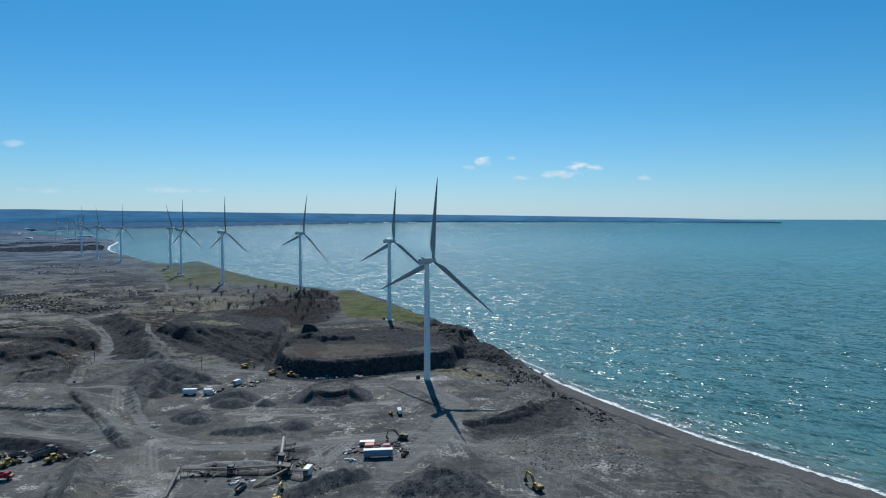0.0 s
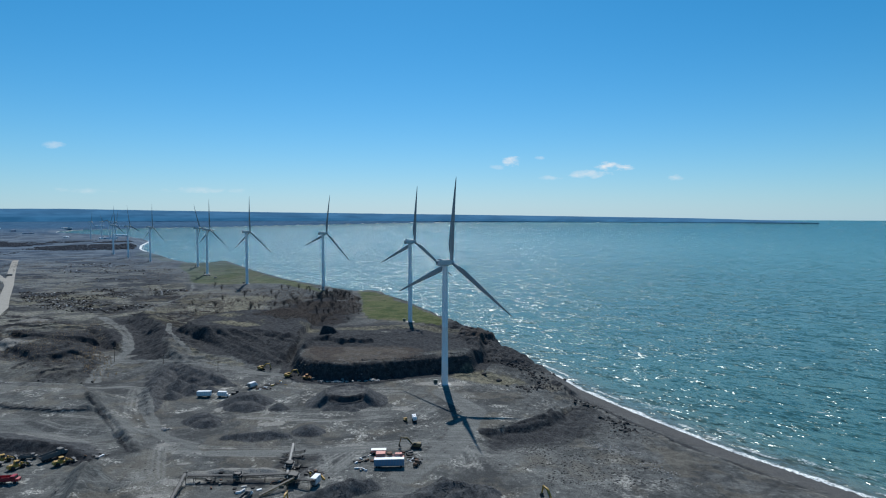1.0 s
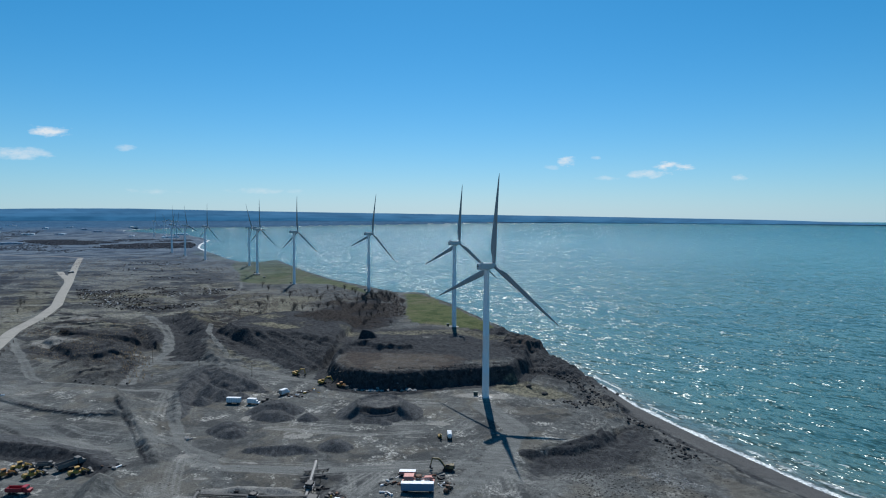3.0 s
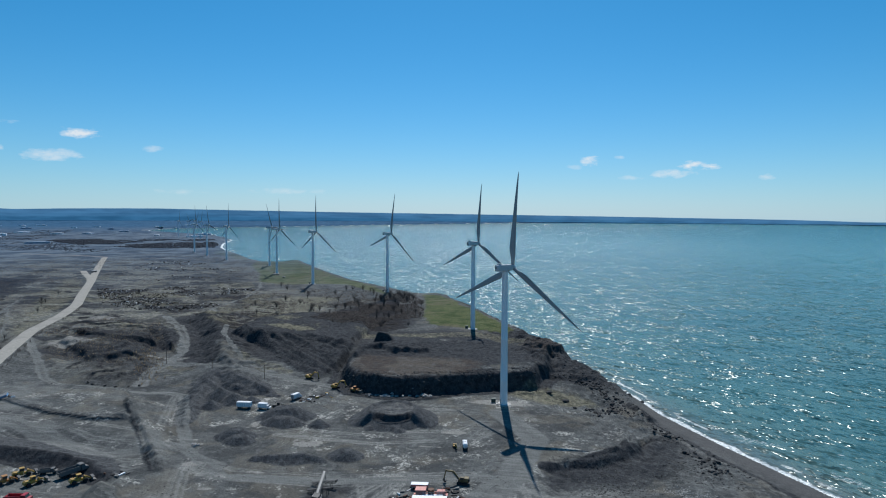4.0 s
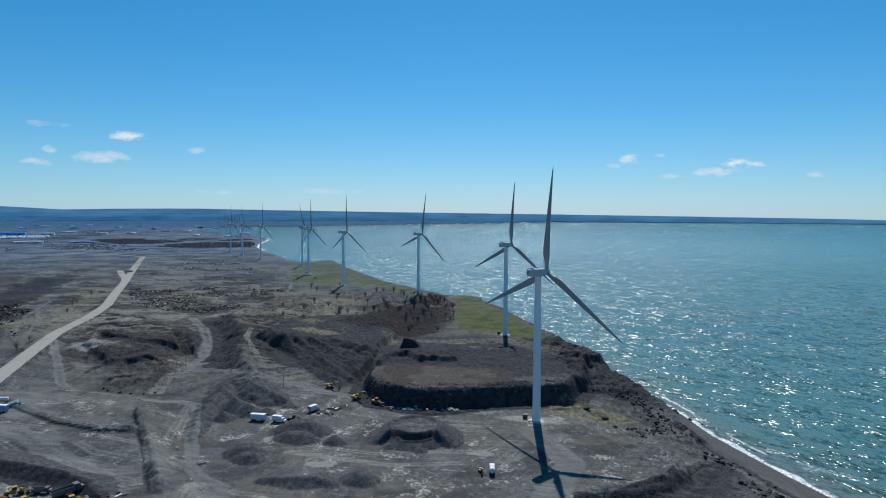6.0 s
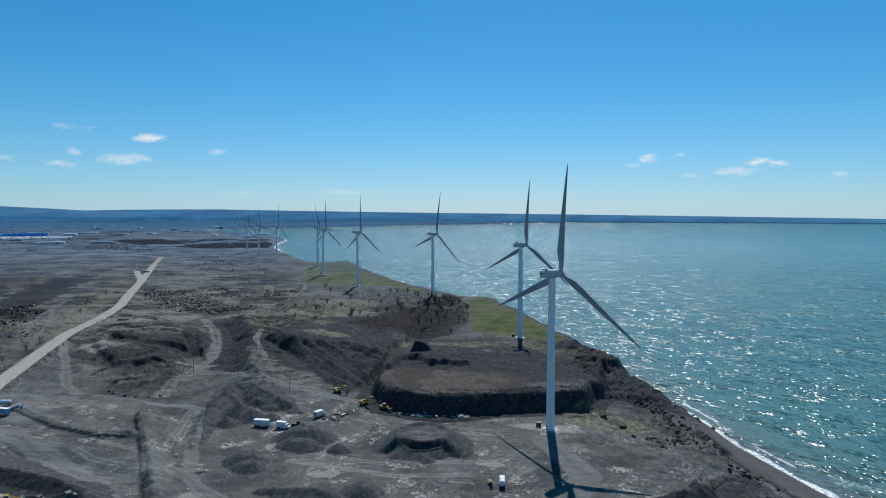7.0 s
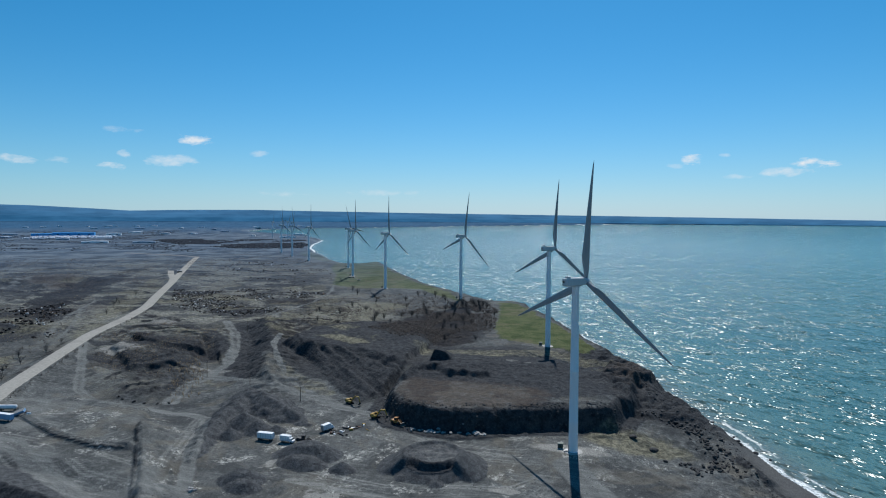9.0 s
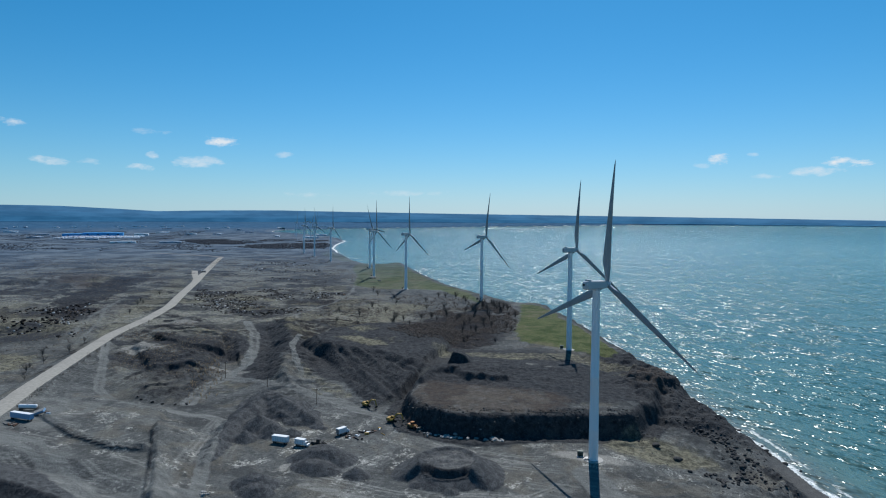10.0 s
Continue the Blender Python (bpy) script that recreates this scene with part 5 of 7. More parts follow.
def spread(ring, count, size, kinds, keep=None, seed=0, sz=(0.8, 1.2), sink=0.0):
    g = np.random.default_rng(seed + 100)
    xs, ys = [p[0] for p in ring], [p[1] for p in ring]
    out = []
    for _ in range(200):
        x, y = g.uniform(min(xs), max(xs), count), g.uniform(min(ys), max(ys), count)
        ok = inside(x, y, ring)
        if keep is not None:
            ok &= keep(x, y)
        for a, b in zip(x[ok], y[ok]):
            s = g.uniform(*size) if g.random() < 0.85 else g.uniform(size[0], size[1] * 1.35)
            out.append((int(g.integers(len(kinds))), a, b, height(a, b) - sink * s, s, g.uniform(0, 6.283), g.uniform(*sz)))
            if len(out) >= count:
                return out
    return out


CLUMP = lambda lo, size, sd: (lambda x, y: fuzz(x, y, size, 3, sd) > lo)
BRUSH_RING = [(-200, 600), (-240, 681), (-220, 790), (-165, 860), (-128, 790), (-110, 700), (-98, 640), (-105, 580), (-145, 565)]
scatter("brush", BUSH, spread(BRUSH_RING, 3600, (2.0, 4.4), BUSH, CLUMP(-0.06, 30, 5), 1, (0.3, 0.6)), TWIGS, "dense leafless brown brush on the dark bank", "brush")
DRY_RING = [(-330, 685), (-345, 830), (-300, 900), (-215, 860), (-205, 770), (-222, 640), (-273, 630)]
scatter("brush", BUSH, spread(DRY_RING, 650, (1.6, 4.0), BUSH, CLUMP(-0.1, 30, 6), 2, (0.5, 0.9)), TWIGS, "sparse bare shrubs in dry grass", "brush")
WASTE_RING = [(-1050, 1350), (-640, 870), (-400, 640), (-320, 640), (-330, 900), (-480, 1080), (-720, 1380), (-900, 1560)]
scatter("brush", BUSH, spread(WASTE_RING, 2800, (1.0, 2.8), BUSH, CLUMP(0.05, 50, 7), 3, (0.5, 0.9)), TWIGS, "scattered bare shrubs over the waste ground", "brush")
WEST_RING = [(-360, 372), (-455, 515), (-540, 670), (-700, 880), (-1000, 1300), (-1500, 1200), (-900, 640), (-520, 420), (-420, 330)]
scatter("brush", BUSH, spread(WEST_RING, 3200, (1.0, 3.0), BUSH, CLUMP(0.0, 45, 8), 4, (0.5, 0.9)), TWIGS, "bare shrubs in dry grass beside the haul road", "brush")
scatter("reeds", REEDS, spread([(-300, 470), (-245, 412), (-238, 430), (-262, 462), (-310, 515)], 150, (1.0, 2.6), REEDS, CLUMP(-0.1, 14, 9), 5), REED, "straw-coloured dry reeds in the quarry hollow", "reeds")
BASIN_RING = [(-345, 440), (-250, 412), (-262, 462), (-300, 520), (-360, 600), (-430, 600), (-440, 540), (-390, 490)]
scatter("grass_tufts", TUFTS, spread(WEST_RING, 3600, (0.6, 1.5), TUFTS, CLUMP(-0.15, 60, 21), 21, (0.5, 0.9)) + spread(WASTE_RING, 2600, (0.6, 1.5), TUFTS, CLUMP(-0.05, 55, 22), 22, (0.5, 0.9))
        + spread(DRY_RING, 1500, (0.5, 1.2), TUFTS, None, 23, (0.5, 0.9)) + spread(BASIN_RING, 1500, (0.5, 1.3), TUFTS, CLUMP(0.0, 20, 24), 24, (0.5, 0.9)), REED, "straw-coloured winter grass tufts on the waste ground", "grass")
scatter("brush", BUSH, spread(BASIN_RING, 700, (0.9, 2.6), BUSH, CLUMP(0.05, 24, 25), 25, (0.5, 0.9)), TWIGS, "low bare shrubs in the quarry hollow", "brush")
_edge = []
for p, q in zip(ROAD[1:6], ROAD[2:7]):
    ln = math.hypot(q[0] - p[0], q[1] - p[1])
    nx, ny = (q[1] - p[1]) / ln, -(q[0] - p[0]) / ln
    for k in range(int(ln / 3.2)):
        t, o = rng.random(), rng.uniform(7.6, 10.5)
        x, y = p[0] + (q[0] - p[0]) * t + nx * o, p[1] + (q[1] - p[1]) * t + ny * o
        _edge.append((int(rng.integers(3)), x, y, height(x, y), rng.uniform(1.2, 3.2), rng.uniform(0, 6.28), 1.0))
scatter("reeds", REEDS, _edge, TWIGS, "dark weedy verge of bare stalks along the road", "weeds")
CAPE_RING = [(-1060, 1900), (-1180, 2120), (-1320, 2380), (-1480, 2600), (-1800, 2500), (-2100, 2300), (-1600, 1950), (-1280, 1830)]
scatter("far_wood", STONES, spread(CAPE_RING, 5200, (4, 8), STONES, CLUMP(-0.12, 150, 10), 6, (0.6, 1.1)), brush_material("far_bare_wood", (0.030, 0.036, 0.046), (0.052, 0.060, 0.074)), "dark leafless woodland on the lake cape", "wood")
PLAIN_RING = [(-2100, 2250), (-1300, 1750), (-1250, 1560), (-1900, 1400), (-2900, 1700), (-3300, 2500), (-2700, 3200)]
scatter("far_wood", STONES, spread(PLAIN_RING, 4200, (3, 6.5), STONES, CLUMP(0.02, 130, 11), 7, (0.5, 0.9)), bpy.data.materials["far_bare_wood"], "distant leafless woodland strips on the plain", "wood")

# loose stones
YARD_RING = [(-215, 225), (-190, 390), (-140, 425), (-30, 412), (25, 435), (70, 400), (100, 330), (120, 240), (60, 225)]
_st = spread(YARD_RING, 2600, (0.25, 0.8), STONES, CLUMP(-0.05, 26, 12), 8, sink=0.1)
_st += spread([(-125, 470), (-113, 422), (-96, 404), (-56, 402), (-20, 420), (21, 435), (30, 450), (0, 446), (-30, 432), (-70, 416), (-100, 424)], 700, (0.4, 1.6), STONES, None, 9, sink=0.1)
_st += spread([(40, 470), (70, 405), (110, 340), (125, 330), (95, 400), (62, 490), (40, 560), (20, 600), (20, 560)], 900, (0.4, 1.5), STONES, None, 10, sink=0.1)
_st += spread([(-345, 470), (-285, 412), (-245, 420), (-300, 500), (-350, 570), (-430, 590), (-400, 520)], 700, (0.4, 1.6), STONES, CLUMP(-0.1, 18, 13), 11, sink=0.1)
_st += spread([(-250, 545), (-183, 525), (-125, 495), (-122, 440), (-165, 470), (-200, 505)], 900, (0.4, 1.3), STONES, None, 12, sink=0.1)
_st += spread([(-12, 228), (0, 252), (22, 254), (34, 232), (24, 220), (0, 220)], 500, (0.3, 0.9), STONES, None, 16, sink=0.1)
_st += spread([(-56, 226), (-36, 256), (-18, 256), (-24, 238), (-44, 222)], 300, (0.3, 0.8), STONES, None, 17, sink=0.1)
_st += spread([(20, 322), (60, 345), (72, 330), (62, 296), (40, 290)], 500, (0.3, 1.0), STONES, None, 18, sink=0.1)
_st += spread([(50, 345), (96, 352), (112, 318), (128, 262), (150, 226), (70, 226), (40, 262)], 1500, (0.3, 1.1), STONES, CLUMP(0.0, 22, 26), 26, sink=0.1)
scatter("loose_stones", STONES, _st, DARK_ROCK, "loose dark slag stones strewn over the quarry", "stones")
scatter("washed_up_debris", STONES, spread([(60, 314), (84, 312), (98, 300), (116, 262), (108, 256), (90, 286)], 260, (0.3, 0.9), STONES, CLUMP(-0.1, 12, 27), 27), PALE_ROCK, "pale driftwood and concrete bits along the wrack line", "debris")
_jr = [(-620, 830), (-500, 690), (-400, 655), (-360, 700), (-380, 800), (-392, 870), (-515, 880)]


def boxes(seed):
    r = random.Random(seed)
    s = Shape().box((r.uniform(0.6, 1.4), r.uniform(0.5, 1.0), r.uniform(0.3, 0.8)), (0, 0, 0.25), (r.uniform(-20, 20), r.uniform(-20, 20), 0))
    bmesh.ops.triangulate(s.bm, faces=s.bm.faces)
    s.bm.verts.index_update()
    out = np.array([tuple(v.co) for v in s.bm.verts]), np.array([[v.index for v in f.verts] for f in s.bm.faces])
    s.bm.free()
    return out


def scrap_material():
    m = Nodes("mixed_scrap", 0.9, 0, 0.08)
    r = m.isle()
    col = m.mix(m.step(r, 0.45, 0.5), (0.010, 0.010, 0.011), (0.034, 0.033, 0.034))
    col = m.mix(m.step(r, 0.84, 0.85), col, (0.12, 0.09, 0.07))
    m.set("Base Color", m.mix(m.step(r, 0.92, 0.93), col, (0.52, 0.53, 0.54)))
    return m.mat


SCRAP = scrap_material()
BITS = [boxes(i) for i in range(6)] + STONES[:3]
scatter("scrap", BITS, spread(_jr, 2600, (0.4, 1.5), BITS, CLUMP(-0.02, 34, 14), 13), SCRAP, "heaps of dark scrap and white debris on waste ground", "scrap")
scatter("scrap", BITS, spread([(-640, 560), (-560, 500), (-470, 510), (-500, 560), (-590, 640), (-700, 700)], 420, (0.8, 2.4), BITS, CLUMP(0.0, 30, 15), 14), SCRAP, "dark scrap piles beside a dirt track", "scrap")
scatter("scrap", BITS, spread([(-900, 1260), (-640, 960), (-520, 900), (-480, 1050), (-640, 1250), (-800, 1400)], 260, (0.8, 2.2), BITS, CLUMP(0.2, 40, 16), 15), SCRAP, "thin scatter of scrap on waste ground", "scrap")

# ---- machines, trucks and plant ----
YELLOW = plain("yellow_machine_paint", (0.42, 0.25, 0.045), 0.5, wear=0.45)
ORANGE = plain("orange_machine_paint", (0.42, 0.18, 0.04), 0.5, wear=0.45)
RED = plain("red_truck_paint", (0.36, 0.025, 0.035), 0.4, wear=0.3)
PINK = plain("faded_red_paint", (0.58, 0.24, 0.20), 0.6, wear=0.3)
BOXWHITE = plain("white_box_paint", (0.72, 0.74, 0.76), 0.5, wear=0.12)
BOXBLUE = plain("blue_box_paint", (0.13, 0.25, 0.38), 0.5, wear=0.25)
PALEBLUE = plain("pale_blue_paint", (0.20, 0.36, 0.55), 0.5, wear=0.2)
RUBBER = plain("black_rubber", (0.018, 0.018, 0.019), 0.9, wear=0.5)
GLASS = plain("dark_cab_glass", (0.02, 0.03, 0.035), 0.08, wear=0.05, spec=0.6)
BEDGREY = plain("dusty_grey_steel", (0.13, 0.128, 0.125), 0.7, 0.1, wear=0.4)
WOOD = plain("weathered_pole_wood", (0.085, 0.066, 0.05), 0.9)
RUST = plain("rusty_steel", (0.14, 0.075, 0.05), 0.8, 0.2, wear=0.4)
DUSTY = plain("dusty_dark_rubber", (0.06, 0.06, 0.06), 0.9, wear=0.5, dirt=(0.2, 0.195, 0.19))
DULL = plain("grimy_olive_paint", (0.16, 0.12, 0.05), 0.6, wear=0.5)
_CACHE = {}


def once(key, make):
    if key not in _CACHE:
        _CACHE[key] = make()
    return _CACHE[key]


def wheel(parent, x, y, r, w):
    tyre = part("tyre", once(("tyre", r, w), lambda: Shape().lathe([(r * 0.5, -w / 2), (r * 0.9, -w / 2), (r, -w * 0.3), (r, w * 0.3), (r * 0.9, w / 2), (r * 0.5, w / 2)], 18).mesh("tyre", RUBBER, True)), parent, Matrix.Translation((x, y, r)) @ pose(0, 0, 0, 90))
    part("rim", once(("rim", r, w), lambda: Shape().lathe([(r * 0.52, -w * 0.42), (r * 0.2, -w * 0.46), (r * 0.2, w * 0.46), (r * 0.52, w * 0.42)], 14).mesh("rim", GREY_STEEL)), tyre)


def ground_pose(x, y, heading):
    """Stands on the ground, tilted with it; heading in degrees from +x, turning left."""
    a = radians(heading)
    c, s = math.cos(a), math.sin(a)
    h0 = height(x, y)
    fx = Vector((c, s, (height(x + 2.5 * c, y + 2.5 * s) - height(x - 2.5 * c, y - 2.5 * s)) / 5)).normalized()
    fy = Vector((-s, c, (height(x - 1.5 * s, y + 1.5 * c) - height(x + 1.5 * s, y - 1.5 * c)) / 3)).normalized()
    fz = fx.cross(fy).normalized()
    fy = fz.cross(fx)
    return Matrix(((fx.x, fy.x, fz.x, x), (fx.y, fy.y, fz.y, y), (fx.z, fy.z, fz.z, h0 + 0.02), (0, 0, 0, 1)))


def excavator(x, y, heading, swing, mat, label, reach=0.0):
    root = thing("excavator", ground_pose(x, y, heading), label, "excavator", "quarry machines")
    for s in (-1, 1):
        track = part("crawler_track", once("xt", lambda: Shape().prism([(-2.3, 0.45), (-1.9, 0), (1.9, 0), (2.3, 0.45), (2.1, 0.95), (-2.1, 0.95)], -0.32, 0.32).mesh("crawler_track", RUBBER)), root, pose(0, 1.2 * s, 0))
        part("track_frame", once("xtf", lambda: Shape().box((3.2, 0.7, 0.35), (0, 0, 0.5), bevel=0.08).mesh("track_frame", DARK_METAL)), track)
    k = mat.name
    house = part("house", once(("xh", k), lambda: Shape().box((3.6, 2.8, 1.0), (-0.6, 0, 1.75), bevel=0.12).box((1.9, 2.7, 0.7), (-1.6, 0, 2.5), bevel=0.15).rod((0, 0, 0.9), (0, 0, 1.3), 0.8, sides=16).mesh("house", mat)), root, pose(0, 0, 0, 0, 0, swing))
    part("counterweight", once("xc", lambda: Shape().box((0.7, 2.8, 1.3), (-2.6, 0, 1.95), bevel=0.2).mesh("counterweight", DARK_METAL)), house)
    cab = part("cab", once(("xcab", k), lambda: Shape().prism([(-0.6, 1.3), (1.2, 1.3), (1.35, 2.1), (0.85, 3.2), (-0.6, 3.2)], 0.4, 1.4).mesh("cab", mat)), house)
    part("window", once("xw", lambda: Shape().prism([(-0.4, 2.15), (1.2, 2.15), (0.8, 3.05), (-0.4, 3.05)], 0.36, 1.44).mesh("window", GLASS)), cab)
    part("exhaust", once("xe", lambda: Shape().rod((-1.7, -0.7, 2.8), (-1.7, -0.7, 3.5), 0.08).mesh("exhaust", DARK_METAL)), house)
    part("boom", once(("xb", k), lambda: Shape().prism([(0.9, 1.6), (1.3, 1.5), (4.4, 4.6), (7.0, 5.0), (7.0, 5.4), (4.2, 5.4), (3.4, 4.9)], -0.32, 0.32).mesh("boom", mat)), house)
    part("boom_ram", once("xr", lambda: Shape().rod((1.5, 0.45, 1.6), (3.9, 0.45, 4.2), 0.1).rod((1.5, -0.45, 1.6), (3.9, -0.45, 4.2), 0.1).mesh("boom_ram", GREY_STEEL)), house)
    stick = part("stick", once(("xs", k), lambda: Shape().prism([(6.6, 5.6), (7.2, 5.5), (8.0, 1.9), (7.6, 1.8)], -0.24, 0.24).mesh("stick", mat)), house)
    part("bucket", once("xbk", lambda: Shape().prism([(7.5, 2.1), (8.1, 2.0), (8.2, 1.2), (7.5, 0.5), (6.7, 0.6), (6.9, 1.0), (7.4, 1.2)], -0.65, 0.65).mesh("bucket", DARK_METAL)), stick)
    return root


def loader(x, y, heading, mat, label):
    root = thing("wheel_loader", ground_pose(x, y, heading), label, "wheel loader", "quarry machines")
    k = mat.name
    part("rear_frame", once(("lr", k), lambda: Shape().prism([(-4.0, 1.0), (-0.2, 0.9), (-0.2, 2.1), (-3.6, 2.5), (-4.1, 2.0)], -1.1, 1.1).box((0.4, 2.6, 0.8), (-4.0, 0, 1.4), bevel=0.1).mesh("rear_frame", mat)), root)
    part("front_frame", once(("lf", k), lambda: Shape().box((2.2, 1.5, 1.0), (1.2, 0, 1.3), bevel=0.1).box((0.5, 1.1, 1.3), (1.4, 0, 2.0), bevel=0.1).mesh("front_frame", mat)), root)
    cab = part("cab", once(("lc", k), lambda: Shape().prism([(-1.5, 2.1), (0.1, 2.1), (0.15, 3.6), (-1.4, 3.6)], -0.85, 0.85).box((1.9, 1.9, 0.12), (-0.65, 0, 3.65), bevel=0.03).mesh("cab", mat)), root)
    part("window", once("lw", lambda: Shape().prism([(-1.42, 2.5), (0.14, 2.5), (0.17, 3.45), (-1.36, 3.45)], -0.88, 0.88).mesh("window", GLASS)), cab)
    part("exhaust", once("xe2", lambda: Shape().rod((-2.6, 0.4, 2.2), (-2.6, 0.4, 3.4), 0.09).mesh("exhaust", DARK_METAL)), root)
    for s in (-1, 1):
        part("lift_arm", once(("la", k), lambda: Shape().prism([(1.2, 2.3), (1.6, 2.5), (4.1, 0.9), (3.9, 0.6)], -0.15, 0.15).mesh("lift_arm", mat)), root, pose(0, 0.6 * s, 0))
        for wx in (-2.6, 1.6):
            wheel(root, wx, 1.15 * s, 0.9, 0.65)
    part("bucket", once(("lb", k), lambda: Shape().prism([(3.8, 0.2), (5.6, 0.15), (4.3, 0.55), (4.2, 1.2), (4.9, 1.7), (3.9, 1.6)], -1.6, 1.6).mesh("bucket", BEDGREY)), root)
    return root


def dump_truck(x, y, heading, cab_mat, bed_mat, label, scale=1.0, raised=False):
    m = ground_pose(x, y, heading)
    root = thing("dump_truck", m @ Matrix.Diagonal((scale, scale, scale, 1)), label, "dump truck", "quarry trucks")
    k = cab_mat.name
    part("chassis", once("dc", lambda: Shape().box((8.6, 1.0, 0.4), (0, 0, 1.0)).mesh("chassis", DARK_METAL)), root)
    cab = part("cab", once(("dcab", k), lambda: Shape().prism([(2.2, 1.0), (4.6, 1.0), (4.6, 1.9), (3.6, 2.1), (3.3, 3.0), (2.2, 3.0)], -1.15, 1.15).mesh("cab", cab_mat)), root)
    part("windscreen", once("dws", lambda: Shape().prism([(3.42, 2.15), (3.64, 2.12), (3.36, 2.95), (3.2, 2.9)], -1.0, 1.0).mesh("windscreen", GLASS)), cab)
    part("bed", once(("db", bed_mat.name), lambda: Shape().prism([(-4.3, 1.3), (1.8, 1.25), (2.0, 2.9), (1.7, 2.9), (1.5, 1.6), (-4.0, 1.6), (-4.6, 2.5), (-4.8, 2.4)], -1.3, 1.3).box((6.2, 0.14, 1.4), (-1.4, 1.25, 2.1)).box((6.2, 0.14, 1.4), (-1.4, -1.25, 2.1)).mesh("bed", bed_mat)), root)
    part("bed_guard", once(("dg", bed_mat.name), lambda: Shape().box((1.6, 2.6, 0.12), (2.5, 0, 3.15), bevel=0.03).mesh("bed_guard", bed_mat)), root)
    for s in (-1, 1):
        for wx in (-3.0, -1.6, 3.2):
            wheel(root, wx, 1.05 * s, 0.55, 0.5)
    return root


def box_truck(x, y, heading, mat, label, length=6.5, cab=True, h=2.7, roof=None, name="box_truck", category="truck"):
    root = thing(name, ground_pose(x, y, heading), label, category)
    k = (mat.name, length, h)
    body = part("cargo_box", once(("bb", k), lambda: Shape().box((length, 2.45, h), (0, 0, 1.0 + h / 2), bevel=0.06).mesh("cargo_box", mat)), root)
    part("roof", once(("br", k), lambda: Shape().box((length + 0.06, 2.5, 0.1), (0, 0, 1.03 + h), bevel=0.03).mesh("roof", roof or mat)), body)
    for s in (-1, 1):
        part("side_rail", once(("bs", k), lambda: Shape().box((length - 0.1, 0.06, 0.18), (0, 0, 1.1)).mesh("side_rail", GREY_STEEL)), body, pose(0, 1.24 * s, 0))
        n = int(length / 1.3)
        for i in range(n):
            part("panel_rib", once(("rib", h), lambda: Shape().box((0.07, 0.05, h - 0.3), (0, 0, 1.0 + h / 2)).mesh("panel_rib", GREY_STEEL)), body, pose(-length / 2 + (i + 0.5) * length / n, 1.235 * s, 0))
        for wx in ((-length / 2 + 1.0, -length / 2 + 2.2) if length > 8 else (-length / 2 + 1.2,)) + ((length / 2 + 1.0,) if cab else (length / 2 - 1.4,) if length > 8 else ()):
            wheel(root, wx, 0.98 * s, 0.5, 0.32)
    part("door", once(("bd", k), lambda: Shape().box((0.06, 2.2, h - 0.3), (-length / 2 - 0.02, 0, 1.0 + h / 2), bevel=0.02).mesh("door", GREY_STEEL)), body)
    part("chassis", once(("bc", length, cab), lambda: Shape().box((length + (1.6 if cab else 0), 0.9, 0.25), (0.8 if cab else 0, 0, 0.82)).mesh("chassis", DARK_METAL)), root)
    if cab:
        c = part("cab", once(("bcab", k), lambda: Shape().prism([(length / 2 + 0.1, 0.7), (length / 2 + 2.1, 0.7), (length / 2 + 2.1, 1.5), (length / 2 + 1.4, 1.7), (length / 2 + 1.0, 2.5), (length / 2 + 0.1, 2.5)], -1.05, 1.05).mesh("cab", mat)), root)
        part("windscreen", once(("bw", length), lambda: Shape().prism([(length / 2 + 1.2, 1.75), (length / 2 + 1.45, 1.72), (length / 2 + 1.08, 2.42), (length / 2 + 0.95, 2.4)], -0.95, 0.95).mesh("windscreen", GLASS)), c)
    return root


def tanker(x, y, heading, mat, label, length=7.0, cab=True):
    root = thing("tank_truck" if cab else "tank_trailer", ground_pose(x, y, heading), label, "tank truck" if cab else "tank trailer")
    part("tank", once(("tk", length, mat.name), lambda: Shape().rod((-length / 2, 0, 2.2), (length / 2, 0, 2.2), 1.15, sides=24).ball(1.15, (-length / 2, 0, 2.2), (0.3, 1, 1)).ball(1.15, (length / 2, 0, 2.2), (0.3, 1, 1)).mesh("tank", mat, True)), root)
    part("chassis", once(("tc", length), lambda: Shape().box((length + 1, 1.0, 0.3), (0.3, 0, 0.95)).box((0.4, 1.6, 0.5), (-length * 0.3, 0, 1.2)).box((0.4, 1.6, 0.5), (length * 0.3, 0, 1.2)).mesh("chassis", DARK_METAL)), root)
    part("manhole", once("tm", lambda: Shape().rod((0, 0, 3.3), (0, 0, 3.5), 0.35, sides=14).mesh("manhole", GREY_STEEL)), root)
    for s in (-1, 1):
        for wx in (-length / 2 + 0.8, -length / 2 + 2.0) + ((length / 2 + 1.4,) if cab else ()):
            wheel(root, wx, 0.98 * s, 0.5, 0.32)
    if cab:
        c = part("cab", once(("tcab", mat.name), lambda: Shape().prism([(length / 2 + 0.5, 0.7), (length / 2 + 2.4, 0.7), (length / 2 + 2.4, 1.9), (length / 2 + 2.1, 2.7), (length / 2 + 0.5, 2.7)], -1.1, 1.1).mesh("cab", mat)), root)
        part("windscreen", once(("tw", length), lambda: Shape().prism([(length / 2 + 2.3, 1.95), (length / 2 + 2.43, 1.95), (length / 2 + 2.16, 2.6), (length / 2 + 2.05, 2.6)], -0.95, 0.95).mesh("windscreen", GLASS)), c)
    return root


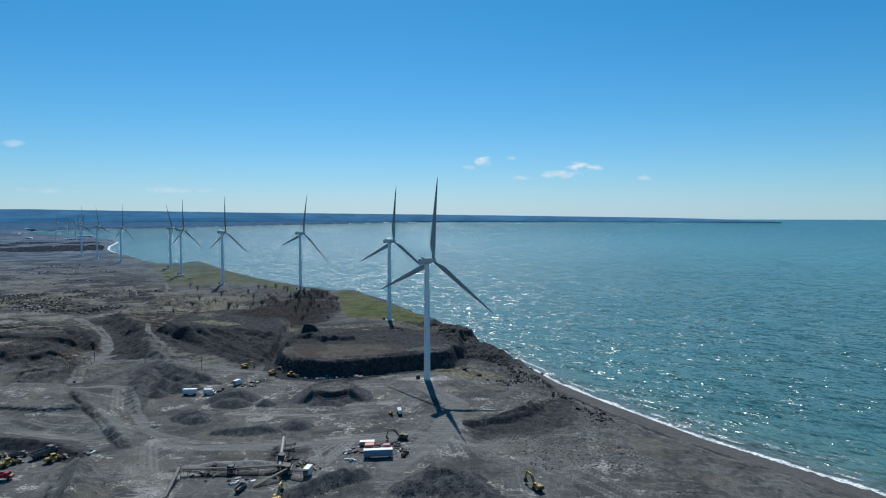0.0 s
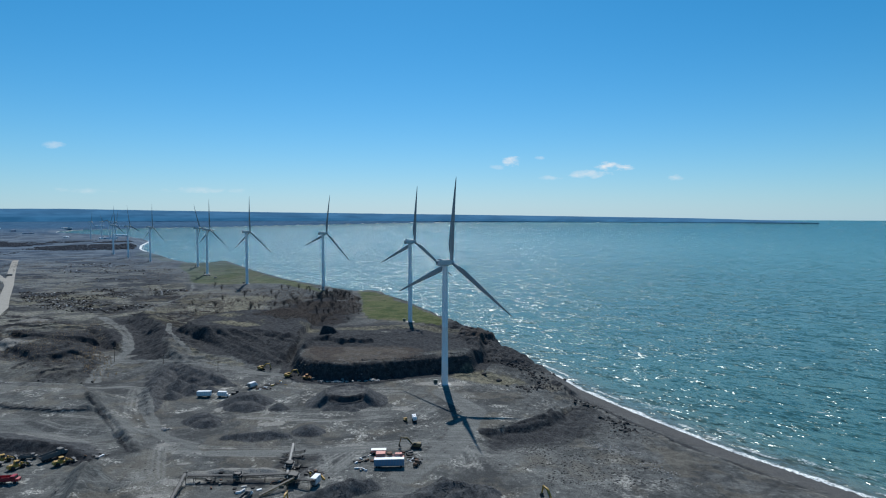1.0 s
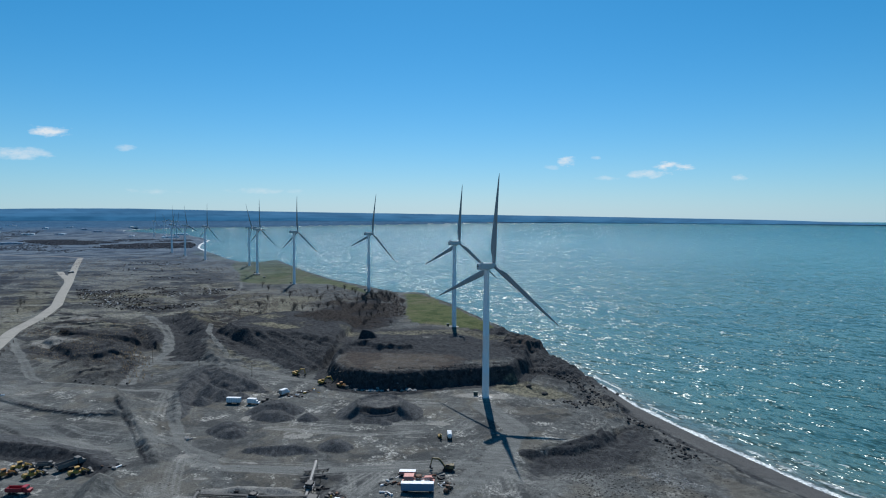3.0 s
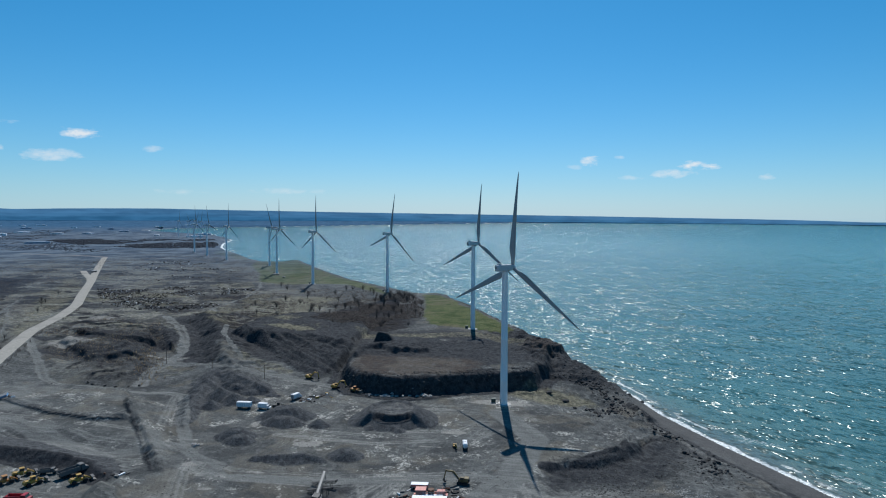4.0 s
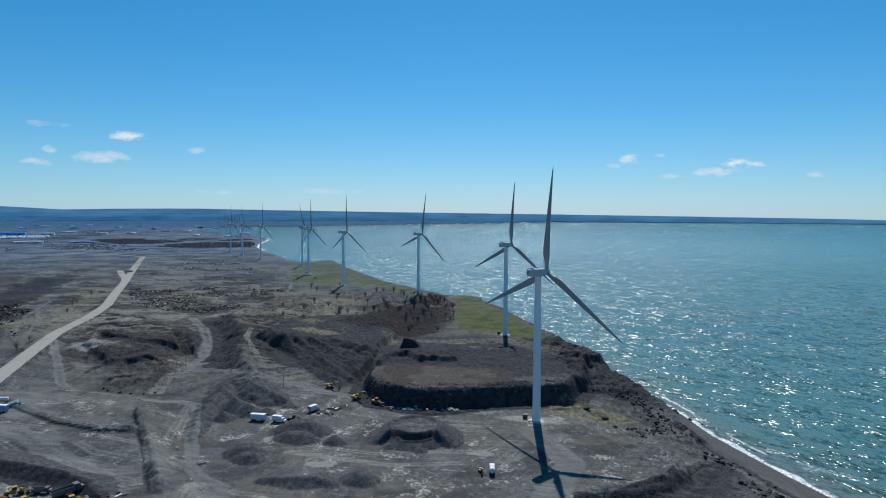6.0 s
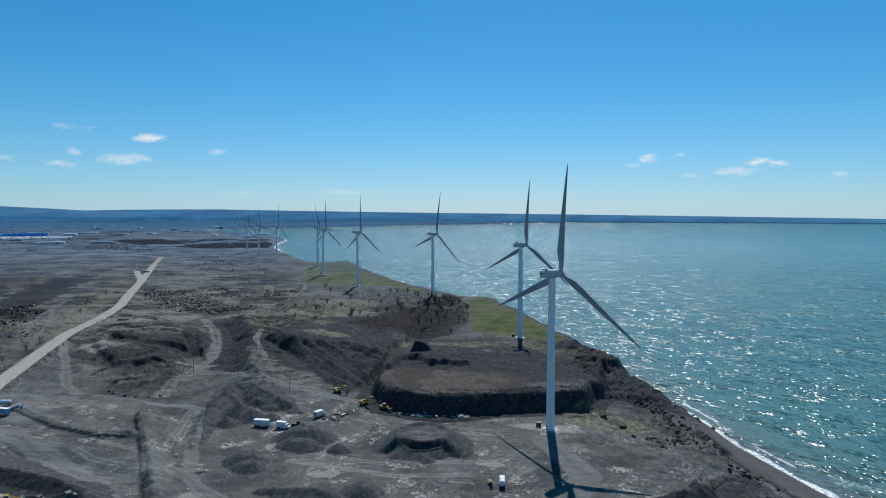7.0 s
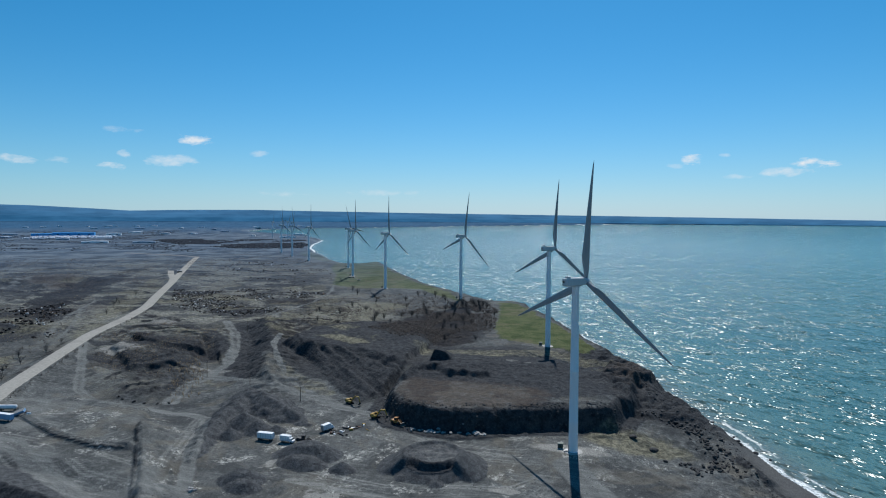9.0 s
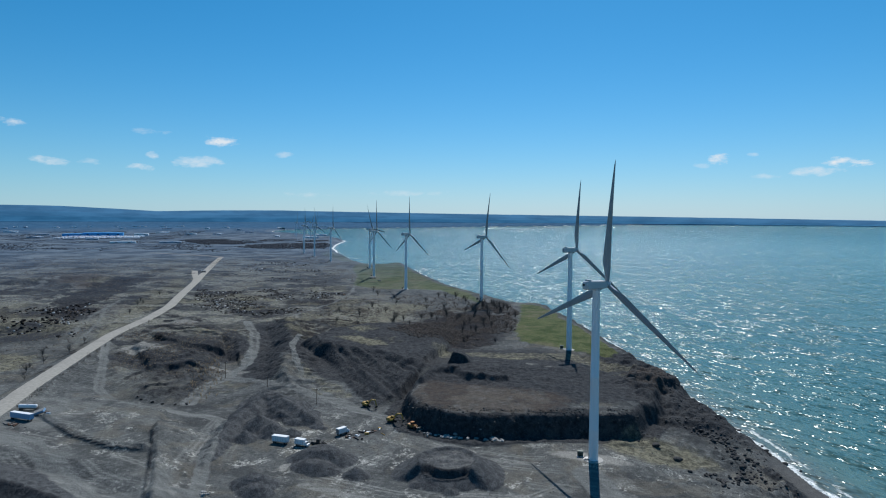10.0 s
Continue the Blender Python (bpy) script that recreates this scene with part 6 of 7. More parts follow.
def conveyor(x0, y0, h0, x1, y1, h1, label, width=1.4, mat=None, belt=None):
    """A belt conveyor from one end to the other, at heights above the ground."""
    mat = mat or DARK_METAL
    a, b = Vector((x0, y0, height(x0, y0) + h0)), Vector((x1, y1, height(x1, y1) + h1))
    root = thing("belt_conveyor", Matrix.Translation((x0, y0, height(x0, y0))), label, "conveyor", "crushing plant conveyors")
    o = Vector((x0, y0, height(x0, y0)))
    d = b - a
    ln = d.length
    turn = d.to_track_quat("X", "Z").to_matrix().to_4x4()
    at = Matrix.Translation(a - o) @ turn
    for s in (-1, 1):
        rail = Shape().box((ln, 0.12, 0.16), (ln / 2, 0, 0.1)).box((ln, 0.12, 0.16), (ln / 2, 0, -0.75))
        n = max(2, int(ln / 2.0))
        for i in range(n):
            rail.rod((ln * i / n, 0, -0.75), (ln * (i + 0.5) / n, 0, 0.1), 0.05, sides=5).rod((ln * (i + 0.5) / n, 0, 0.1), (ln * (i + 1) / n, 0, -0.75), 0.05, sides=5)
        part("truss", rail.mesh("truss", mat), root, at @ pose(0, s * width / 2, 0))
    part("belt", Shape().box((ln, width - 0.5, 0.08), (ln / 2, 0, 0.22), bevel=0.02).mesh("belt", belt or DUSTY), root, at)
    part("head_drum", Shape().rod((ln, -width / 2, 0.05), (ln, width / 2, 0.05), 0.38, sides=14).mesh("head_drum", DARK_METAL), root, at)
    n = max(1, int(ln / 9))
    for i in range(n + 1):
        f = (i + 0.35) / (n + 0.7)
        p = a.lerp(b, f) - o
        g = height(p.x + x0, p.y + y0) - o.z - 0.1
        if p.z - g > 1.0:
            side = Vector((-d.y, d.x, 0)).normalized() * width * 0.55
            for s in (-1, 1):
                part("leg", Shape().rod(p + side * s - Vector((0, 0, 0.7)), Vector((p.x, p.y, g)) + side * s * 1.3, 0.11, sides=6).mesh("leg", mat), root)
    return root


def clutter(x, y, n, span, seed, label, category="scrap heap", mats=None):
    """One low heap of mixed parts."""
    r = random.Random(seed)
    mats = mats or [DARK_METAL, RUST, BOXWHITE, BEDGREY]
    root = thing("scrap_heap", pose(x, y, height(x, y)), label, category)
    for i in range(n):
        px, py = r.gauss(0, span), r.gauss(0, span * 0.6)
        z = height(x + px, y + py) - height(x, y)
        m = mats[i % len(mats)]
        kind = r.random()
        if kind < 0.55:
            sz = (r.uniform(0.5, 2.6), r.uniform(0.4, 1.3), r.uniform(0.3, 1.1))
            part("crate", Shape().box(sz, (0, 0, sz[2] / 2 - 0.05), (r.uniform(-8, 8), r.uniform(-8, 8), 0), 0.94, 0.05).mesh("crate", m), root, pose(px, py, z, 0, 0, r.uniform(0, 180)))
        elif kind < 0.8:
            ln, rad = r.uniform(1.2, 4), r.uniform(0.12, 0.4)
            part("pipe", Shape().rod((-ln / 2, 0, rad), (ln / 2, 0, rad), rad, sides=10).mesh("pipe", m), root, pose(px, py, z, 0, 0, r.uniform(0, 180)))
        else:
            part("tyre", once(("junk_tyre",), lambda: Shape().lathe([(0.4, 0), (0.8, 0.02), (0.85, 0.25), (0.8, 0.48), (0.4, 0.5)], 14).mesh("tyre", RUBBER, True)), root, pose(px, py, z))
    return root


# parked machines by the dark bank
loader(-193.5, 258, 60, ORANGE, "orange wheel loader parked on the dark gravel yard")
loader(-193, 266, 50, YELLOW, "dusty yellow wheel loader parked beside an orange one")
loader(-181.5, 259.5, 62, YELLOW, "long yellow wheel loader parked below a dark bank")
dump_truck(-184.5, 269.5, 20, BEDGREY, BEDGREY, "dark grey flat tipper truck below the bank", 0.8)
dump_truck(-173, 270.5, 64, BEDGREY, BEDGREY, "big grey quarry dump truck with an empty bed", 1.25)
loader(-164.5, 264.5, 55, YELLOW, "yellow wheel loader beside the grey dump truck")
dump_truck(-174.5, 244.5, 8, RED, RED, "red dump truck with a dusty bed", 1.05)
clutter(-155, 273, 9, 3.0, 1, "low heap of grey steel scrap by the bank")
# excavators
excavator(49.5, 236, 100, 20, YELLOW, "yellow crawler excavator with a raised boom on the shore slope")
excavator(-9, 292, 175, 8, DULL, "grimy dark yellow crawler excavator reaching over the gravel yard")
excavator(-134, 435, 330, 15, YELLOW, "yellow crawler excavator on the ramp below the dark ridge")
excavator(-108, 415, 340, 10, YELLOW, "yellow crawler excavator beside the quarry face")
loader(-93, 409.5, 335, ORANGE, "orange wheel loader parked near white rubble")
excavator(-53, 225, 20, 70, YELLOW, "yellow crawler excavator beside the crushing plant")
# trucks and trailers in the yard
box_truck(-146.5, 368.5, 2, BOXWHITE, "white box trailer parked on gravel", 8.4, False, 2.8, BOXWHITE, "box_trailer", "trailer")
box_truck(-135.5, 369.0, 1, BOXWHITE, "white box truck parked behind a trailer", 5.2, True, 2.5)
box_truck(-124.5, 389.5, 70, BOXWHITE, "white box truck with its rear towards the yard", 5.2, True, 2.6)
loader(-126.5, 372, 10, DARK_METAL, "dark old wheel loader beside the box truck")
clutter(-117.5, 388, 16, 2.6, 2, "heap of steel parts and crates beside a white truck")
clutter(-111, 398, 12, 3.0, 3, "rusty machine parts strewn on gravel", mats=[RUST, YELLOW, BOXWHITE, DARK_METAL])
clutter(-128.5, 396, 8, 2.4, 4, "grey crates and pipes on gravel")
tanker(-13.2, 330.5, 100, BOXWHITE, "white tank truck on the gravel yard", 5.0)
excavator(-18.3, 331, 120, -190, YELLOW, "small yellow excavator parked beside a tank truck").scale = (0.55, 0.55, 0.55)
# blue container trailer with the red crusher behind it
box_truck(-18.5, 269.5, 4, BOXBLUE, "blue container trailer with a white roof beside red plant", 13.2, False, 3.0, BOXWHITE, "container_trailer", "trailer")
box_truck(-25.5, 284.5, 4, PINK, "faded pink flat container lying on gravel", 7.0, False, 1.2, BOXWHITE, "container_trailer", "trailer")


def crusher(x, y, heading, label):
    root = thing("mobile_crusher", ground_pose(x, y, heading), label, "crusher")
    part("frame", Shape().box((13.5, 2.4, 0.7), (0, 0, 1.2), bevel=0.08).box((12.5, 0.25, 0.5), (0, 1.2, 1.9)).box((12.5, 0.25, 0.5), (0, -1.2, 1.9)).mesh("frame", PINK), root)
    part("hopper", Shape().box((3.8, 3.2, 1.5), (-3.8, 0, 3.0), taper=1.0, bevel=0.06).box((4.2, 3.6, 0.2), (-3.8, 0, 3.75)).mesh("hopper", PINK), root)
    part("jaw_box", Shape().box((2.4, 2.2, 2.2), (0.2, 0, 2.6), bevel=0.15).rod((0.2, -1.5, 2.9), (0.2, 1.5, 2.9), 0.75, sides=18).mesh("jaw_box", RUST), root)
    part("engine_cover", Shape().box((3.2, 2.2, 1.6), (4.2, 0, 2.4), bevel=0.15).rod((4.8, 0.5, 3.2), (4.8, 0.5, 4.1), 0.1).mesh("engine_cover", PINK), root)
    part("walkway", Shape().box((8.0, 0.8, 0.08), (1.0, -1.8, 2.1)).box((8.0, 0.05, 0.05), (1.0, -2.15, 3.1)).box((8.0, 0.05, 0.05), (1.0, -2.15, 2.6)).mesh("walkway", BOXWHITE), root)
    for s in (-1, 1):
        for wx in (-4.6, -3.4, 4.4):
            wheel(root, wx, 1.0 * s, 0.55, 0.4)
    return root


crusher(-19.5, 277, 4, "faded red mobile crusher with hopper and engine cover")
clutter(-30.5, 276, 18, 2.8, 5, "heap of pipes and steel parts beside the crusher")
clutter(-29, 267, 7, 2.0, 6, "white scraps lying on gravel", mats=[BOXWHITE, CONCRETE])
clutter(-8.5, 278, 10, 2.0, 7, "steel parts beside the excavator", mats=[BOXWHITE, DARK_METAL, RUST])
loader(-6.5, 272, 75, RUST, "small rusty red loader beside the container trailer").scale = (0.7, 0.7, 0.7)
# crushing plant
conveyor(-98, 228, 0.6, -101, 249, 4.5, "inclined belt conveyor with dusty belt and steel legs", 1.4, DARK_METAL, BEDGREY)
conveyor(-101, 250.5, 2.6, -78, 251.5, 2.6, "long level belt conveyor over a pale spoil strip", 1.4, None, DARK_METAL)
conveyor(-80, 251.6, 2.4, -57, 253, 3.4, "rising belt conveyor feeding the screen tower", 1.4, None, DARK_METAL)
conveyor(-60, 255, 2.0, -65.5, 283, 5.0, "tall belt conveyor rising over the stockpile", 1.4, BEDGREY, CONCRETE)
conveyor(-70, 280, 1.0, -59, 279, 3.0, "short dark belt conveyor in the plant", 1.2, DARK_METAL)
conveyor(-69, 273, 1.0, -58, 272, 3.4, "short dark belt conveyor beside another", 1.2, DARK_METAL)
conveyor(-57, 250, 2.4, -46, 246, 3.8, "short belt conveyor to the loading bin", 1.4, DARK_METAL)


def screen_tower(x, y, heading, w, d, h, mat, label):
    root = thing("screen_tower", pose(x, y, height(x, y), 0, 0, heading), label, "screening plant", "crushing plant towers")
    for sx in (-1, 1):
        for sy in (-1, 1):
            part("post", Shape().rod((sx * w / 2, sy * d / 2, -0.3), (sx * w / 2, sy * d / 2, h), 0.16, sides=6).mesh("post", DARK_METAL), root)
    part("deck", Shape().box((w + 0.8, d + 0.8, 0.15), (0, 0, h * 0.5)).mesh("deck", BEDGREY), root)
    part("screen_box", Shape().box((w * 0.9, d * 0.9, h * 0.42), (0, 0, h * 0.72), (0, 9, 0), 1.1, 0.08).mesh("screen_box", mat), root)
    part("hopper", Shape().box((w * 0.8, d * 0.8, h * 0.4), (0, 0, h * 0.28), (180, 0, 0), 0.45, 0.05).mesh("hopper", BEDGREY), root)
    part("railing", Shape().box((w + 0.8, 0.05, 0.05), (0, d / 2 + 0.4, h * 0.5 + 1)).box((w + 0.8, 0.05, 0.05), (0, -d / 2 - 0.4, h * 0.5 + 1)).box((0.05, d + 0.8, 0.05), (w / 2 + 0.4, 0, h * 0.5 + 1)).box((0.05, d + 0.8, 0.05), (-w / 2 - 0.4, 0, h * 0.5 + 1)).mesh("railing", BOXWHITE), root)
    return root


screen_tower(-56, 251, 5, 3.6, 4.2, 4.6, DARK_METAL, "dark steel screening tower between belt conveyors")
screen_tower(-80, 251.5, 0, 2.4, 2.4, 4.0, DARK_METAL, "small dark steel transfer tower on the long conveyor")
screen_tower(-61, 262, 8, 2.6, 4.0, 4.4, DARK_METAL, "grey steel screening box under the tall conveyor")
box_truck(-46.5, 250, 80, BOXWHITE, "white and yellow power unit trailer by the plant", 5.0, False, 2.8, BOXWHITE, "generator_trailer", "trailer")
clutter(-47, 258, 12, 2.4, 8, "dark machine parts heaped by the power unit", mats=[DARK_METAL, RUST, YELLOW])
clutter(-58, 266, 12, 3.0, 9, "black belts and steel parts under the conveyor", mats=[DARK_METAL, RUBBER])
dump_truck(-70.5, 236, 80, BOXWHITE, BEDGREY, "small dusty pick-up tipper on the spoil strip", 0.8)
for cx, cy, n, span, sd, words in ((-62, 250, 16, 3.2, 21, "black rubber and steel parts under the screening tower"), (-90, 250, 12, 4.0, 22, "dark spilled rubble and plates below the long conveyor"),
                                   (-52, 262, 12, 2.2, 23, "steel frames and rollers heaped beside the conveyor"), (-74, 244, 8, 3.0, 24, "pale concrete slabs and pipes on the spoil strip"),
                                   (-25, 283, 8, 2.4, 25, "white drums and crates behind the red crusher"), (-12, 284, 8, 2.0, 26, "rusty steel scrap near the excavator")):
    clutter(cx, cy, n, span, sd, words, mats=[BOXWHITE, CONCRETE, RUST] if sd in (24, 25) else [DARK_METAL, RUBBER, BEDGREY, DARK_METAL, RUST])
conveyor(-66, 238, 0.5, -55, 248, 3.6, "short ochre feed conveyor rising to the tower", 1.2, DULL, BEDGREY)
# trailers on the shoulder of the haul road
box_truck(-290, 341, 3, PALEBLUE, "pale blue box trailer beside the haul road", 14.0, False, 2.9, BOXWHITE, "box_trailer", "trailer")
tanker(-303, 353.5, 25, BOXWHITE, "white tank trailer parked behind a blue trailer", 9.0, False)
box_truck(-289, 351, 20, PALEBLUE, "pale blue flat trailer with pallets beside the road", 6.0, False, 1.4, CONCRETE, "box_trailer", "trailer")
clutter(-287, 334, 14, 4.0, 10, "dark scrap strewn before the blue trailer", mats=[DARK_METAL, RUST, BEDGREY])
clutter(-281, 350, 7, 2.2, 11, "grey pallets and scrap by the trailers")
# transformers beside the towers


def transformer(x, y, z, label):
    root = thing("transformer", pose(x, y, z, 0, 0, 12), label, "transformer", "turbine transformers")
    part("pad", Shape().box((3.4, 3.0, 0.3), (0, 0, 0.05), bevel=0.04).mesh("pad", CONCRETE), root)
    part("cabinet", Shape().box((2.6, 1.5, 2.2), (0, 0.2, 1.3), bevel=0.06).mesh("cabinet", GREEN_BOX), root)
    part("roof", Shape().box((2.8, 1.7, 0.12), (0, 0.2, 2.45), bevel=0.03).mesh("roof", GREEN_BOX), root)
    part("cooling_fins", Shape().box((0.06, 0.6, 1.5), (-0.9, -0.85, 1.2)).box((0.06, 0.6, 1.5), (-0.5, -0.85, 1.2)).box((0.06, 0.6, 1.5), (-0.1, -0.85, 1.2)).box((0.06, 0.6, 1.5), (0.3, -0.85, 1.2)).box((0.06, 0.6, 1.5), (0.7, -0.85, 1.2)).mesh("cooling_fins", GREEN_BOX), root)


for i, (tx, ty, tz) in enumerate(PADS):
    transformer(tx - 6.2, ty + 2.4, height(tx - 6.2, ty + 2.4), "green-grey transformer cabinet on a pad beside the tower")

# utility poles


def pole(x, y, h, label):
    root = thing("utility_pole", pose(x, y, height(x, y) - 0.3, 0.8, 1.2, 0), label, "utility pole", "quarry utility poles")
    part("post", once(("pole", h), lambda: Shape().rod((0, 0, 0), (0, 0, h), 0.19, 0.13, 9).mesh("post", WOOD)), root)
    part("crossarm", once("arm", lambda: Shape().box((2.4, 0.12, 0.14), (0, 0.16, 0)).mesh("crossarm", WOOD)), root, pose(0, 0, h - 0.7))
    for dx in (-1.0, 0.0, 1.0):
        part("insulator", once("ins", lambda: Shape().lathe([(0.05, 0), (0.09, 0.05), (0.05, 0.1), (0.09, 0.15), (0.03, 0.22)], 8).mesh("insulator", BOXWHITE)), root, pose(dx, 0.16, h - 0.63))


POLES = [(-162.5, 426.5, 9.5), (-214, 449, 8.0), (-262, 466, 12.0), (-330, 605, 10)]
for px, py, ph in POLES:
    pole(px, py, ph, "weathered wooden utility pole with one crossarm")

# boulders
ROCKS = [("boulder", *stone(50 + i, 2)) for i in range(7)]


def rock_mesh(i, mat):
    def make():
        _, co, fc = ROCKS[i]
        me = bpy.data.meshes.new("boulder")
        me.from_pydata([tuple(v) for v in co], [], [tuple(f) for f in fc])
        me.materials.append(mat)
        return me
    return once(("rock", i, mat.name), make)


def boulder(x, y, size, mat=None, label="dark weathered slag boulder on the shore slope", group="shore boulders"):
    mat = mat or DARK_ROCK
    ob = new("boulder", rock_mesh(int(rng.integers(7)), mat))
    ob.matrix_world = Matrix.Translation((x, y, height(x, y) + size * 0.22)) @ pose(0, 0, 0, rng.uniform(-15, 15), rng.uniform(-15, 15), rng.uniform(0, 360)) @ Matrix.Diagonal((size, size * rng.uniform(0.75, 1.1), size * rng.uniform(0.7, 1.0), 1))
    return tagged(ob, label, "boulder", group)


for line, n, jit, lo, hi in (([(29, 475), (47, 466), (58, 455), (64, 440), (66, 424)], 60, 3.0, 1.3, 3.2), ([(66, 424), (58, 408), (43, 411)], 34, 2.2, 1.2, 3.0),
                             ([(62, 450), (70, 430), (72, 412)], 30, 4.0, 1.2, 2.8), ([(86, 398), (93, 378)], 12, 3.0, 1.8, 3.6), ([(97, 366), (102, 350), (100, 330)], 42, 3.5, 1.2, 3.0),
                             ([(80, 460), (64, 498), (50, 535)], 30, 3.0, 1.2, 3.4)):
    lo, hi = lo * 0.75, hi * 0.78
    for i in range(int(n * 1.3)):
        f = rng.random() * (len(line) - 1.001)
        p, q, t = line[int(f)], line[int(f) + 1], f % 1
        boulder(p[0] + (q[0] - p[0]) * t + rng.normal(0, jit), p[1] + (q[1] - p[1]) * t + rng.normal(0, jit), rng.uniform(lo, hi))
boulder(26.1, 432.3, 4.2, None, "lone dark boulder on the turbine meadow", "meadow boulders")
boulder(36.5, 422, 4.2, None, "lone dark boulder with dry weeds on the meadow", "meadow boulders")
for bx, by, bs in ((86.2, 459, 3.0), (92, 452, 1.6), (70, 505, 2.2), (79, 482, 1.8)):
    ob = boulder(bx, by, bs, None, "wet dark rock in the shallow surf", "surf rocks")
    ob.matrix_world.translation.z = 0.2
for cx, cy, n, sp in ((-71, 404.5, 26, 4.5), (-50, 408, 18, 4.0), (-82, 404, 8, 3.0)):
    for i in range(n):
        boulder(cx + rng.normal(0, sp), cy + rng.normal(0, 1.1), rng.uniform(1.1, 2.7), PALE_ROCK, "pale concrete rubble block below the quarry face", "concrete rubble")
for i in range(7):
    boulder(-140 + rng.normal(0, 2.0), 310 + rng.normal(0, 1.3), rng.uniform(1.0, 2.0), PALE_ROCK, "pale broken concrete slab beside the track", "track rubble")
for bx, by in ((-281, 408), (-276, 406), (-266, 405), (-258, 405), (-250, 407), (-244, 410)):
    boulder(bx, by, 2.0, None, "dark boulder along the edge of the haul loop", "loop boulders")
# bare trees
def tree(x, y, h, seed):
    root = thing("bare_tree", pose(x, y, height(x, y) - 0.1), "leafless tree with thin brown limbs among brush", "tree", "bare trees on the bluff")
    v = seed % 4

    def trunk():
        r = random.Random(v)
        s = Shape()
        p, rad = Vector((0, 0, 0)), 0.032
        for k in range(5):
            q = p + Vector((r.uniform(-.03, .03), r.uniform(-.03, .03), 0.17))
            s.rod(p, q, rad, rad * 0.78, 6)
            if k:
                e = q + Vector((r.uniform(-.25, .25), r.uniform(-.25, .25), r.uniform(.12, .25)))
                s.rod(q, e, rad * 0.6, rad * 0.15, 5)
            p, rad = q, rad * 0.78
        return s.mesh("trunk", TWIGS)

    def crown():
        co, fc = twiggy(80 + v, 26, 0.017, 0.95, 3)
        me = bpy.data.meshes.new("crown")
        co = co * np.array((0.72, 0.72, 0.72)) + np.array((0, 0, 0.28))
        me.from_pydata([tuple(c) for c in co], [], [tuple(int(i) for i in f) for f in fc])
        me.materials.append(TWIGS)
        return me
    part("trunk", once(("trunk", v), trunk), root)
    part("crown", once(("crown", v), crown), root)
    root.scale = (h, h, h)


for i, (x, y) in enumerate([(-176, 806), (-170, 800), (-163, 812), (-158, 804), (-180, 818), (-168, 824), (-150, 790), (-185, 795), (-150, 745), (-178, 720), (-160, 690), (-205, 760), (-140, 665),
                            (-215, 850), (-232, 870), (-250, 880), (-262, 840), (-285, 800), (-300, 765), (-270, 740), (-318, 720), (-240, 700), (-260, 880), (-310, 850), (-345, 870), (-370, 905),
                            (-172, 830), (-160, 822), (-152, 812), (-190, 840), (-182, 832), (-144, 800), (-166, 792), (-196, 812), (-205, 830), (-222, 800), (-188, 780), (-172, 764), (-196, 738), (-150, 720), (-218, 720)]):
    tree(x, y, 7.5 + 3.5 * ((i * 37) % 10) / 10, i)
_grow = random.Random(31)
for i in range(64):
    x, y = _grow.uniform(-300, -108), _grow.uniform(600, 850)
    if bool(inside(np.array([x]), np.array([y]), BRUSH_RING)[0]) or (i % 3 == 0 and bool(inside(np.array([x]), np.array([y]), DRY_RING)[0])):
        tree(x, y, _grow.uniform(4.5, 9.0), i + 2)
for i, (x, y) in enumerate([(-402, 425), (-396, 418), (-408, 440), (-420, 470), (-440, 500), (-430, 455), (-560, 668), (-575, 690), (-590, 700), (-520, 620), (-372, 400), (-620, 760)]):
    tree(x, y, 5.5 + 3 * ((i * 53) % 10) / 10, i + 1)

# ---- far town, works and fields ----
# far claddings, the haze of distance mixed into their colours
HAZY_WHITE = plain("far_white_cladding", (0.74, 0.80, 0.86), 0.7, wear=0.1, scale=0.02)
HAZY_BLUE = plain("far_blue_cladding", (0.07, 0.42, 0.85), 0.6, wear=0.1, scale=0.02)
HAZY_GREY = plain("far_grey_cladding", (0.36, 0.44, 0.54), 0.7, wear=0.2, scale=0.02)
HAZY_DARK = plain("far_dark_glazing", (0.03, 0.05, 0.09), 0.5, wear=0.1, scale=0.02)


def shed(x, y, length, depth, h, turn, mat, label):
    """A far building, given where it stands in the real landscape."""
    px, py = drawn_in(x, y)
    k = math.hypot(px - C0[0], py - C0[1]) / math.hypot(x - C0[0], y - C0[1])
    root = thing("warehouse", pose(px, py, height(px, py) - 0.5, 0, 0, turn) @ Matrix.Diagonal((k, k, k, 1)), label, "building", "far buildings")
    part("wall", Shape().box((length, depth, h), (0, 0, h / 2)).mesh("wall", mat), root)
    part("roof", Shape().prism([(-length / 2 - 0.8, h), (length / 2 + 0.8, h), (length / 2 + 0.8, h + 0.7), (0, h + 2.2), (-length / 2 - 0.8, h + 0.7)], -depth / 2 - 0.8, depth / 2 + 0.8).mesh("roof", mat), root)
    n = max(2, int(length / 40))
    for i in range(n):
        part("window", once(("fw", round(h)), lambda: Shape().box((9, 0.4, h * 0.3), (0, 0, h * 0.45)).mesh("window", HAZY_DARK)), root, pose(-length / 2 + (i + 0.5) * length / n, -depth / 2 - 0.1, 0))
    return root


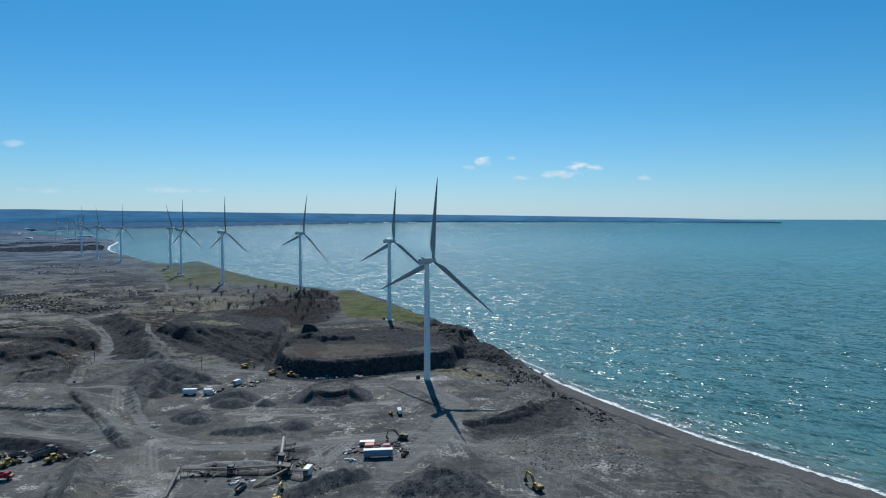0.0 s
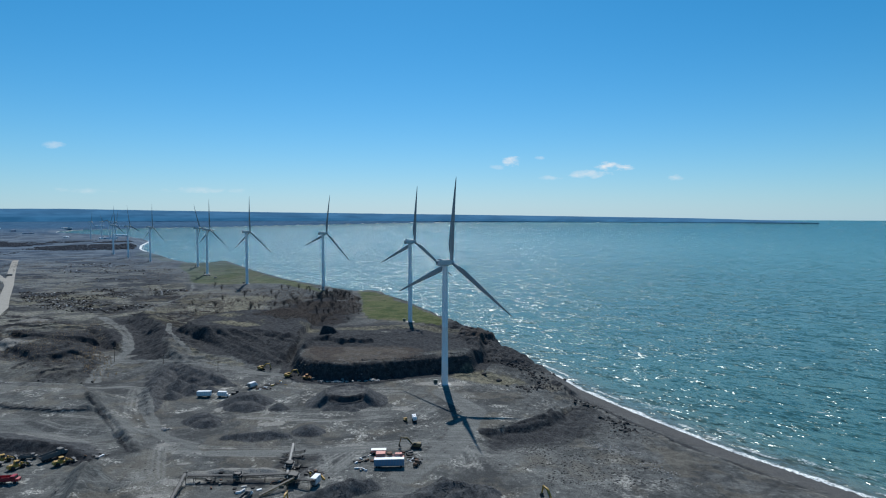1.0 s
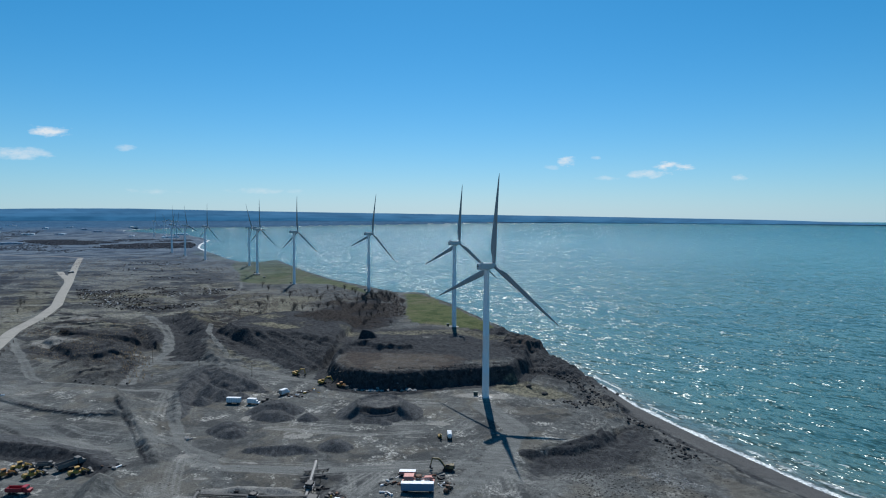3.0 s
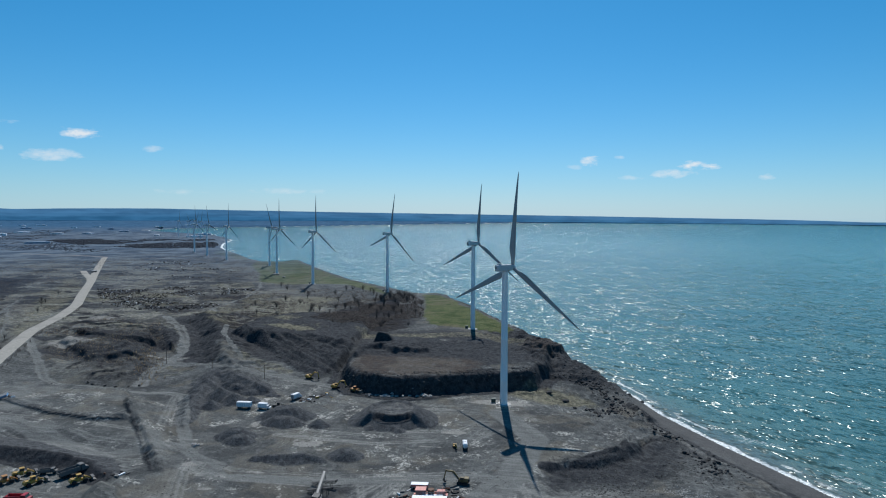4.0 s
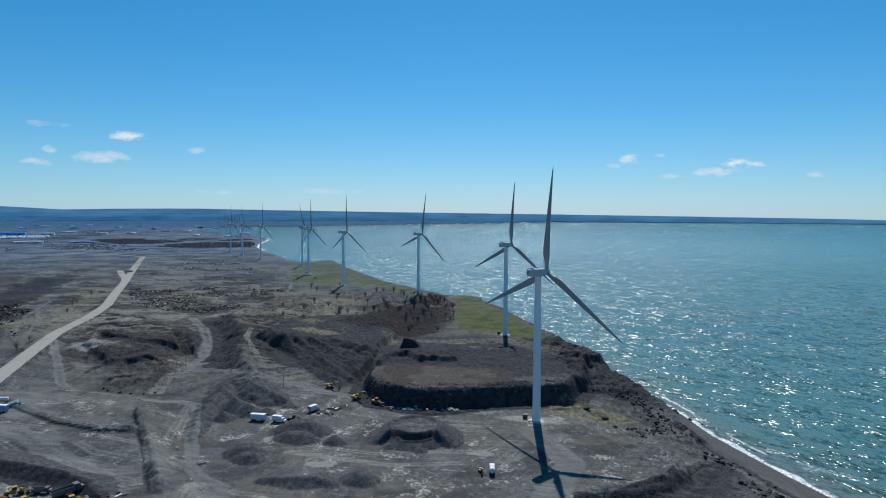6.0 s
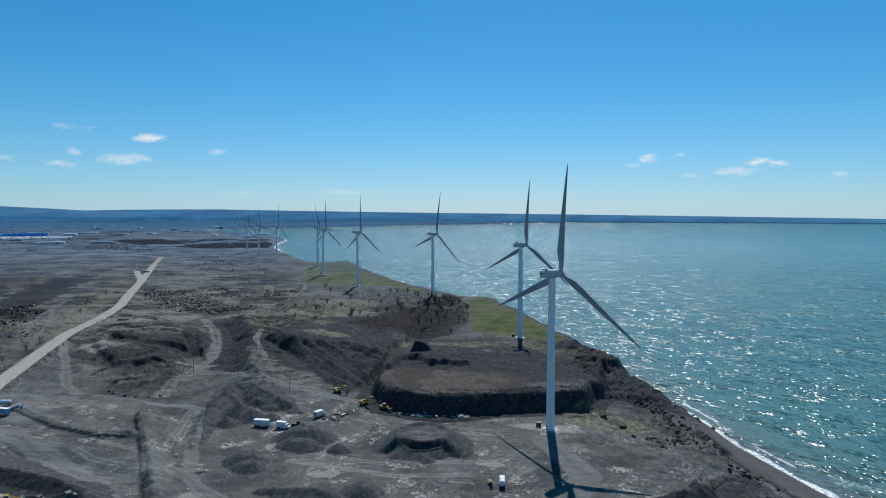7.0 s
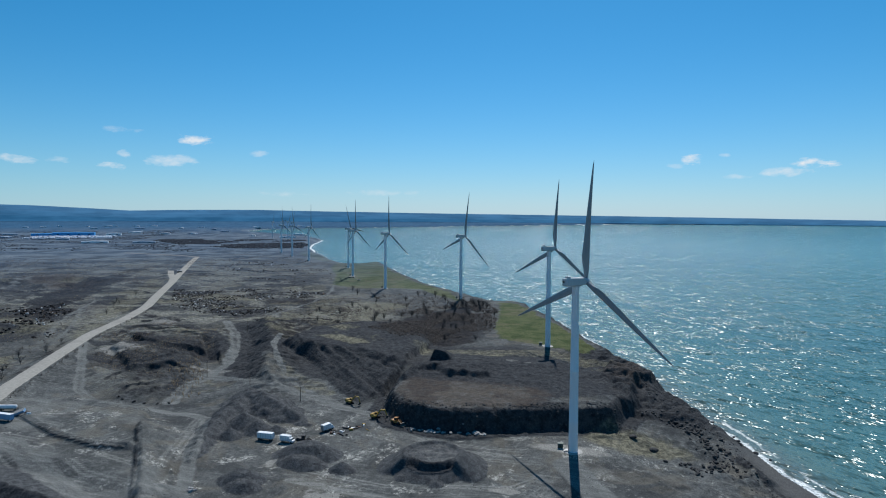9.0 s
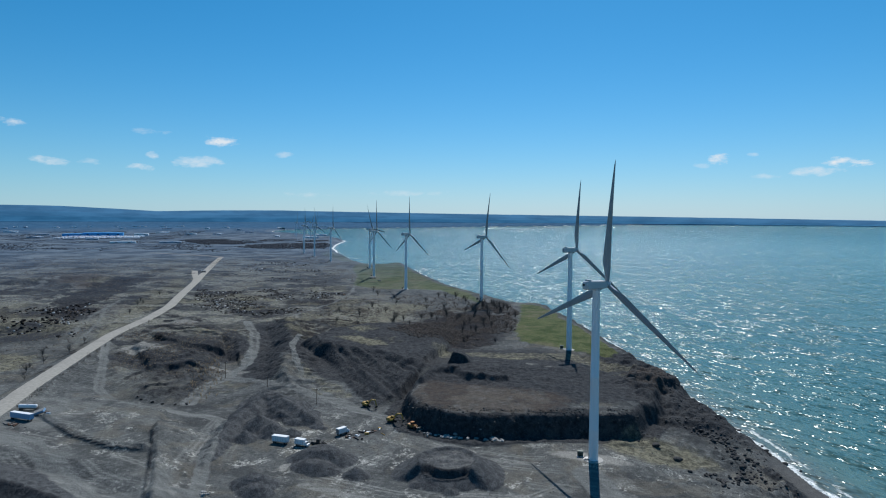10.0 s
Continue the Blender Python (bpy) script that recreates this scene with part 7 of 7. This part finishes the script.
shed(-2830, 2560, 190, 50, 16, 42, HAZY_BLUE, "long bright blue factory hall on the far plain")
shed(-2930, 2470, 110, 40, 11, 42, HAZY_BLUE, "lower blue factory wing on the far plain")
shed(-2700, 2690, 70, 40, 10, 40, HAZY_WHITE, "pale cream shed beside the blue factory")
shed(-1990, 1930, 90, 24, 7, 42, HAZY_WHITE, "long low white shed near a green field")
shed(-1830, 2010, 80, 18, 6, 40, HAZY_GREY, "long low grey shed near a green field")
shed(-1740, 1120, 34, 14, 8, 30, HAZY_WHITE, "small white building by a far lane")
r5 = random.Random(5)
for i in range(46):
    az, d = radians(r5.uniform(-56, -22)), r5.uniform(3000, 6800)
    if d > 4300 and az > radians(-26):
        continue
    x, y = C0[0] + math.sin(az) * d, C0[1] + math.cos(az) * d
    if float(along(np.array([x]), np.array([y]), SHORE)[1][0]) < 0:
        continue
    shed(x, y, r5.uniform(24, 80), r5.uniform(16, 34), r5.uniform(4, 8), r5.uniform(20, 60), (HAZY_WHITE, HAZY_WHITE, HAZY_GREY)[i % 3], ("far white warehouse on the hazy plain", "far white industrial shed on the hazy plain", "far grey industrial shed on the hazy plain")[i % 3])


def car_bits():
    s = Shape().box((4.6, 1.9, 0.8), (0, 0, 0.7), bevel=0.1).box((2.4, 1.7, 0.6), (-0.2, 0, 1.4), taper=0.85)
    bmesh.ops.triangulate(s.bm, faces=s.bm.faces)
    s.bm.verts.index_update()
    out = np.array([tuple(v.co) for v in s.bm.verts]), np.array([[v.index for v in f.verts] for f in s.bm.faces])
    s.bm.free()
    return out


def far_cars():
    m = Nodes("far_parked_cars", 0.4, 0, 0.5)
    m.set("Base Color", m.mix(m.step(m.isle(), 0.25, 0.3), (0.10, 0.14, 0.2), (0.66, 0.72, 0.80)))
    spots = []
    g = np.random.default_rng(55)
    for row in range(26):
        for i in range(42):
            if g.random() < 0.4:
                continue
            u, v = -180 + i * 8.5, row * 12
            x, y = -2480 + u * 0.74 - v * 0.66, 2230 + u * 0.67 + v * 0.74
            x, y = drawn_in(x, y)
            spots.append((0, x, y, height(x, y), 2.4, g.uniform(0, 6.28), 1.3))
    scatter("parked_cars", [car_bits()], spots, m.mat, "rows of small pale parked cars by the far factory", "cars")


far_cars()
# small things on the meadow
box_truck(-452, 1064, 20, CONCRETE, "low pale flat trailer on the far meadow", 10, False, 1.3, CONCRETE, "flat_trailer", "trailer")
box_truck(-428, 1042, 35, CONCRETE, "small pale trailer on the far meadow", 5, False, 1.3, CONCRETE, "flat_trailer", "trailer")
box_truck(-797, 1040, 60, BEDGREY, "grey gate cabin beside the haul road fork", 9, False, 2.6, BOXWHITE, "gate_cabin", "cabin")
